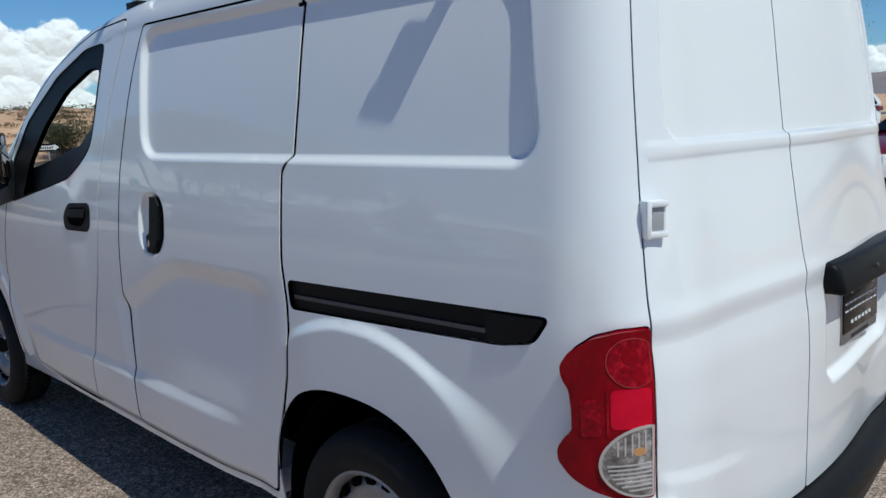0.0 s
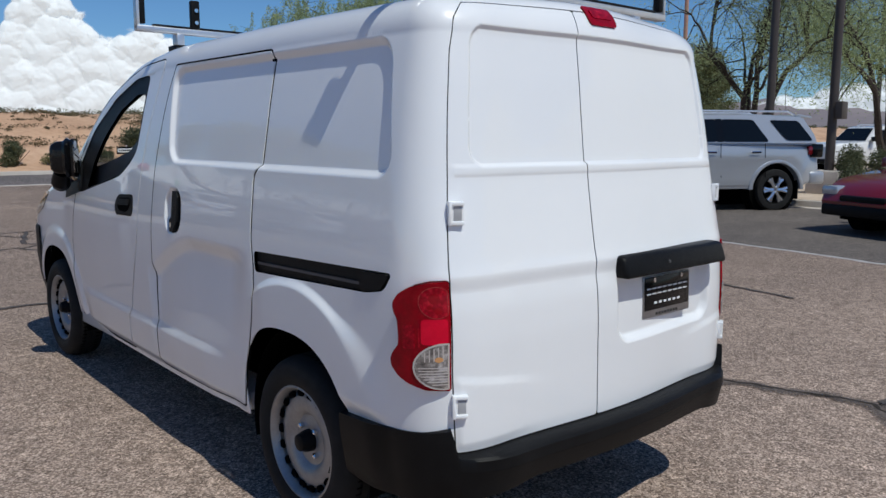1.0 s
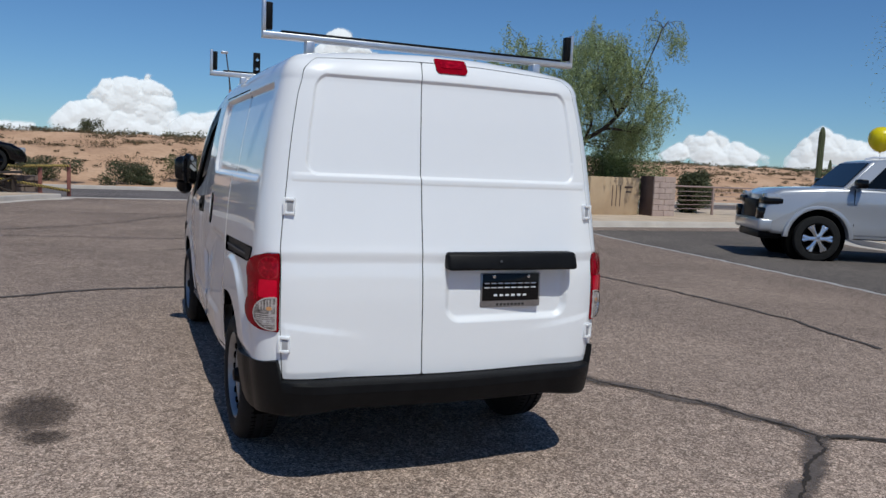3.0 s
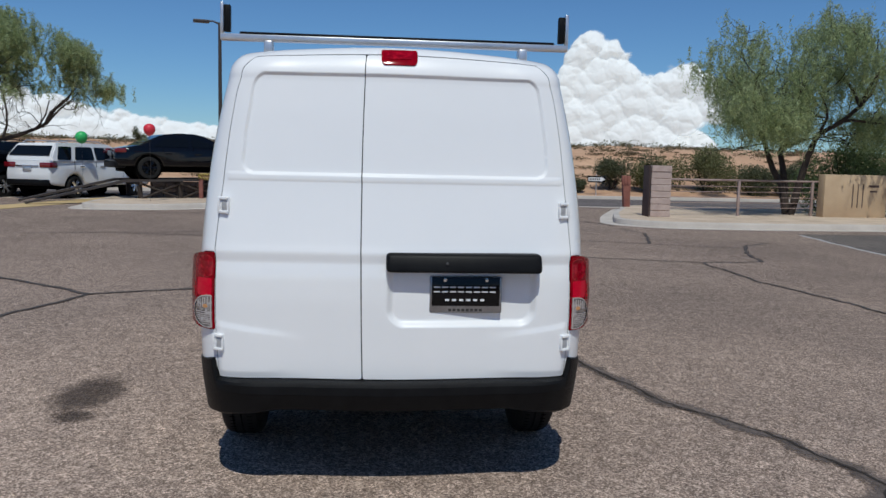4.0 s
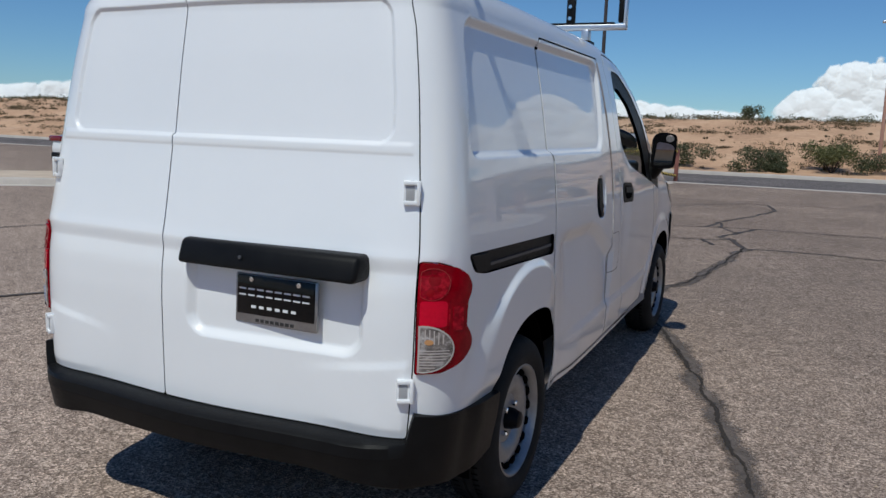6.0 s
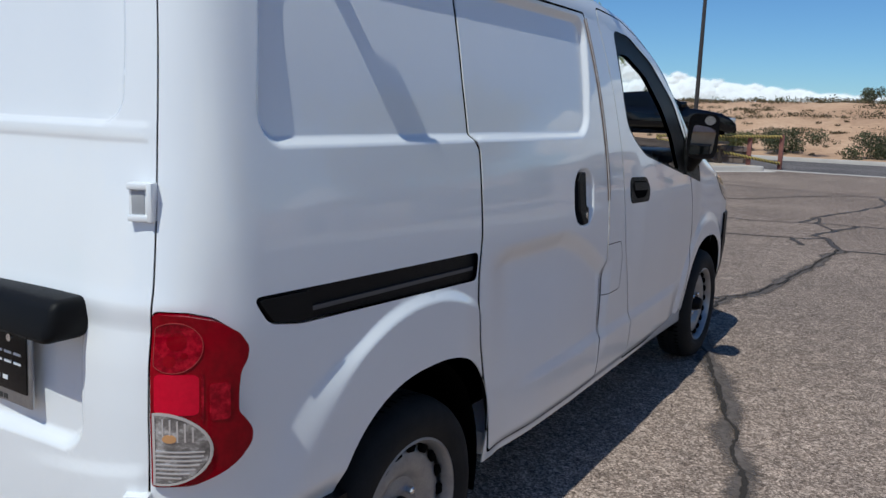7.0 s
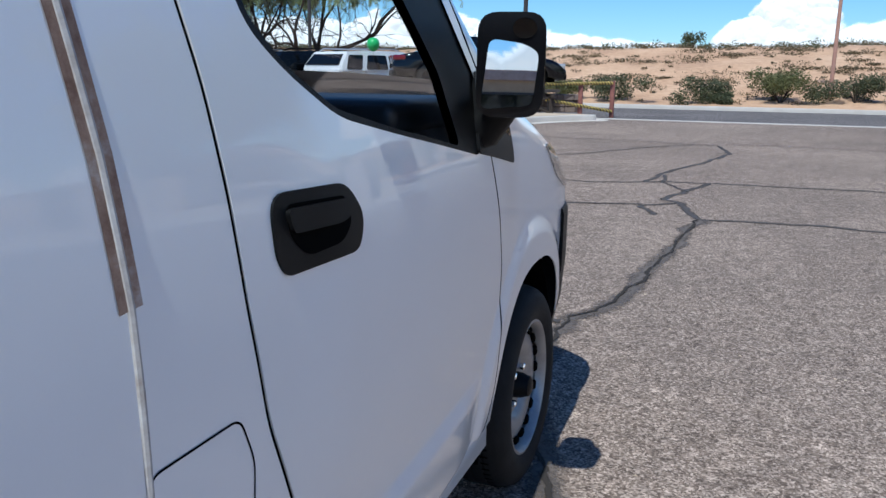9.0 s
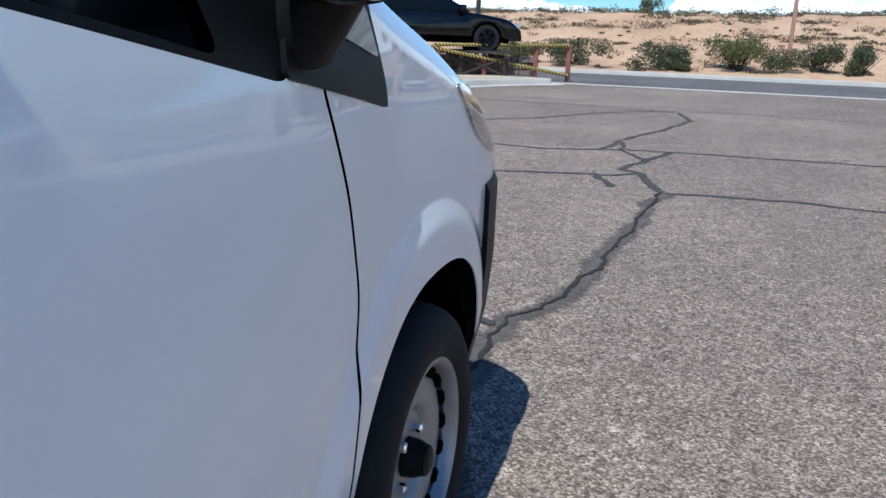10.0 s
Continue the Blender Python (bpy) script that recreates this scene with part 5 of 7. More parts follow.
OIL = asphalt("oil_stain", (0.04, 0.031, 0.027), (0.085, 0.067, 0.058), (0.2, 0.16, 0.14), 130.0)
ob_ = OIL.node_tree.nodes["Principled BSDF"]
oc = node(OIL, "ShaderNodeTexCoord")
ol = node(OIL, "ShaderNodeVectorMath")
ol.operation = "LENGTH"
join(OIL, oc, "Object", ol, 0)
on_ = node(OIL, "ShaderNodeTexNoise", Scale=3.2, Detail=7.0, Roughness=0.7)
join(OIL, oc, "Object", on_, "Vector")
oa = node(OIL, "ShaderNodeMath")
oa.operation = "MULTIPLY_ADD"
oa.inputs[1].default_value = 1.1
join(OIL, on_, "Fac", oa, 0)
join(OIL, ol, "Value", oa, 2)
orp = node(OIL, "ShaderNodeMapRange")
for key, val in (("From Min", 1.02), ("From Max", 1.55), ("To Min", 0.62), ("To Max", 0.0)):
    orp.inputs[key].default_value = val
join(OIL, oa, "Value", orp, "Value")
omx = node(OIL, "ShaderNodeMixShader")
join(OIL, orp, "Result", omx, "Fac")
join(OIL, node(OIL, "ShaderNodeBsdfTransparent"), "BSDF", omx, 1)
join(OIL, ob_, "BSDF", omx, 2)
join(OIL, omx, "Shader", OIL.node_tree.nodes["Material Output"], "Surface")
for k, (x, y, rx, ry, lab) in enumerate(((-1.76, 1.50, 0.24, 0.44, "dark oil stain soaked into the asphalt"), (-1.70, 1.06, 0.14, 0.13, "small dark oil spot on the asphalt"))):
    v = [(0, 0, 0)] + [(1.25 * math.cos(2 * math.pi * i / 60), 1.25 * math.sin(2 * math.pi * i / 60), 0) for i in range(60)]
    st_ = solo("oil_stain", from_lists(v, [(0, i, i % 60 + 1) for i in range(1, 61)], "oil_stain", False), OIL, lab, "stain", kind="structure")
    st_.matrix_world = Matrix.Translation((x, y, 0.004 + 0.002 * k)) @ Matrix.Diagonal((rx, ry, 1.0, 1.0))
slab("drive_lane", [(6.2, -30.0), (7.35, 0.2), (7.95, 2.7), (8.41, 5.4), (8.82, 8.0), (9.17, 10.6), (9.7, 13.6), (15.6, 13.6), (14.45, 10.0), (14.3, 4.6), (14.3, -30.0)], -0.05, 0.0035, LANE, "darker grey asphalt drive lane beside the islands", "asphalt")
# loose grit near the van
rng = np.random.default_rng(12)
v, f = [], []
for _ in range(700):
    a, d = rng.uniform(0, 6.28), rng.uniform(1.6, 6)
    x, y, s = 0.5 + d * math.cos(a), 1.0 + d * math.sin(a), rng.uniform(0.003, 0.009)
    i = len(v)
    v += [(x - s, y, 0), (x + s, y - s * 0.4, 0), (x, y + s, 0), (x, y, s * 0.9)]
    f += [(i, i + 1, i + 3), (i + 1, i + 2, i + 3), (i + 2, i, i + 3)]
solo("grit", from_lists(v, f, "grit", False), GRAVEL, "loose grit on the asphalt", "grit", kind="stuff")


# -- islands with kerbs
def island(name, pts, label):
    o = resample(soften(pts, 0.8, 6), 0.5)
    inner = grow(o, -0.16)
    bm = prism_bm([tuple(p) for p in o], -0.2, 0.14, "z", 0.025)
    solo(name + "_kerb", bm, CONCRETE, "pale concrete kerb round a gravel island", "kerb", kind="structure")
    m = len(inner)
    g = solo(name + "_bed", prism_bm([tuple(p) for p in inner], 0.0, 0.146, "z"), GRAVEL, label, "gravel bed", kind="structure", smooth=False)
    gut = grow(o, 0.35)
    v = [(*p, 0.006) for p in o] + [(*p, 0.006) for p in gut]
    solo(name + "_gutter", from_lists(v, [(i, (i + 1) % m, m + (i + 1) % m, m + i) for i in range(m)], "gutter", False), CONCRETE, "concrete gutter strip round a kerb", "gutter", kind="structure")


island("island_1", [(6.2, 15.9), (7.05, 14.95), (9.2, 14.75), (14.0, 15.0), (24.0, 15.6), (40.0, 16.5), (40.0, 22.8), (8.8, 22.8), (7.0, 18.5)], "tan gravel bed of the entrance island")
island("island_2", [(14.7, 5.0), (14.9, 9.6), (16.9, 12.0), (40.0, 13.5), (40.0, -8.0), (14.4, -8.0)], "tan gravel bed beside the parked cars")
island("island_3", [(-9.3, 15.7), (-9.0, 12.2), (-10.8, 10.5), (-14.7, 7.5), (-20.4, 3.3), (-21.5, 4.9), (-15.5, 9.6), (-11.0, 14.2), (-10.3, 16.2)], "tan gravel strip between parking rows")
island("island_4", [(-7.5, 18.45), (-5.5, 18.7), (-4.0, 19.9), (-3.1, 22.0), (-1.9, 23.2), (-5.0, 23.4), (-7.9, 23.1)], "tan gravel bed under the display ramp")
solo("yellow_strip", box_bm(-0.5, 0.5, -4.2, 5.4, 0.0, 0.012), YELLOW, "faded yellow kerb-edge stripe", "stripe", kind="structure", smooth=False).matrix_world = pose(-9.1, 20.2, 0.0, 0, 0, -14)


# -- poles
def street_lamp(at, height, material, label, arm=(-1.0, 0.0), head=0.6, r=0.075, box=False):
    p = thing("street_lamp", label, "lamp post", "lamp posts", at=at)
    part("pole", tube_bm([(0, 0, 0), (0, 0, height * 0.5), (0, 0, height)], [r, r * 0.9, r * 0.75], 12), material, p)
    part("base_plate", box_bm(-r * 2.2, r * 2.2, -r * 2.2, r * 2.2, 0.0, 0.12, 0.02), CONCRETE, p)
    a = Vector((arm[0], arm[1], 0)).normalized()
    L = Vector(arm).length
    part("arm", tube_bm([(0, 0, height - 0.05), tuple(a * L * 0.5 + Vector((0, 0, height + 0.04))), tuple(a * L + Vector((0, 0, height + 0.02)))], [0.035, 0.03, 0.03], 8), material, p)
    hd = box_bm(-head / 2, head / 2, -0.13, 0.13, -0.05, 0.05, 0.03)
    h = part("lamp_head", hd, material, p)
    h.matrix_local = Matrix.Translation(a * (L + head * 0.3) + Vector((0, 0, height + 0.01))) @ Matrix.Rotation(math.atan2(a.y, a.x), 4, "Z")
    if box:
        part("footing", box_bm(-0.38, 0.38, -0.38, 0.38, 0.0, 0.55, 0.03), CONCRETE, p, "grey concrete footing")
        part("junction_box", box_bm(-0.16, 0.16, -r - 0.16, -r, 1.75, 2.15, 0.01), POLE, p)
    return p


street_lamp((-5.06, 26.2, 0.0), 6.15, POLE, "dark lamp post with a flat lamp head beside the road", (-0.45, -0.1), 0.55)
street_lamp((-14.3, 29.3, 0.0), 5.9, POLE, "dark lamp post among the parked cars", (-0.7, 0.0), 0.55)
street_lamp((-28.0, 31.4, 0.0), 5.1, POLE, "dark lamp post beyond the parked cars", (-1.2, 0.0), 0.6)
street_lamp((16.02, 7.14, 0.14), 9.0, POLE, "dark brown lamp post on the gravel bed", (-0.8, 0.0), 0.6, 0.10)
street_lamp((17.24, 6.2, 0.14), 9.0, POLE, "dark brown lamp post with a box on its side", (0.8, 0.0), 0.6, 0.108, True)
street_lamp((32.25, 10.5, 0.14), 8.0, POLE, "dark lamp post far over the lot", (0.8, 0.0), 0.6, 0.1)
for at, h, lab in (((37.7, 22.5, 0.0), 11.6, "tall salmon pole beyond the cactus"), ((-22.4, 29.5, 0.0), 6.3, "salmon pole behind the parked cars")):
    p = thing("utility_pole", lab, "pole", at=at)
    part("pole", tube_bm([(0, 0, 0), (0, 0, h)], [0.085 if h < 8 else 0.14, 0.065 if h < 8 else 0.10], 12), SALMON, p)
    if h < 8:
        part("lamp_arm", tube_bm([(0, 0, h - 0.1), (0.5, 0, h + 0.55), (1.35, 0, h + 1.2)], [0.03, 0.028, 0.025], 8), ALUM, p)
        part("lamp_head", box_bm(1.3, 1.75, -0.09, 0.09, h + 1.15, h + 1.25, 0.03), ALUM, p)
    part("cap", lathe_bm([(0.12, h - 0.02), (0.12, h + 0.06), (0.0, h + 0.1)], "z", 12), POLE, p)
p = thing("road_lamp", "salmon road lamp post with a long leaning arm", "lamp post", at=(4.3, 33.7, berm_z(4.3, 33.7) - 0.05))
part("pole", tube_bm([(0, 0, 0), (0, 0, 4.1)], [0.075, 0.06], 12), SALMON, p)
part("arm", tube_bm([(0, 0, 4.05), (-0.05, 0, 4.6), (-0.2, 0, 5.7)], [0.04, 0.03, 0.025], 8), POLE, p)
part("lamp_head", box_bm(-0.42, -0.12, -0.1, 0.1, 5.66, 5.76, 0.03), ALUM, p)


# -- cactus
def rib_tube(path, r, n=22):
    bm = bmesh.new()
    path = [Vector(q) for q in resample([np.array(q, float) for q in path], 0.12, False)]
    rings = []
    for i, q in enumerate(path):
        d = (path[min(i + 1, len(path) - 1)] - path[max(i - 1, 0)]).normalized()
        s = d.orthogonal().normalized() if abs(d.z) < 0.9 else Vector((1, 0, 0))
        s = (s - d * s.dot(d)).normalized()
        u = d.cross(s)
        k = len(path) - 1 - i
        rr = r * (1 if k > 3 else (0.35, 0.7, 0.88, 0.96)[k]) * (0.92 if i == 0 else 1)
        rings.append([bm.verts.new(q + (s * math.cos(2 * math.pi * j / n) + u * math.sin(2 * math.pi * j / n)) * rr * (1 if j % 2 else 0.86)) for j in range(n)])
    for a, b in zip(rings, rings[1:]):
        for j in range(n):
            bm.faces.new((a[j], a[(j + 1) % n], b[(j + 1) % n], b[j]))
    bm.faces.new(rings[-1])
    return bm


for at, h, r, arm in (((30.5, 19.5, 0.14), 6.1, 0.25, 1), ((28.23, 22.72, 0.14), 3.75, 0.14, 0)):
    c = thing("saguaro_cactus", "ribbed grey-green saguaro cactus" + (" with one raised arm" if arm else " with a stub arm"), "cactus", "saguaros", at=at)
    part("trunk", rib_tube([(0, 0, -0.05), (0.02, 0, h * 0.5), (0.05, 0, h)], r), CACTUS, c)
    k = 1.0 if arm else 0.55
    part("arm", rib_tube([(r * 0.5, -0.1, h * 0.45), (r * 0.5 + 0.55 * k, -0.15, h * 0.46), (r * 0.5 + 0.8 * k, -0.15, h * 0.52), (r * 0.5 + 0.82 * k, -0.15, h * (0.68 if arm else 0.62))], r * 0.62), CACTUS, c)


# -- trees
def tree(name, at, height, spread, label, seed, leaves=7000, leaf=(0.14, 0.035), trunks=3, droop=0.5, material=None, bare=0.0, fork=0.36, lift=0.4, group="desert trees", thick=1.0, fluff=1.0, clear=0.3, stems=None, twig=1.0, dome=False):
    """Trunks and limbs grown level by level, scaled to the tree's size, then leaf blades round the twigs."""
    rng = np.random.default_rng(seed)
    t = thing(name, label, "tree", group, at=at)
    limbs, tips = [], []

    def limb(p, d, length, r, level):
        pts, rad = [np.array(p, float)], [r]
        q = np.array(p, float)
        for i in range(5):
            d = d + rng.normal(size=3) * (0.20 if level < 2 else 0.26)
            d[2] += lift * 0.12 if level < 2 else -0.04
            d /= np.linalg.norm(d)
            q = q + d * length / 5
            pts.append(q.copy())
            rad.append(r * (1 - 0.12 * (i + 1)))
        limbs.append((pts, rad, level))
        if level >= 4 or length < 0.1:
            tips.extend([pts[1], pts[3], pts[5]])
            return
        for i in range(rng.integers(2, 4) + (1 if level in (1, 2) else 0)):
            s = pts[rng.integers(2, 6)] if level else pts[rng.integers(4, 6)]
            nd = d * 0.8 + rng.normal(size=3) * (0.55, 0.55, 0.4)
            if level < 3:
                nd[2] = abs(nd[2]) * 0.6 + 0.1 * lift
            nd /= np.linalg.norm(nd)
            limb(s, nd, length * rng.uniform(0.58, 0.82), r * 0.58, level + 1)

    for line in stems or ():
        q = [np.array(p, float) / height for p in line]
        limbs.append((q, [(0.020 - 0.011 * i / (len(q) - 1)) for i in range(len(q))], 0))
        for j in range(5):
            m_ = -1 if j < 3 else 1 - j if len(q) > 4 else -2
            d = q[m_] - q[m_ - 1]
            nd = d / np.linalg.norm(d) + rng.normal(size=3) * (0.5, 0.5, 0.35)
            nd[2] = abs(nd[2]) + 0.15
            limb(q[m_], nd / np.linalg.norm(nd), 0.20 * rng.uniform(0.85, 1.15), 0.0085, 1)
    for k in range(0 if stems else trunks):
        a = 2 * math.pi * (k + rng.random() * 0.5) / trunks
        d = np.array([math.cos(a) * 0.5, math.sin(a) * 0.5, 1.0])
        d /= np.linalg.norm(d)
        limb((0.02 * math.cos(a), 0.02 * math.sin(a), -0.02), d, fork * rng.uniform(0.85, 1.1), 0.024 - 0.002 * trunks, 0)
    T = np.array(tips)
    kz = (height - 0.15) / np.percentile(T[:, 2], 99)
    kx = spread / 2 / np.percentile(np.hypot(T[:, 0], T[:, 1]), 95)
    sc = np.array([kx, kx, kz])
    if stems:
        low_ = max(line[-1][2] for line in stems) / height
        mid_ = np.mean([line[-1][:2] for line in stems], axis=0) / height
        kz = (1.0 - low_) / (np.percentile(T[:, 2], 99) - low_)
        kx = spread / height / 2 / np.percentile(np.hypot(*(T[:, :2] - mid_).T), 95)

    def grown(p):
        if not stems:
            return np.asarray(p) * sc
        p = np.array(p, float)
        up = np.clip((p[..., 2:] - 0.75 * low_) / (0.5 * low_), 0, 1)
        p[..., :2] += up * (kx - 1) * (p[..., :2] - mid_)
        p[..., 2] = np.where(p[..., 2] > low_, low_ + (p[..., 2] - low_) * kz, p[..., 2])
        return p * height

    bm = bmesh.new()
    for pts, rad, level in limbs:
        if dome and level >= 2 and grown(pts[-1])[2] > 0.72 * height:
            continue
        tube_bm([tuple(grown(p)) for p in pts], [max(x * height * (thick if level < 2 else twig), 0.006 * twig) for x in rad], (8, 7, 6, 4, 3)[level], bm, level == 0)
    part("trunk", bm, BARK, t)
    T = grown(T)
    T = T[T[:, 2] > clear * height]
    if dome:
        far = np.hypot(*(T[:, :2] - T[:, :2].mean(0)).T) / (spread / 2)
        brim = height * (clear + (1 - clear) * np.sqrt(np.clip(1 - (far / 1.15) ** 2, 0.04, 1)))
        brim = brim + 0.25 * np.sin(1.9 * T[:, 0] + seed) * np.cos(1.7 * T[:, 1])
        T[:, 2] += (brim - T[:, 2]) * np.where(T[:, 2] > brim, 1.0, rng.random(len(T)) ** 0.8)
    n = int(leaves * (1 - bare))
    pick = T[rng.integers(len(T), size=n)]
    tuft = (0.028 * height + 0.10) * fluff
    if droop > 0.7:
        runs = np.repeat(np.arange(n // 30 + 1), 30)[:n]
        root = T[rng.integers(len(T), size=n // 30 + 1)] + rng.normal(size=(n // 30 + 1, 3)) * (tuft, tuft, tuft * 0.6)
        sway = rng.normal(size=(n // 30 + 1, 3)) * (0.25, 0.25, 0.0) - (0, 0, 1)
        fall = droop * (0.25 + 0.75 * rng.random(n // 30 + 1))
        along = rng.random(n)
        c = root[runs] + sway[runs] * (along * fall[runs])[:, None] + rng.normal(size=(n, 3)) * 0.035
    else:
        c = pick + rng.normal(size=(n, 3)) * (tuft, tuft, tuft * 0.8)
        c[:, 2] -= rng.random(n) ** 2 * droop
    a = rng.normal(size=(n, 3)) * (1, 1, 0.6)
    a[:, 2] -= droop
    a /= np.linalg.norm(a, axis=1)[:, None]
    b = np.cross(a, rng.normal(size=(n, 3)))
    b /= np.linalg.norm(b, axis=1)[:, None]
    l = leaf[0] * (0.5 + rng.random((n, 1)))
    w = leaf[1] * (0.6 + 0.8 * rng.random((n, 1)))
    v = np.stack([c - a * l / 2, c + b * w / 2, c + a * l / 2, c - b * w / 2], 1).reshape(-1, 3)
    f = np.arange(4 * n).reshape(n, 4)
    part("crown", from_lists(v, f.tolist(), "crown", False), material or LEAF, t)
    return t


tree("mesquite_tree", (12.3, 18.7, 0.14), 5.9, 7.0, "three-trunk mesquite tree with feathery green crown", 5, 110000, (0.11, 0.02), droop=0.9, material=WILLOW, thick=1.0, fluff=0.7, clear=0.42, twig=0.8,
     stems=[[(-0.02, 0.02, -0.05), (-0.18, 0.1, 0.85), (-0.42, 0.24, 1.35), (-0.65, 0.3, 2.0), (-0.72, 0.45, 2.5)],
            [(0.0, 0.1, -0.05), (-0.05, 0.15, 0.8), (-0.06, 0.3, 1.35), (-0.12, 0.4, 1.8), (0.03, 0.4, 2.0), (-0.14, 0.6, 2.5)],
            [(0.06, -0.03, -0.05), (0.25, -0.14, 1.0), (0.36, -0.2, 1.6), (0.56, -0.32, 2.3), (1.0, -0.55, 2.7), (1.2, -0.65, 3.1)]])
# broad trees behind the row: limbs leave one low base and spread sideways under a hanging crown
SPREAD_BOUGHS = [[(0.0, 0.1, -0.05), (-0.5, 0.1, 0.6), (-0.9, 0.3, 1.1), (-1.6, 0.4, 1.85), (-2.1, 0.5, 2.6)],
         [(0.0, 0.0, -0.05), (-0.3, -0.3, 1.3), (-0.45, -0.8, 2.0), (-0.4, -1.5, 2.7)],
         [(0.05, 0.1, -0.05), (0.2, 0.4, 1.2), (0.25, 0.9, 2.0), (0.3, 1.6, 2.8)],
         [(0.1, 0.0, -0.05), (0.65, -0.1, 1.2), (1.2, 0.0, 2.0), (1.85, 0.1, 2.25), (2.5, 0.1, 2.6)]]
for at, high, wide_, turn, seed in (((-17.1, 34.2, 0.0), 7.7, 9.6, 23, 16), ((-21.3, 33.4, 0.0), 7.1, 8.6, 200, 11)):
    ca, sa = math.cos(radians(turn)), math.sin(radians(turn))
    tree("mesquite_tree", at, high, wide_, "broad drooping green tree behind parked cars", seed, 130000, (0.22, 0.024), droop=0.75, material=WILLOW, thick=1.0, twig=0.6, fluff=0.75, clear=0.5, dome=True,
         stems=[[(x * ca - y * sa, x * sa + y * ca, z) for x, y, z in line] for line in SPREAD_BOUGHS])
tree("mesquite_tree", (-31.0, 34.0, 0.0), 4.0, 5.0, "broad drooping green tree behind parked cars", 23, 20000, (0.24, 0.05), 3, 0.9)
tree("bare_tree", (19.1, 9.17, 0.14), 7.2, 5.2, "nearly bare dark-limbed tree behind the silver car", 31, 26000, (0.085, 0.018), droop=0.3, lift=0.9, material=WILLOW, thick=0.8, twig=0.6, fluff=0.8,
     stems=[[(-0.06, 0.10, -0.05), (-0.08, 0.13, 1.40), (-0.19, 0.12, 2.40), (-0.57, 0.48, 3.00), (-0.91, 0.86, 3.50)],
            [(0.00, 0.00, -0.05), (0.06, 0.09, 1.60), (0.05, 0.12, 2.60), (0.26, 0.15, 3.50)],
            [(0.04, -0.07, -0.05), (-0.15, -0.14, 1.50), (-0.38, -0.34, 2.50), (-0.66, -0.44, 3.30)],
            [(0.10, -0.17, -0.05), (0.14, -0.24, 1.60), (0.39, -0.47, 2.50), (0.63, -0.67, 3.10), (1.02, -1.14, 3.60)]])
tree("mesquite_tree", (24.4, 7.2, 0.14), 7.6, 7.0, "green mesquite tree on the gravel bed", 37, 24000, (0.12, 0.026), trunks=2, fork=0.5, material=WILLOW, twig=0.7)
tree("palo_verde_tree", (35.2, 19.8, 0.14), 5.3, 6.8, "rounded olive-green tree in the distance", 41, 110000, (0.14, 0.05), 5, 0.3, fork=0.16, material=OLIVE, fluff=1.3, clear=0.1, thick=0.6, twig=0.6)
shrub("island_shrub", (17.33, 5.5, 0.14), (1.1, 0.7, 0.95), BRUSH, "rounded grey-green shrub on the gravel bed", 150, 11000, (0.07, 0.03))
for k, (x, y, w, h) in enumerate([(15.3, 20.6, 2.9, 2.5), (18.6, 19.8, 1.6, 1.3)]):
    shrub("fence_shrub", (x, y, 0.14), (w * 0.6, w * 0.5, h), LEAF if k == 0 else BRUSH, "green shrub behind the rail fence", 160 + k, 15000, (0.11, 0.04), "shrubs by the fence")


# -- entrance walls and fence
def block_pier(name, at, w, d, h, rows, label, category, rz=0.0, material=None, seed=3):
    t = thing(name, label, category, "entrance piers", at=at, rz=rz)
    rng = random.Random(seed)
    part("core", box_bm(-w / 2 + 0.03, w / 2 - 0.03, -d / 2 + 0.03, d / 2 - 0.03, 0, h - 0.02), BLOCK_DARK, t)
    hh = h / rows
    for r in range(rows):
        n = max(1, round(w / 0.42))
        off = 0.5 if (r % 2 and n > 1) else 0.0
        cuts = [0.0] + [(i + off) / n for i in range(1 if not off else 0, n)] + [1.0]
        cuts = sorted(set(c for c in cuts if 0 <= c <= 1))
        for a, b in zip(cuts, cuts[1:]):
            j = rng.uniform(0, 0.02)
            part("block", box_bm(-w / 2 + a * w + 0.004, -w / 2 + b * w - 0.004, -d / 2 - j, d / 2 + j, r * hh + 0.004, (r + 1) * hh - 0.004, 0.012, 1), material or BLOCK, t)
    # Added dark sheet covering the pier's -x face.
    part("dark_side_panel", box_bm(-w / 2 - 0.045, -w / 2 - 0.022, -d / 2, d / 2, 0.0, h, 0.006), BLOCK_DARK, t, "dark panel added on one side of the pier")
    return t


block_pier("stone_pier", (7.68, 16.95, 0.14), 0.54, 0.52, 1.34, 8, "square pier of split stone blocks", "pier", -2)
block_pier("stone_pier", (15.5, 17.8, 0.14), 0.9, 0.62, 1.28, 7, "square pier of split stone blocks", "pier", 2, seed=8)
sg = thing("sign_wall", "tan stucco sign wall with three slots", "wall", at=(13.75, 17.9, 0.14), rz=5)
part("wall_slab", box_bm(-1.0, 1.0, -0.15, 0.15, 0, 1.2, 0.02), STUCCO, sg)
for k in range(3):
    part("slot", box_bm(-0.12 + 0.16 * k, -0.09 + 0.16 * k, -0.156, -0.1, 0.28, 0.95), BLOCK_DARK, sg, smooth=False)
part("lettering_bar", box_bm(0.38, 0.72, -0.156, -0.1, 0.86, 0.92), BLOCK_DARK, sg, smooth=False)
part("lettering_bar", box_bm(0.44, 0.66, -0.156, -0.1, 0.72, 0.77), BLOCK_DARK, sg, smooth=False)


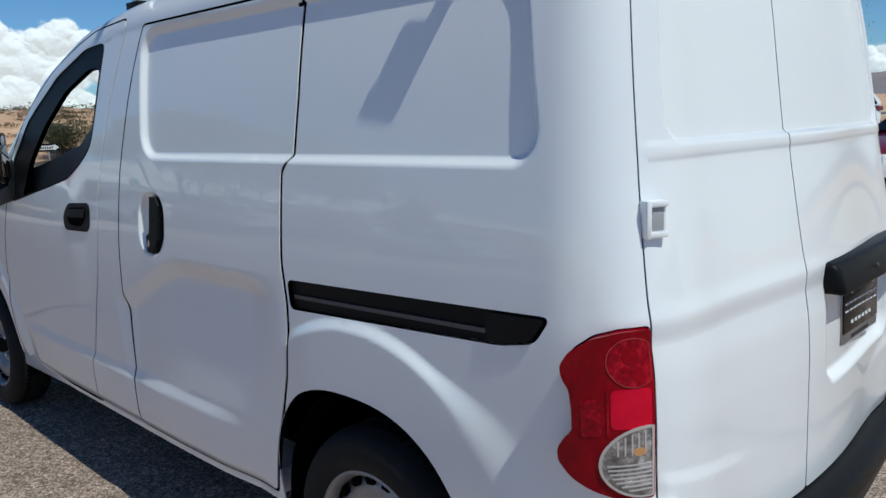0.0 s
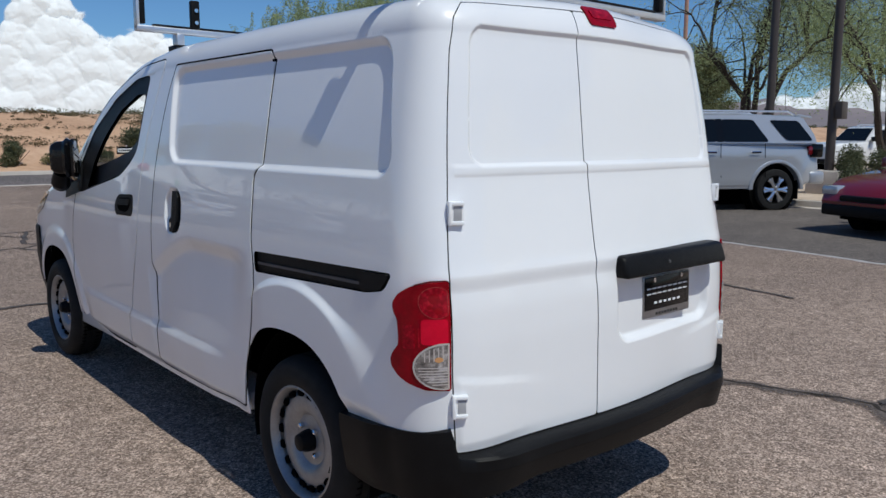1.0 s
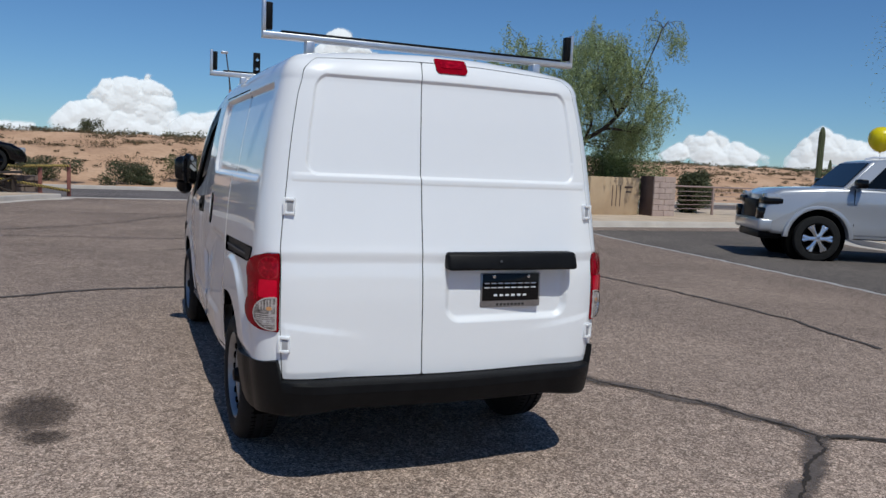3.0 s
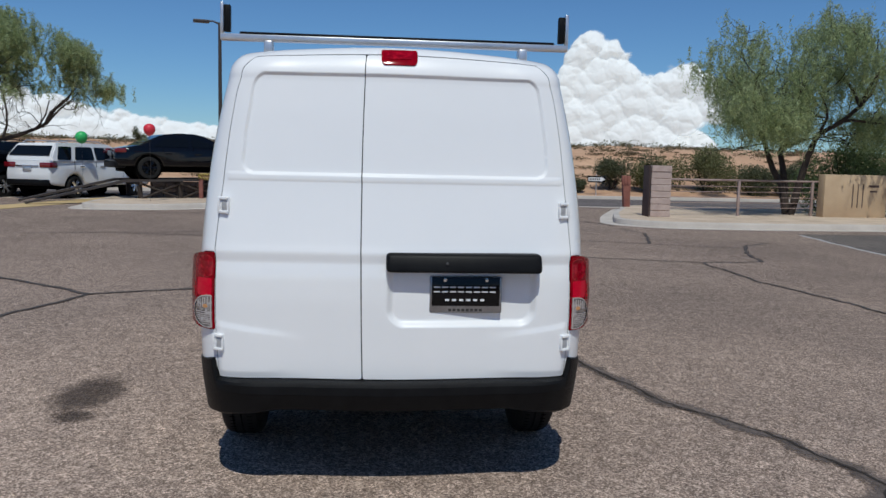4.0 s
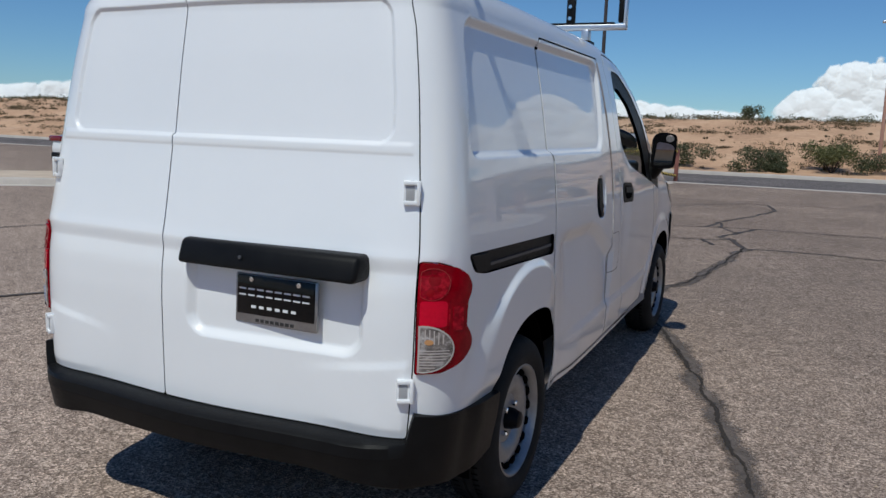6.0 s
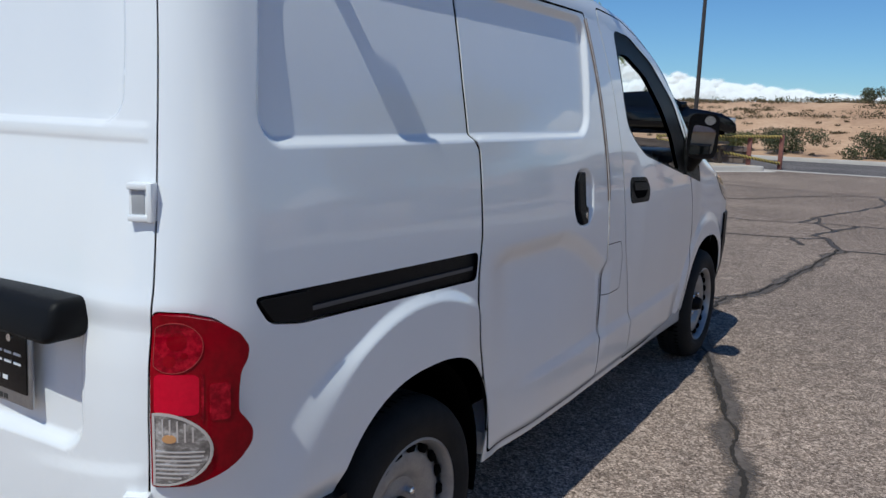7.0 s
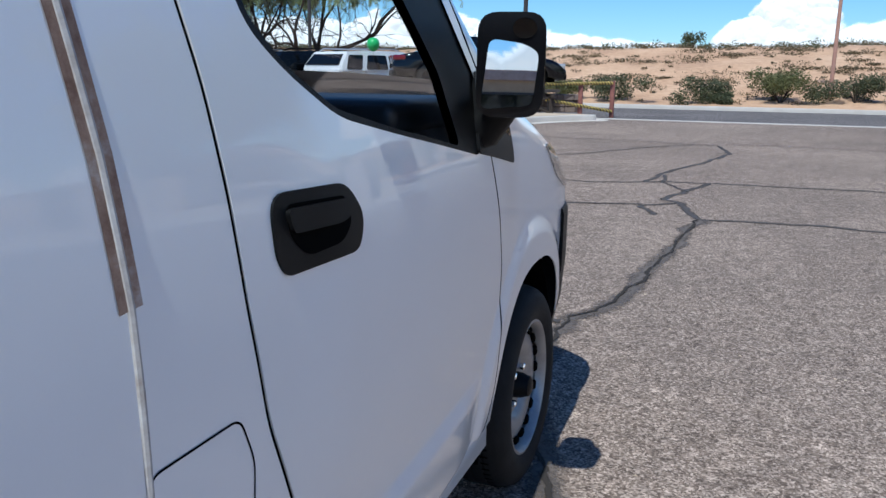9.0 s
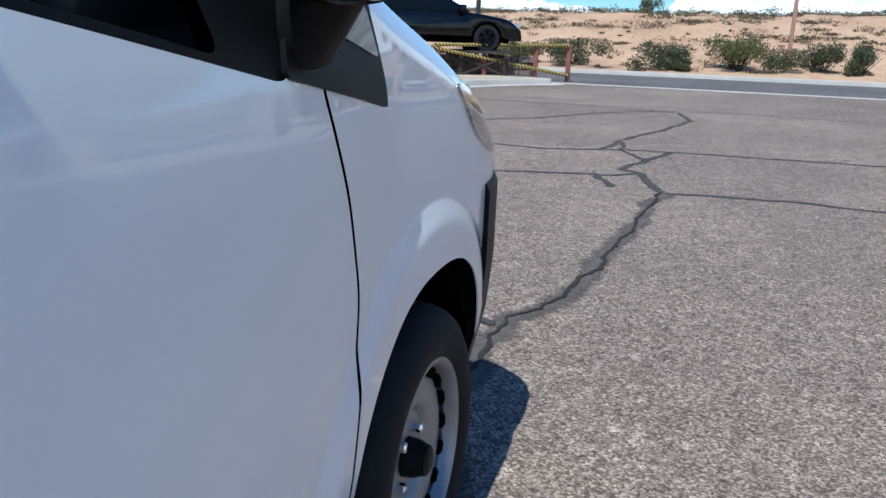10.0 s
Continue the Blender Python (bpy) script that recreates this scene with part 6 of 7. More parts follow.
def rail_fence(name, a, b, posts, label):
    t = thing(name, label, "fence", "rail fences")
    a, b = Vector(a), Vector(b)
    d = b - a
    for k in range(posts):
        p = a + d * k / (posts - 1)
        part("post", box_bm(p.x - 0.035, p.x + 0.035, p.y - 0.035, p.y + 0.035, 0.1, 1.15, 0.006), FENCE, t)
    for z, r in ((1.12, 0.028), (0.95, 0.010), (0.80, 0.010), (0.65, 0.010), (0.50, 0.010), (0.36, 0.010)):
        part("rail", tube_bm([(a.x, a.y, z), (b.x, b.y, z)], r, 8), FENCE, t)
    return t


rail_fence("rail_fence", (7.9, 17.3, 0), (15.1, 18.6, 0), 4, "rust-pink metal rail fence between piers")
rail_fence("rail_fence", (15.9, 18.2, 0), (24.0, 19.6, 0), 4, "rust-pink metal rail fence beside the entrance")
gp = thing("gate_post", "leaning rust-red gate post at the entrance", "post", at=(8.45, 21.6, 0.14))
b = box_bm(-0.10, 0.10, -0.09, 0.09, 0, 1.0, 0.01)
for v in b.verts:
    v.co.x -= 0.08 * v.co.z * (1 if v.co.x < 0 else 0.2)
part("post", b, RUST, gp)
for k in range(3):
    part("gate_bar", box_bm(-0.22 + 0.09 * k, -0.16 + 0.09 * k, -0.12, -0.09, 0.72, 0.98, 0.004), RUST, gp)
# striped barrier
bar_m = shade("barrier_stripes", (0.6, 0.42, 0.05), 0.6)
nb = bar_m.node_tree.nodes["Principled BSDF"]
tc = node(bar_m, "ShaderNodeTexCoord")
wv = node(bar_m, "ShaderNodeTexWave", Scale=5.0)
wv.bands_direction = "DIAGONAL"
join(bar_m, tc, "Object", wv, "Vector")
rp = node(bar_m, "ShaderNodeValToRGB")
rp.color_ramp.interpolation = "CONSTANT"
rp.color_ramp.elements[0].color, rp.color_ramp.elements[1].color = (0.03, 0.025, 0.02, 1), (0.55, 0.4, 0.1, 1)
rp.color_ramp.elements[1].position = 0.5
join(bar_m, wv, "Fac", rp, "Fac")
join(bar_m, rp, "Color", nb, "Base Color")
gt = thing("striped_barrier", "yellow and black striped barrier on rust posts", "barrier")
for x, y, h in ((-2.05, 24.54, 1.0), (-2.83, 23.95, 0.95), (-4.0, 23.05, 0.93), (-5.0, 22.2, 0.9)):
    part("post", box_bm(x - 0.06, x + 0.06, y - 0.06, y + 0.06, -0.05, h, 0.01), RUST, gt)
part("top_bar", tube_bm([(-5.05, 22.1, 0.88), (-2.05, 24.46, 0.95)], 0.045, 10), bar_m, gt)
part("slanted_bar", tube_bm([(-5.05, 22.1, 0.80), (-2.05, 24.46, 0.17)], 0.045, 10), bar_m, gt)
# stone wall and ramp
wall = thing("stone_wall", "low wall of rough pink-grey stone blocks", "wall", at=(-4.75, 23.35, 0.14), rz=24)
rng2 = random.Random(5)
part("core", box_bm(-2.0, 2.0, -0.17, 0.17, 0.0, 0.46), BLOCK_DARK, wall, smooth=False)
for r in range(3):
    x = -2.0 + (0.12 if r % 2 else 0)
    while x < 2.0:
        w = rng2.uniform(0.16, 0.4)
        j = rng2.uniform(-0.02, 0.05)
        part("block", box_bm(x, min(x + w - 0.012, 2.05), -0.22 - j, 0.22, r * 0.165, (r + 1) * 0.165 - 0.01, 0.018, 1), RUBBLE, wall)
        x += w
rampt = thing("display_ramp", "dark steel car ramp on a timber trestle", "ramp", at=(-5.62, 23.0, 0.0), rz=28)
for o in (-0.75, 0.75):
    part("ramp_track", prism_bm([(-4.7, 0.02), (-2.0, 0.64), (2.2, 0.70), (2.2, 0.77), (-2.0, 0.71), (-4.7, 0.07)], o - 0.14, o + 0.14, "y"), POLE, rampt, smooth=False)
for x in (-1.6, -0.4, 0.8, 2.0):
    for y in (-0.75, 0.75):
        part("trestle_leg", box_bm(x - 0.06, x + 0.06, y - 0.06, y + 0.06, 0.10, 0.66, 0.005), BARK, rampt)
    part("trestle_beam", box_bm(x - 0.05, x + 0.05, -0.95, 0.95, 0.56, 0.64, 0.005), BARK, rampt)
for x0, x1 in ((-1.6, -0.4), (-0.4, -1.6), (-0.4, 0.8), (0.8, -0.4), (0.8, 2.0), (2.0, 0.8)):
    part("trestle_brace", tube_bm([(x0, -0.8, 0.13), (x1, -0.8, 0.60)], 0.035, 6), BARK, rampt)
# direction sign by the road
sn = thing("direction_sign", "small black sign with a white arrow beside the road", "sign", at=(10.6, 32.0, berm_z(10.6, 32.0)))
part("sign_post", tube_bm([(0, 0.03, 0), (0, 0.03, 0.95)], 0.025, 8), ALUM, sn)
part("sign_plate", box_bm(-0.42, 0.42, -0.008, 0.008, 0.58, 0.88, 0.004), GLOSSY_BLACK, sn)
part("arrow", prism_bm([(-0.38, 0.65), (0.2, 0.65), (0.2, 0.60), (0.39, 0.73), (0.2, 0.86), (0.2, 0.81), (-0.38, 0.81)], -0.013, -0.009, "y"), WHITE_INK, sn, smooth=False)
for k in range(6):
    part("lettering_bar", box_bm(-0.33 + 0.085 * k, -0.275 + 0.085 * k, -0.016, -0.0135, 0.69, 0.77), GLOSSY_BLACK, sn, smooth=False)


# -- showroom far behind the van
sr = thing("showroom_building", "low tan showroom with flat parapet and dark glazing", "building", at=(12.0, -40.0, 0.0))
part("wall", box_bm(-17, 17, -6, 6, -0.1, 3.3), STUCCO, sr, smooth=False)
part("parapet", box_bm(-17.2, 17.2, -6.2, 6.2, 3.3, 3.8, 0.03), BLOCK, sr, smooth=False)
for k in range(7):
    w_ = part("window", box_bm(-15.3 + 4.5 * k, -12.0 + 4.5 * k, 5.95, 6.06, 0.3, 2.6), DARK_GLASS, sr, smooth=False)
    part("frame", box_bm(-15.36 + 4.5 * k, -11.94 + 4.5 * k, 6.0, 6.1, 2.6, 2.72), POLE, w_, smooth=False)
# -- balloons
def balloon(at, r, color, word, ground=0.0):
    key = "balloon_" + word
    m = bpy.data.materials.get(key) or shade(key, color, 0.35, coat=0.3)
    t = thing("balloon", word + " balloon on a thin string", "balloon", "balloons over the lot", at=(at[0], at[1], ground))
    z = at[2] - ground
    prof = [(0.0, z - r * 1.15)] + [(r * math.sin(a) * (1 - 0.10 * math.cos(a)), z - r * math.cos(a) * 1.05) for a in np.linspace(0.12, math.pi, 20)]
    part("skin", lathe_bm(prof, "z", 28), m, t)
    part("string", tube_bm([(0, 0, 0), (0.02, 0, z * 0.5), (0, 0, z - r * 1.1)], 0.004, 4), POLE, t)


balloon((17.26, 11.27, 2.62), 0.31, (0.75, 0.62, 0.0), "yellow", 0.14)
balloon((-9.06, 23.8, 1.97), 0.19, (0.05, 0.45, 0.12), "green", 0.14)
balloon((-6.0, 20.07, 2.16), 0.16, (0.65, 0.03, 0.05), "red", 0.14)
balloon((-17.3, 18.3, 2.5), 0.33, (0.75, 0.2, 0.4), "pink")
balloon((-17.6, 20.8, 2.8), 0.32, (0.75, 0.75, 0.75), "white")
for az, el in ((-40.2, 1.2), (-38.3, 1.1), (-36.8, 0.9)):
    balloon((1.21 + 33 * math.sin(radians(az)), -2.73 + 33 * math.cos(radians(az)), 1.4 + 33 * math.tan(radians(el))), 0.18, (0.02, 0.2, 0.65), "blue")
balloon((1.21 - 34 * math.sin(radians(41.4)), -2.73 + 34 * math.cos(radians(41.4)), 1.85), 0.18, (0.65, 0.03, 0.05), "red")


# -- far hills and clouds
def ridge(az0, az1, dist, heights, label):
    v, f = [], []
    n = 90
    for i in range(n):
        a = radians(az0 + (az1 - az0) * i / (n - 1))
        h = np.interp(i / (n - 1), np.linspace(0, 1, len(heights)), heights) * (1 + 0.12 * n2(i * 0.3, 0, 1.0, 4) + 0.05 * n2(i * 1.1, 0, 1.0, 6))
        for k, (d, z) in enumerate(((0.85, 0.0), (0.92, 0.5), (0.96, 0.78), (1.0, 1.0), (1.1, 0.6))):
            zz = h * z * (1 + (0.16 * n2(i * 0.45, k * 2.2, 1.0, 7) if 0 < z < 1 else 0))
            v.append((dist * d * math.sin(a), dist * d * math.cos(a), zz - 0.5))
    f = [(i * 5 + k, i * 5 + k + 1, (i + 1) * 5 + k + 1, (i + 1) * 5 + k) for i in range(n - 1) for k in range(4)]
    solo("far_hills", from_lists(v, f, "far_hills"), HILL, label, "hills", kind="structure")


ridge(40, 120, 2600, [25, 45, 85, 118, 105, 120, 95, 110, 70, 60, 40], "hazy mauve mountains on the horizon")


def worley(x, y, seed):
    """Distance to the nearest of one random point in each unit cell."""
    ix, iy = np.floor(x), np.floor(y)
    best = np.full(x.shape, 9.0)
    for dx in (-1, 0, 1):
        for dy in (-1, 0, 1):
            cx, cy = ix + dx, iy + dy
            hx_ = np.modf(np.abs(np.sin(cx * 127.1 + cy * 311.7 + seed * 17.3)) * 43758.5453)[0]
            hy_ = np.modf(np.abs(np.sin(cx * 269.5 + cy * 183.3 + seed * 9.7)) * 24634.6345)[0]
            best = np.minimum(best, np.hypot(cx + hx_ - x, cy + hy_ - y))
    return best


def cloud(label, top, base, dist, res, seed, size=(0.45, 1.5)):
    """A heaped cloud: billowing relief under a skyline given as (azimuth, elevation)."""
    az, el = zip(*top)
    foot = base if isinstance(base, list) else [(az[0], base), (az[-1], base)]
    base = min(b for _, b in foot)
    A, E = np.meshgrid(np.arange(az[0], az[-1], res), np.arange(base - 0.4, max(el) + 1.2, res))
    wx = A + 0.35 * size[1] * (worley(A / size[1] * 0.8, E / size[1] * 0.8, seed + 50) - 0.45)
    wy = E + 0.35 * size[1] * (worley(A / size[1] * 0.8 + 7, E / size[1] * 0.8, seed + 60) - 0.45)
    for f_, g_ in ((0.45, 0.16), (0.18, 0.07), (0.08, 0.03)):
        qx, qy = wx / (f_ * size[1]), wy / (f_ * size[1])
        wx = wx + g_ * size[1] * (worley(qx + 3.1, qy, seed + 70) - 0.45)
        wy = wy + g_ * size[1] * (worley(qx, qy + 5.7, seed + 80) - 0.45)
    B = np.zeros_like(A)
    for k, (s_, amp) in enumerate(((1.5, 0.8), (0.8, 0.5), (0.4, 0.24), (0.2, 0.15), (0.1, 0.085), (0.06, 0.04))):
        s_ = s_ * size[1]
        d_ = worley(wx / s_, wy / s_ * 1.15, seed + k)
        B += 1.25 * amp * s_ * np.clip(1 - (d_ / 1.05) ** 2, 0, 1)
    B = B / size[1]
    sky_ = np.interp(A, az, el)
    foot_ = np.interp(A, *zip(*foot))
    room = np.clip((sky_ - foot_) / 3.0, 0.25, 1.0)
    D = (sky_ - E) + (B - 1.3) * 0.8 * size[1] * room
    low_ = E - foot_ + 0.5 * (B - 1.2)
    H_ = (0.9 * np.sqrt(np.clip(D / 1.2, 0, 1)) + 0.42 * B * room) * size[1]
    fade_ = np.clip((A - az[0]) / 0.9 + 0.8 * (B - 1.4), 0, 1) * np.clip((az[-1] - A) / 0.9 + 0.8 * (B - 1.4), 0, 1) * np.clip(D / (0.22 * size[1]), 0, 1) * np.clip(low_ / 0.5, 0, 1)
    fade_ = fade_ * fade_ * (3 - 2 * fade_)
    r_ = dist * (1.1 - np.tan(np.radians(H_)))
    P_ = np.stack([r_ * np.sin(np.radians(A)), r_ * np.cos(np.radians(A)), r_ * np.tan(np.radians(E))], -1)
    keep = fade_ > 0.003
    cell = keep[:-1, :-1] | keep[1:, :-1] | keep[:-1, 1:] | keep[1:, 1:]
    ids = np.arange(A.size).reshape(A.shape)
    F_ = np.stack([ids[:-1, :-1][cell], ids[:-1, 1:][cell], ids[1:, 1:][cell], ids[1:, :-1][cell]], -1)
    used, inv = np.unique(F_, return_inverse=True)
    me = from_lists(P_.reshape(-1, 3)[used], inv.reshape(F_.shape).tolist(), "cloud")
    me.attributes.new("cloud_cover", "FLOAT", "POINT").data.foreach_set("value", fade_.ravel()[used].astype(np.float32))
    solo("cloud", me, CLOUD, label, "cloud", "clouds", "structure")


cloud("tall heaped white cumulus cloud", [(4.8, 2.0), (6.0, 2.9), (7.1, 2.7), (8.4, 3.1), (9.2, 4.2), (10.4, 5.6), (12.2, 6.3), (14.0, 5.8), (14.4, 7.3), (15.3, 8.6), (16.4, 9.0), (18.0, 8.1), (18.3, 7.5), (19.0, 7.1), (19.7, 5.8), (21.0, 6.25), (22.2, 6.5), (23.1, 6.6), (24.0, 6.1), (24.8, 5.4), (25.6, 4.6), (26.2, 3.6)], [(4.8, 0.9), (20.6, 0.9), (22.2, 1.9), (24.0, 2.9), (26.2, 3.2)], 1300, 0.055, 2, (0.45, 1.15))
cloud("small low white cloud", [(20.6, 1.3), (21.4, 1.9), (22.4, 2.3), (23.4, 2.6), (24.3, 2.2), (25.0, 1.5)], 1.0, 1380, 0.055, 12, (0.3, 0.7))
cloud("heaped white cumulus cloud", [(-2.6, 1.8), (-1.6, 2.6), (-0.6, 3.3), (0.5, 3.8), (0.8, 4.5), (2.1, 5.1), (3.6, 4.9), (4.6, 4.2), (5.3, 3.8), (5.9, 2.4)], 0.9, 1350, 0.055, 3, (0.4, 0.95))
cloud("low band of white cloud", [(-60, 1.5), (-42, 2.4), (-36, 2.8), (-27, 3.2), (-22, 4.0), (-18, 3.0), (-13, 2.4), (-8, 1.9), (-3, 1.6)], 0.5, 1500, 0.06, 4, (0.35, 0.9))
cloud("small white cumulus cloud", [(38.5, 1.4), (40.5, 2.6), (42.0, 3.0), (44.0, 2.4), (46.0, 1.6)], 0.8, 1500, 0.06, 5, (0.3, 0.8))
cloud("small white cumulus cloud", [(46.8, 1.5), (48.0, 2.8), (49.0, 3.4), (50.4, 2.7), (52.0, 3.0), (53.8, 2.2), (56.0, 1.5)], 0.8, 1500, 0.06, 6, (0.3, 0.9))
cloud("low white cloud over the hills", [(62, 1.6), (65, 2.6), (68, 3.0), (72, 3.6), (80, 3.2), (95, 2.4)], 1.2, 2300, 0.06, 8, (0.4, 1.0))
# Bank outside the view, added and heightened as fill for the van's right side.
cloud("unseen white cumulus clouds added to brighten the van's side", [(82, 3), (88, 12), (97, 23), (108, 17), (122, 24), (134, 13), (150, 6), (170, 5), (190, 4), (215, 7), (240, 5), (262, 6), (290, 4)], 1.0, 1500, 0.3, 9, (0.8, 2.2))

# ---- other cars ----
def car_paint(name, color, metal=0.0, coat=1.0):
    return mottle(shade(name, color, 0.3, metal, coat, 0.03), [tuple(c * 0.93 for c in color), color], 1.5, 60.0, fine_mix=0.2)


SILVER = car_paint("silver_car_paint", (0.45, 0.46, 0.485), 0.4)
WHITE_CAR = car_paint("white_car_paint", (0.78, 0.78, 0.78))
BLACK_CAR = mottle(shade("black_car_paint", (0.003, 0.003, 0.004), 0.08), [(0.002, 0.002, 0.003), (0.004, 0.004, 0.005)], 1.5, 60.0)
NAVY = car_paint("navy_car_paint", (0.012, 0.016, 0.03))
MAROON = car_paint("maroon_car_paint", (0.16, 0.008, 0.014))
RED_CAR = car_paint("red_car_paint", (0.17, 0.005, 0.012))
LAMP_RED = shade("car_lamp_red", (0.16, 0.004, 0.008), 0.15, coat=1.0)
LAMP_CLEAR = shade("car_lamp_clear", (0.5, 0.51, 0.53), 0.1, 0.4, coat=1.0)


def car(name, label, at, heading, L, W, H, style, paint, wb, group="parked cars", front_x=None, wheel_r=0.36, category="car", alloy=None, form=None):
    """A car with its nose along +x of its own axes. Returns the thing."""
    t = thing(name, label, category, group, at=at, rz=heading)
    k, hz = L / 4.8, H / 1.8
    fx = (wb / 2 if front_x is None else front_x)
    rx = fx - wb
    R = wheel_r
    if style == "suv":
        belt, hood, hoodf, wsb, rf, rr, tail = 1.20 * hz, 1.16 * hz, 1.10 * hz, 0.95 * k, 0.36 * k, -2.0 * k, -2.33 * k
    else:
        belt, hood, hoodf, wsb, rf, rr, tail = 0.99 * hz * 1.22, 0.95 * hz * 1.22, 0.80 * hz * 1.22, 0.95 * k, 0.12 * k, -0.95 * k, -1.85 * k
    f0, b0 = 2.4 * k, -2.4 * k
    zb = 0.26 if style != "suv" else 0.36
    ar = R * 1.2
    if form:
        belt, hood, hoodf, wsb, rf, rr, tail, f0, b0, zb, ar = form["lines"]
    def arc(cx, n=12):
        return [(cx + ar * math.cos(a), R + ar * math.sin(a)) for a in np.linspace(-0.25, math.pi + 0.25, n)]
    pts = [(b0 + 0.06, zb + 0.10), (b0, 0.55), (b0, 0.80 * hz)]
    if style == "suv":
        pts += [(b0 + 0.04, belt), (wsb - 0.1, belt + 0.02), (wsb + 0.25 * k, hood + 0.03), (f0 - 0.35, hoodf + 0.04), (f0 - 0.08, hoodf - 0.08), (f0, 0.72 * hz), (f0 - 0.02, zb + 0.12), (f0 - 0.2, zb)]
    else:
        pts += [(b0 + 0.05, 0.98 * hz * 1.15), (tail + 0.1, belt + 0.06), (wsb - 0.1, belt + 0.02), (wsb + 0.3 * k, hood + 0.03), (f0 - 0.45, hoodf + 0.06), (f0 - 0.1, hoodf - 0.10), (f0, 0.5), (f0 - 0.04, zb + 0.05), (f0 - 0.2, zb)]
    pts += [(x, z) for x, z in arc(fx) if z > zb * 0.9] + [(x, z) for x, z in arc(rx) if z > zb * 0.9]
    bm = prism_bm(pts, -W / 2, W / 2, "y", 0.07, seg=3)
    def shape(v):
        s = v.co
        e = max(0.0, abs(s.x) / (L / 2) - 0.62) / 0.38
        s.y *= 1 - 0.16 * e * e
        if s.z > 0.75 * belt:
            s.y *= 1 - 0.06 * (s.z - 0.75 * belt) / (0.25 * belt)
        if s.z < 0.5:
            s.y *= 1 - 0.05 * (0.5 - s.z) / 0.3
    for v in bm.verts:
        shape(v)
    body_ = part("car_body", bm, paint, t)
    # roof and pillars
    gw0, gw1 = W * 0.465, W * 0.375
    if style == "suv":
        gh = [(wsb + 0.05, belt - 0.03), (rf + 0.12 * k, H - 0.06), (rf - 0.15 * k, H - 0.015), (-0.8 * k, H), (rr, H - 0.05), (tail + 0.03, belt + 0.16), (tail, belt - 0.03)]
    else:
        gh = [(wsb + 0.1, belt - 0.03), (rf + 0.2 * k, H - 0.07), (rf - 0.1 * k, H - 0.012), (-0.45 * k, H), (rr, H - 0.05), (tail + 0.25, belt + 0.12), (tail, belt - 0.02)]
    def wide(z):
        return gw0 + (gw1 - gw0) * max(0, (z - belt)) / (H - belt)
    bm = prism_bm(gh, -1, 1, "y", 0.0)
    for v in bm.verts:
        v.co.y = math.copysign(wide(v.co.z), v.co.y)
    bmesh.ops.bevel(bm, geom=bm.edges[:], offset=0.035, segments=2, affect="EDGES")
    part("roof", bm, paint, t)
    # side windows, as panes set just proud of the pillars
    zt = H - 0.14
    zl = belt + 0.035
    def cut(xa0, xa1, xb0, xb1):
        return [(xa0, zl), (xa1, zt), (xb1, zt), (xb0, zl)]
    if style == "suv":
        panes = [cut(wsb - 0.20 * k, rf - 0.06 * k, -0.40 * k, -0.40 * k), cut(-0.50 * k, -0.50 * k, -1.36 * k, -1.22 * k), cut(-1.54 * k, -1.40 * k, tail + 0.22, rr + 0.06)]
    else:
        panes = [cut(wsb - 0.2 * k, rf - 0.02, -0.10 * k, -0.10 * k), cut(-0.2 * k, -0.2 * k, tail + 0.55, rr + 0.08)]
    if form:
        panes = form["panes"]
    for s in (1, -1):
        for pn in panes:
            bm = prism_bm(soften(pn, 0.06, 3), 0.0, 1.0, "y")
            for v in bm.verts:
                o = 0.008 if v.co.y > 0.5 else -0.02
                v.co.y = s * (wide(v.co.z) + o)
            bmesh.ops.recalc_face_normals(bm, faces=bm.faces[:])
            part("side_window", bm, DARK_GLASS, t, smooth=False)
        # mirrors, handles
        mb = box_bm(wsb - 0.30 * k, wsb - 0.12 * k, -0.10, 0.12, belt + 0.02, belt + 0.19, 0.04, 2)
        for v in mb.verts:
            v.co.y = s * (W * 0.53 + v.co.y)
        bmesh.ops.recalc_face_normals(mb, faces=mb.faces[:])
        part("door_mirror", mb, GLOSSY_BLACK if paint in (WHITE_CAR, SILVER) else paint, t)
        for x in form["handles"] if form else ((-0.28 * k, -1.2 * k) if style == "suv" else (-0.02 * k, -0.95 * k)):
            hb_ = box_bm(x - 0.02, x + 0.21, -0.012, 0.022, belt - 0.20, belt - 0.155, 0.012, 1)
            for v in hb_.verts:
                v.co.y = s * (W * 0.487 + v.co.y)
            bmesh.ops.recalc_face_normals(hb_, faces=hb_.faces[:])
            part("door_handle", hb_, CHROME if paint is not BLACK_CAR else paint, t)
        # door joints
        for x in form["joints"] if form else (wsb - 0.12 * k, -0.45 * k if style == "suv" else -0.07 * k, -1.42 * k if style == "suv" else -1.0 * k):
            j = box_bm(x - 0.006, x + 0.006, -0.004, 0.004, zb + 0.20, belt)
            for v in j.verts:
                zz = v.co.z
                v.co.y = s * (W / 2 * (1 - (0.06 * (zz - 0.75 * belt) / (0.25 * belt) if zz > 0.75 * belt else 0) - (0.05 * (0.5 - zz) / 0.3 if zz < 0.5 else 0)) + v.co.y)
            bmesh.ops.recalc_face_normals(j, faces=j.faces[:])
            part("door_joint", j, GAP, t, smooth=False)
        # lamps
        hl = box_bm(f0 - 0.42, f0 - 0.05, W * 0.27, W * 0.44, hoodf - 0.19, hoodf - 0.04, 0.04, 2)
        if s < 0:
            for v in hl.verts:
                v.co.y = -v.co.y
            bmesh.ops.reverse_faces(hl, faces=hl.faces[:])
        part("headlight", hl, LAMP_CLEAR, t)
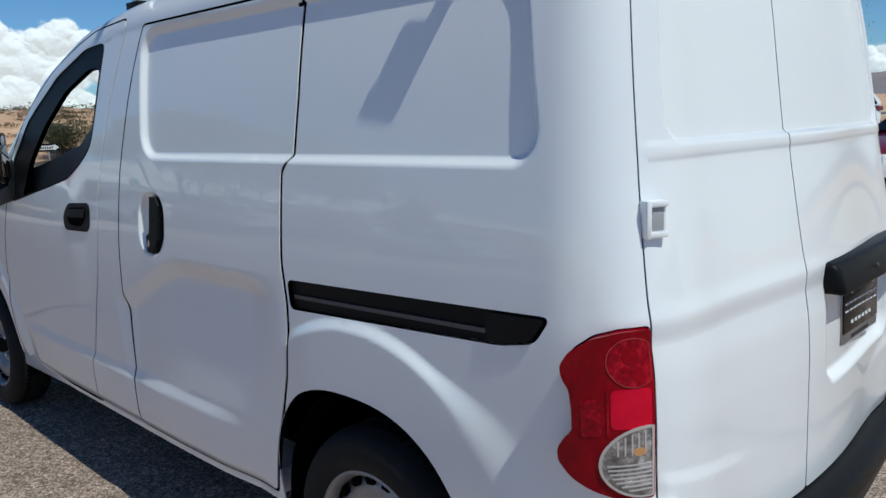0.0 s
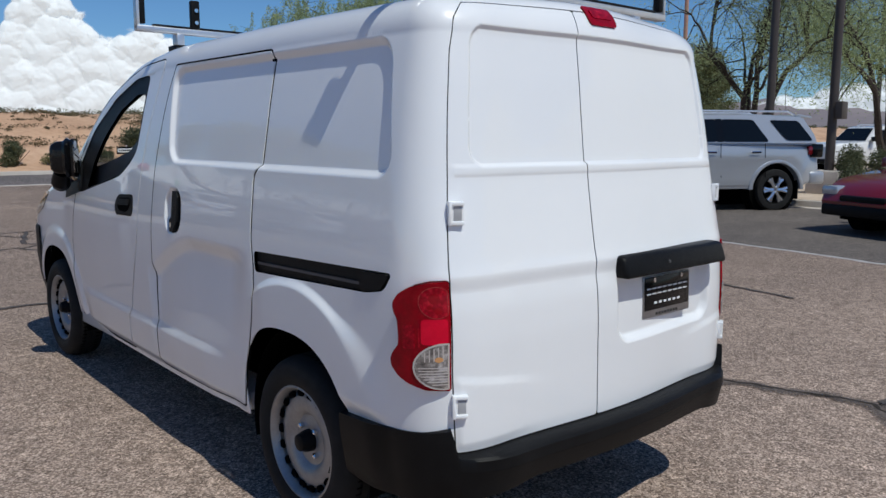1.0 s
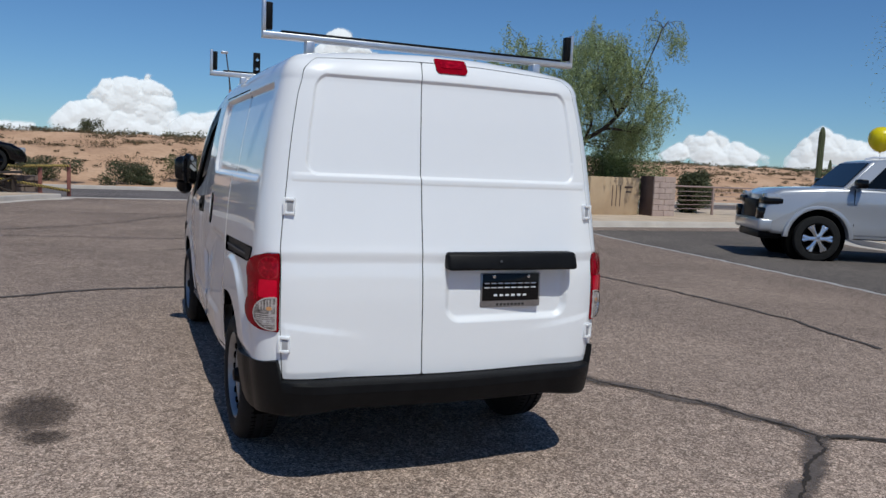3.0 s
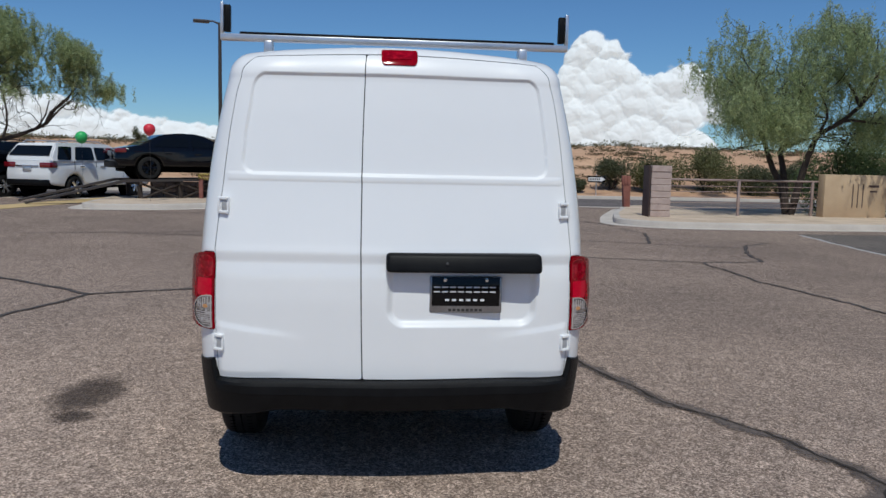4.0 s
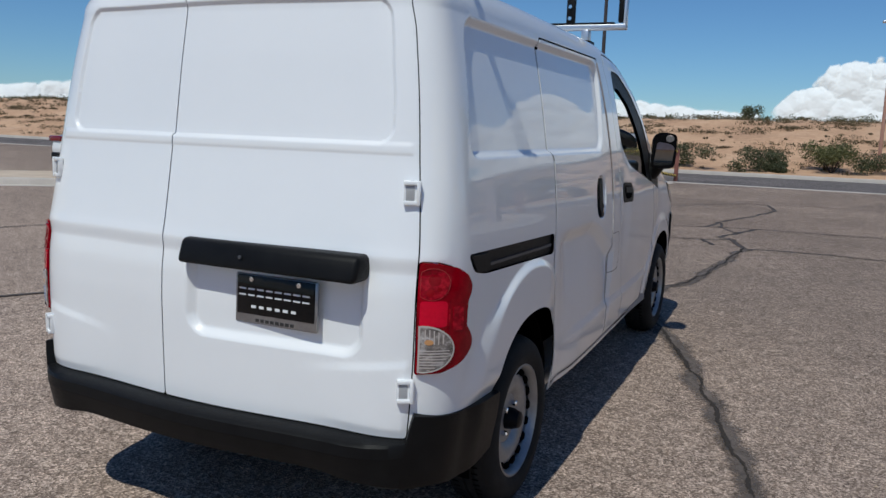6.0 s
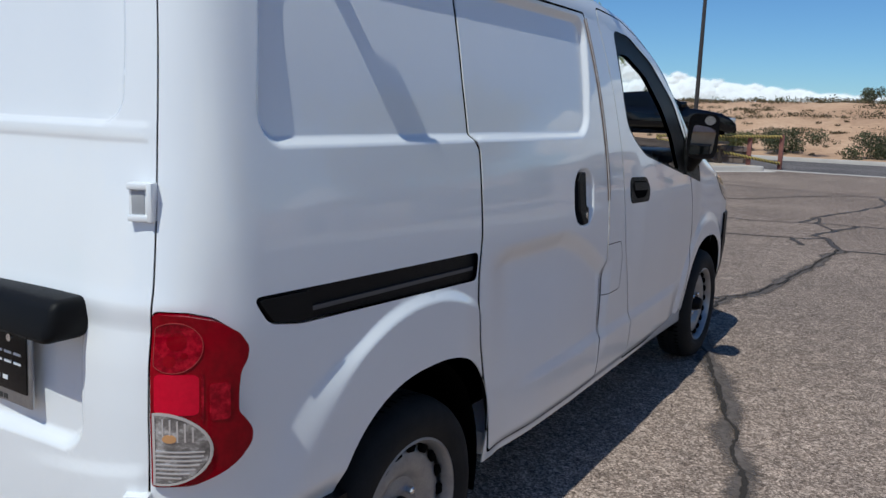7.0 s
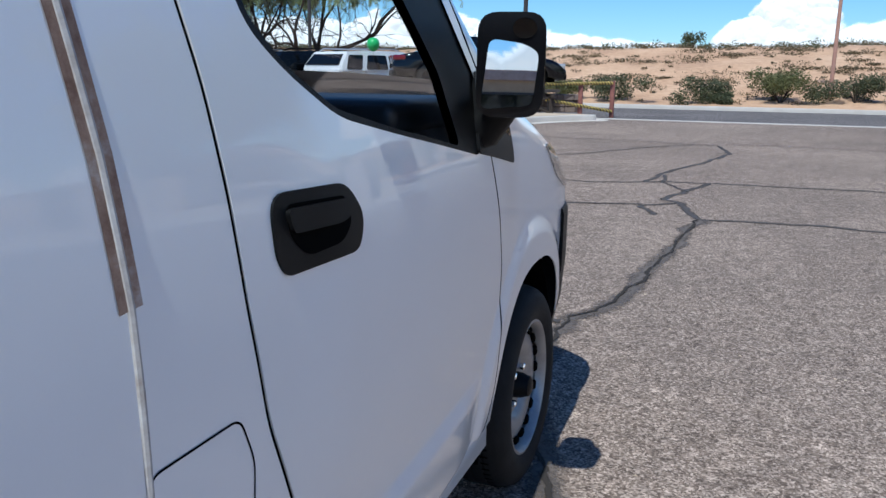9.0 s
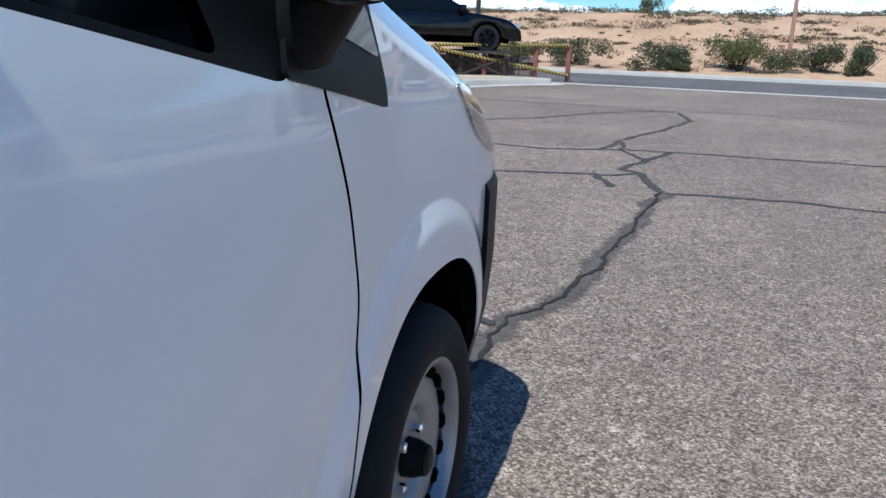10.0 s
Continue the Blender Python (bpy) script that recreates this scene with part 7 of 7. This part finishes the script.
        tl = box_bm(b0 - 0.012, b0 + 0.32, W * 0.24, W * 0.455, 0.82 * belt, 0.96 * belt, 0.03, 2)
        if s < 0:
            for v in tl.verts:
                v.co.y = -v.co.y
            bmesh.ops.reverse_faces(tl, faces=tl.faces[:])
        part("tail_light", tl, LAMP_RED, t)
        if style == "suv":
            part("roof_rail", tube_bm([(rf - 0.25 * k, s * gw1 * 0.9, H + 0.0), (rf - 0.4 * k, s * gw1 * 0.9, H + 0.05), (rr + 0.3, s * gw1 * 0.9, H + 0.05), (rr + 0.15, s * gw1 * 0.9, H - 0.02)], 0.02, 6), ALUM if paint in (SILVER, WHITE_CAR) else TRIM, t)
        # wheel-arch darkness
        for x in (fx, rx):
            part("wheel_housing", lathe_bm([(0.0, s * W * 0.28), (ar * 0.985, s * W * 0.28), (ar * 0.985, s * W * 0.44)], "y", 28, centre=(x, 0, R)), GAP, t)
    # glass front and rear
    def pane(x0, z0, x1, z1, name_):
        w0, w1 = wide(z0) - 0.09, wide(z1) - 0.09
        d = Vector((z1 - z0, 0, -(x1 - x0))).normalized() * (1 if x0 > 0 else -1)
        d = d if d.z > 0 else -d
        vs = [Vector((x0, -w0, z0)), Vector((x0, w0, z0)), Vector((x1, w1, z1)), Vector((x1, -w1, z1))]
        out = [v + d * 0.012 for v in vs] + [v - d * 0.03 for v in vs]
        me = from_lists(out, [(0, 1, 2, 3), (7, 6, 5, 4), (0, 4, 5, 1), (1, 5, 6, 2), (2, 6, 7, 3), (3, 7, 4, 0)], name_, False)
        part(name_, me, DARK_GLASS, t, smooth=False)
    if style == "suv":
        pane(wsb - 0.02, belt + 0.04, rf + 0.17 * k, H - 0.10, "windscreen")
        pane(tail + 0.015, belt + 0.17, rr - 0.05, H - 0.13, "rear_window")
    else:
        pane(wsb + 0.02, belt + 0.04, rf + 0.26 * k, H - 0.10, "windscreen")
        pane(tail + 0.33, belt + 0.16, rr - 0.08, H - 0.09, "rear_window")
    dark = TRIM
    part("front_grille", box_bm(f0 - 0.10, f0 + 0.012, -W * 0.22, W * 0.22, 0.64 * hz, hoodf - 0.17, 0.03, 2), dark, t)
    part("front_valance", box_bm(f0 - 0.35, f0 + 0.015, -W * 0.40, W * 0.40, zb + 0.02, zb + 0.20, 0.04, 2), dark if paint is not SILVER else paint, t)
    part("rear_valance", box_bm(b0 - 0.02, b0 + 0.3, -W * 0.42, W * 0.42, zb + 0.06, zb + 0.26, 0.04, 2), dark, t)
    part("plate", box_bm(b0 - 0.02, b0 + 0.02, -0.16, 0.16, 0.72 * belt, 0.72 * belt + 0.15, 0.005), ALUM, t)
    part("badge_strip", box_bm(b0 - 0.016, b0 + 0.02, -W * 0.22, W * 0.22, 0.85 * belt, 0.885 * belt, 0.008), CHROME, t)
    part("car_underbody", box_bm(b0 + 0.3, f0 - 0.3, -W * 0.36, W * 0.36, zb - 0.06, zb + 0.15, 0.02), GAP, t)
    # wheels
    am = alloy or ALLOY
    wm = {}
    for x in (fx, rx):
        for s in (1, -1):
            w = new("car_wheel")
            w.parent = t
            w.matrix_local = pose(x, s * (W / 2 - 0.015), R, 0, 0, 0 if s > 0 else 180)
            if not wm:
                wm["t"] = mesh_of(lathe_bm([(R * 0.66, -0.22), (R * 0.95, -0.215), (R, -0.18), (R, -0.035), (R * 0.96, -0.008), (R * 0.85, 0.0), (R * 0.70, -0.004), (R * 0.66, -0.02)], "y", 36, cap=False), "tyre")
                wm["r"] = mesh_of(lathe_bm([(R * 0.67, -0.2), (R * 0.67, -0.012), (R * 0.63, -0.004), (R * 0.60, -0.02), (R * 0.58, -0.08), (0.0, -0.09)], "y", 36, cap=False), "rim")
                sp = bmesh.new()
                for q in range(6):
                    a = 2 * math.pi * q / 6
                    for o in (-0.09, 0.09):
                        c0, c1 = a, a + o * 1.6
                        tube_bm([(R * 0.10 * math.cos(c0), -0.02, R * 0.10 * math.sin(c0)), (R * 0.36 * math.cos(c0 + o * 0.5), -0.012, R * 0.36 * math.sin(c0 + o * 0.5)), (R * 0.63 * math.cos(c1), -0.02, R * 0.63 * math.sin(c1))], [0.040, 0.034, 0.038], 6, sp)
                lathe_bm([(R * 0.17, -0.05), (R * 0.17, -0.012), (R * 0.10, -0.004), (0.0, -0.004)], "y", 16, sp)
                wm["s"] = mesh_of(sp, "spokes")
                wm["t"].materials.append(RUBBER)
                wm["r"].materials.append(GAP if am is not GLOSSY_BLACK else GLOSSY_BLACK)
                wm["s"].materials.append(am)
            for nm, key in (("tyre", "t"), ("rim", "r"), ("spokes", "s")):
                o = new(nm, wm[key])
                o.parent = w
    return t


# silver sport-utility beyond the van's right
hx, hy = -0.866, 0.5
ax_, ay_ = 12.15 + 0.85 * hy, 6.57 - 0.85 * hx
SUV_FORM = {
    "lines": (1.34, 1.32, 1.25, 1.20, 0.56, -2.24, -2.52, 2.60, -2.64, 0.47, 0.535),
    "panes": [[(0.86, 1.375), (0.44, 1.80), (-0.25, 1.815), (-0.25, 1.375)], [(-0.39, 1.375), (-0.39, 1.815), (-1.08, 1.81), (-1.40, 1.375)], [(-1.80, 1.40), (-1.45, 1.805), (-2.10, 1.795), (-2.40, 1.40)]],
    "joints": (1.02, -0.32, -1.30),
    "handles": (-0.20, -1.18),
}
sv = car("silver_suv", "silver four-door SUV with dark windows and alloy wheels", (ax_, ay_, 0.0), math.degrees(math.atan2(hy, hx)), 5.2, 1.94, 1.93, "suv", SILVER, 3.18, front_x=1.62, wheel_r=0.415, form=SUV_FORM)
part("front_bumper", box_bm(2.36, 2.66, -0.86, 0.86, 0.50, 0.74, 0.06, 3), SILVER, sv)
part("skid_plate", box_bm(2.20, 2.60, -0.7, 0.7, 0.36, 0.50, 0.04, 2), TRIM, sv)
part("roof_spoiler", prism_bm([(-2.16, 1.90), (-2.22, 1.93), (-2.50, 1.885), (-2.52, 1.85), (-2.30, 1.85)], -0.66, 0.66, "y", 0.012), SILVER, sv)
part("rear_bumper", box_bm(-2.74, -2.36, -0.88, 0.88, 0.52, 0.78, 0.06, 3), SILVER, sv)
part("tow_hitch", box_bm(-2.92, -2.60, -0.05, 0.05, 0.50, 0.58, 0.01), TRIM, sv)
for s in (1, -1):
    lo_, hi_ = sorted((s * 0.50, s * 0.86))
    part("lamp_surround", box_bm(2.22, 2.60, lo_, hi_, 1.00, 1.13, 0.03, 2), GLOSSY_BLACK, sv)
    part("fog_vent", box_bm(2.42, 2.66, min(s * 0.62, s * 0.82), max(s * 0.62, s * 0.82), 0.72, 0.94, 0.03, 2), GLOSSY_BLACK, sv)
    part("tail_light_surround", box_bm(-2.66, -2.38, min(s * 0.70, s * 0.885), max(s * 0.70, s * 0.885), 1.06, 1.33, 0.03, 2), GLOSSY_BLACK, sv)
    bm = prism_bm([(-0.25, 1.37), (-0.25, 1.82), (-0.39, 1.82), (-0.39, 1.37)], 0.0, 1.0, "y")
    for v in bm.verts:
        v.co.y = s * (1.94 * (0.465 - 0.09 * max(0.0, v.co.z - 1.34) / 0.59) + (0.004 if v.co.y > 0.5 else -0.02))
    bmesh.ops.recalc_face_normals(bm, faces=bm.faces[:])
    part("door_pillar", bm, GLOSSY_BLACK, sv, smooth=False)
    part("side_sill", box_bm(-1.05, 1.10, min(s * 0.84, s * 0.955), max(s * 0.84, s * 0.955), 0.44, 0.54, 0.02, 2), SILVER, sv)
    part("mud_flap", box_bm(-2.10, -2.06, min(s * 0.72, s * 0.93), max(s * 0.72, s * 0.93), 0.22, 0.62, 0.01), TRIM, sv)
    for x in (1.62, -1.56):
        ring = [(x + 0.62 * math.cos(a), 0.415 + 0.60 * math.sin(a)) for a in np.linspace(0.02, math.pi - 0.02, 20)] + [(x + 0.535 * math.cos(a), 0.415 + 0.535 * math.sin(a)) for a in np.linspace(math.pi - 0.02, 0.02, 20)]
        part("fender_flare", prism_bm(ring, min(s * 0.88, s * 0.99), max(s * 0.88, s * 0.99), "y", 0.012), SILVER, sv)
car("red_sedan", "glossy red sedan with a black lower grille", (12.38, 1.95, 0.0), 158, 4.85, 1.85, 1.42, "sedan", RED_CAR, 2.85, wheel_r=0.34)
car("white_suv", "white SUV parked tail outwards", (-9.55, 25.4, 0.0), 68, 5.0, 1.95, 1.80, "suv", WHITE_CAR, 3.0)
car("black_suv", "black SUV parked tail outwards", (-11.75, 25.5, 0.0), 68, 5.0, 1.95, 1.80, "suv", BLACK_CAR, 3.0)
car("white_suv", "white SUV parked tail outwards", (-13.9, 25.7, 0.0), 68, 5.0, 1.95, 1.80, "suv", WHITE_CAR, 3.0)
car("navy_suv", "dark navy SUV parked in the row", (-16.5, 27.1, 0.0), 68, 4.8, 1.95, 1.78, "suv", NAVY, 2.95)
car("maroon_suv", "dark red SUV parked in the row", (-19.2, 28.6, 0.0), 68, 4.8, 1.95, 1.78, "suv", MAROON, 2.95)
car("white_suv", "white SUV parked in the far row", (-22.0, 29.6, 0.0), 68, 4.8, 1.95, 1.75, "suv", WHITE_CAR, 2.95)
car("white_sedan", "white sedan with dark wheels parked beside the island", (-14.3, 14.3, 0.0), 90, 4.75, 1.85, 1.42, "sedan", WHITE_CAR, 2.8, front_x=1.42, wheel_r=0.34, alloy=GLOSSY_BLACK)
car("black_sedan", "black sedan raised on a display ramp", (-5.57, 23.03, 0.735), 28, 4.7, 1.82, 1.40, "sedan", BLACK_CAR, 2.8, wheel_r=0.33, alloy=GLOSSY_BLACK)
car("white_suv", "white SUV far across the lot", (29.75, 9.75, 0.14), 150, 4.8, 1.95, 1.75, "suv", WHITE_CAR, 2.9)
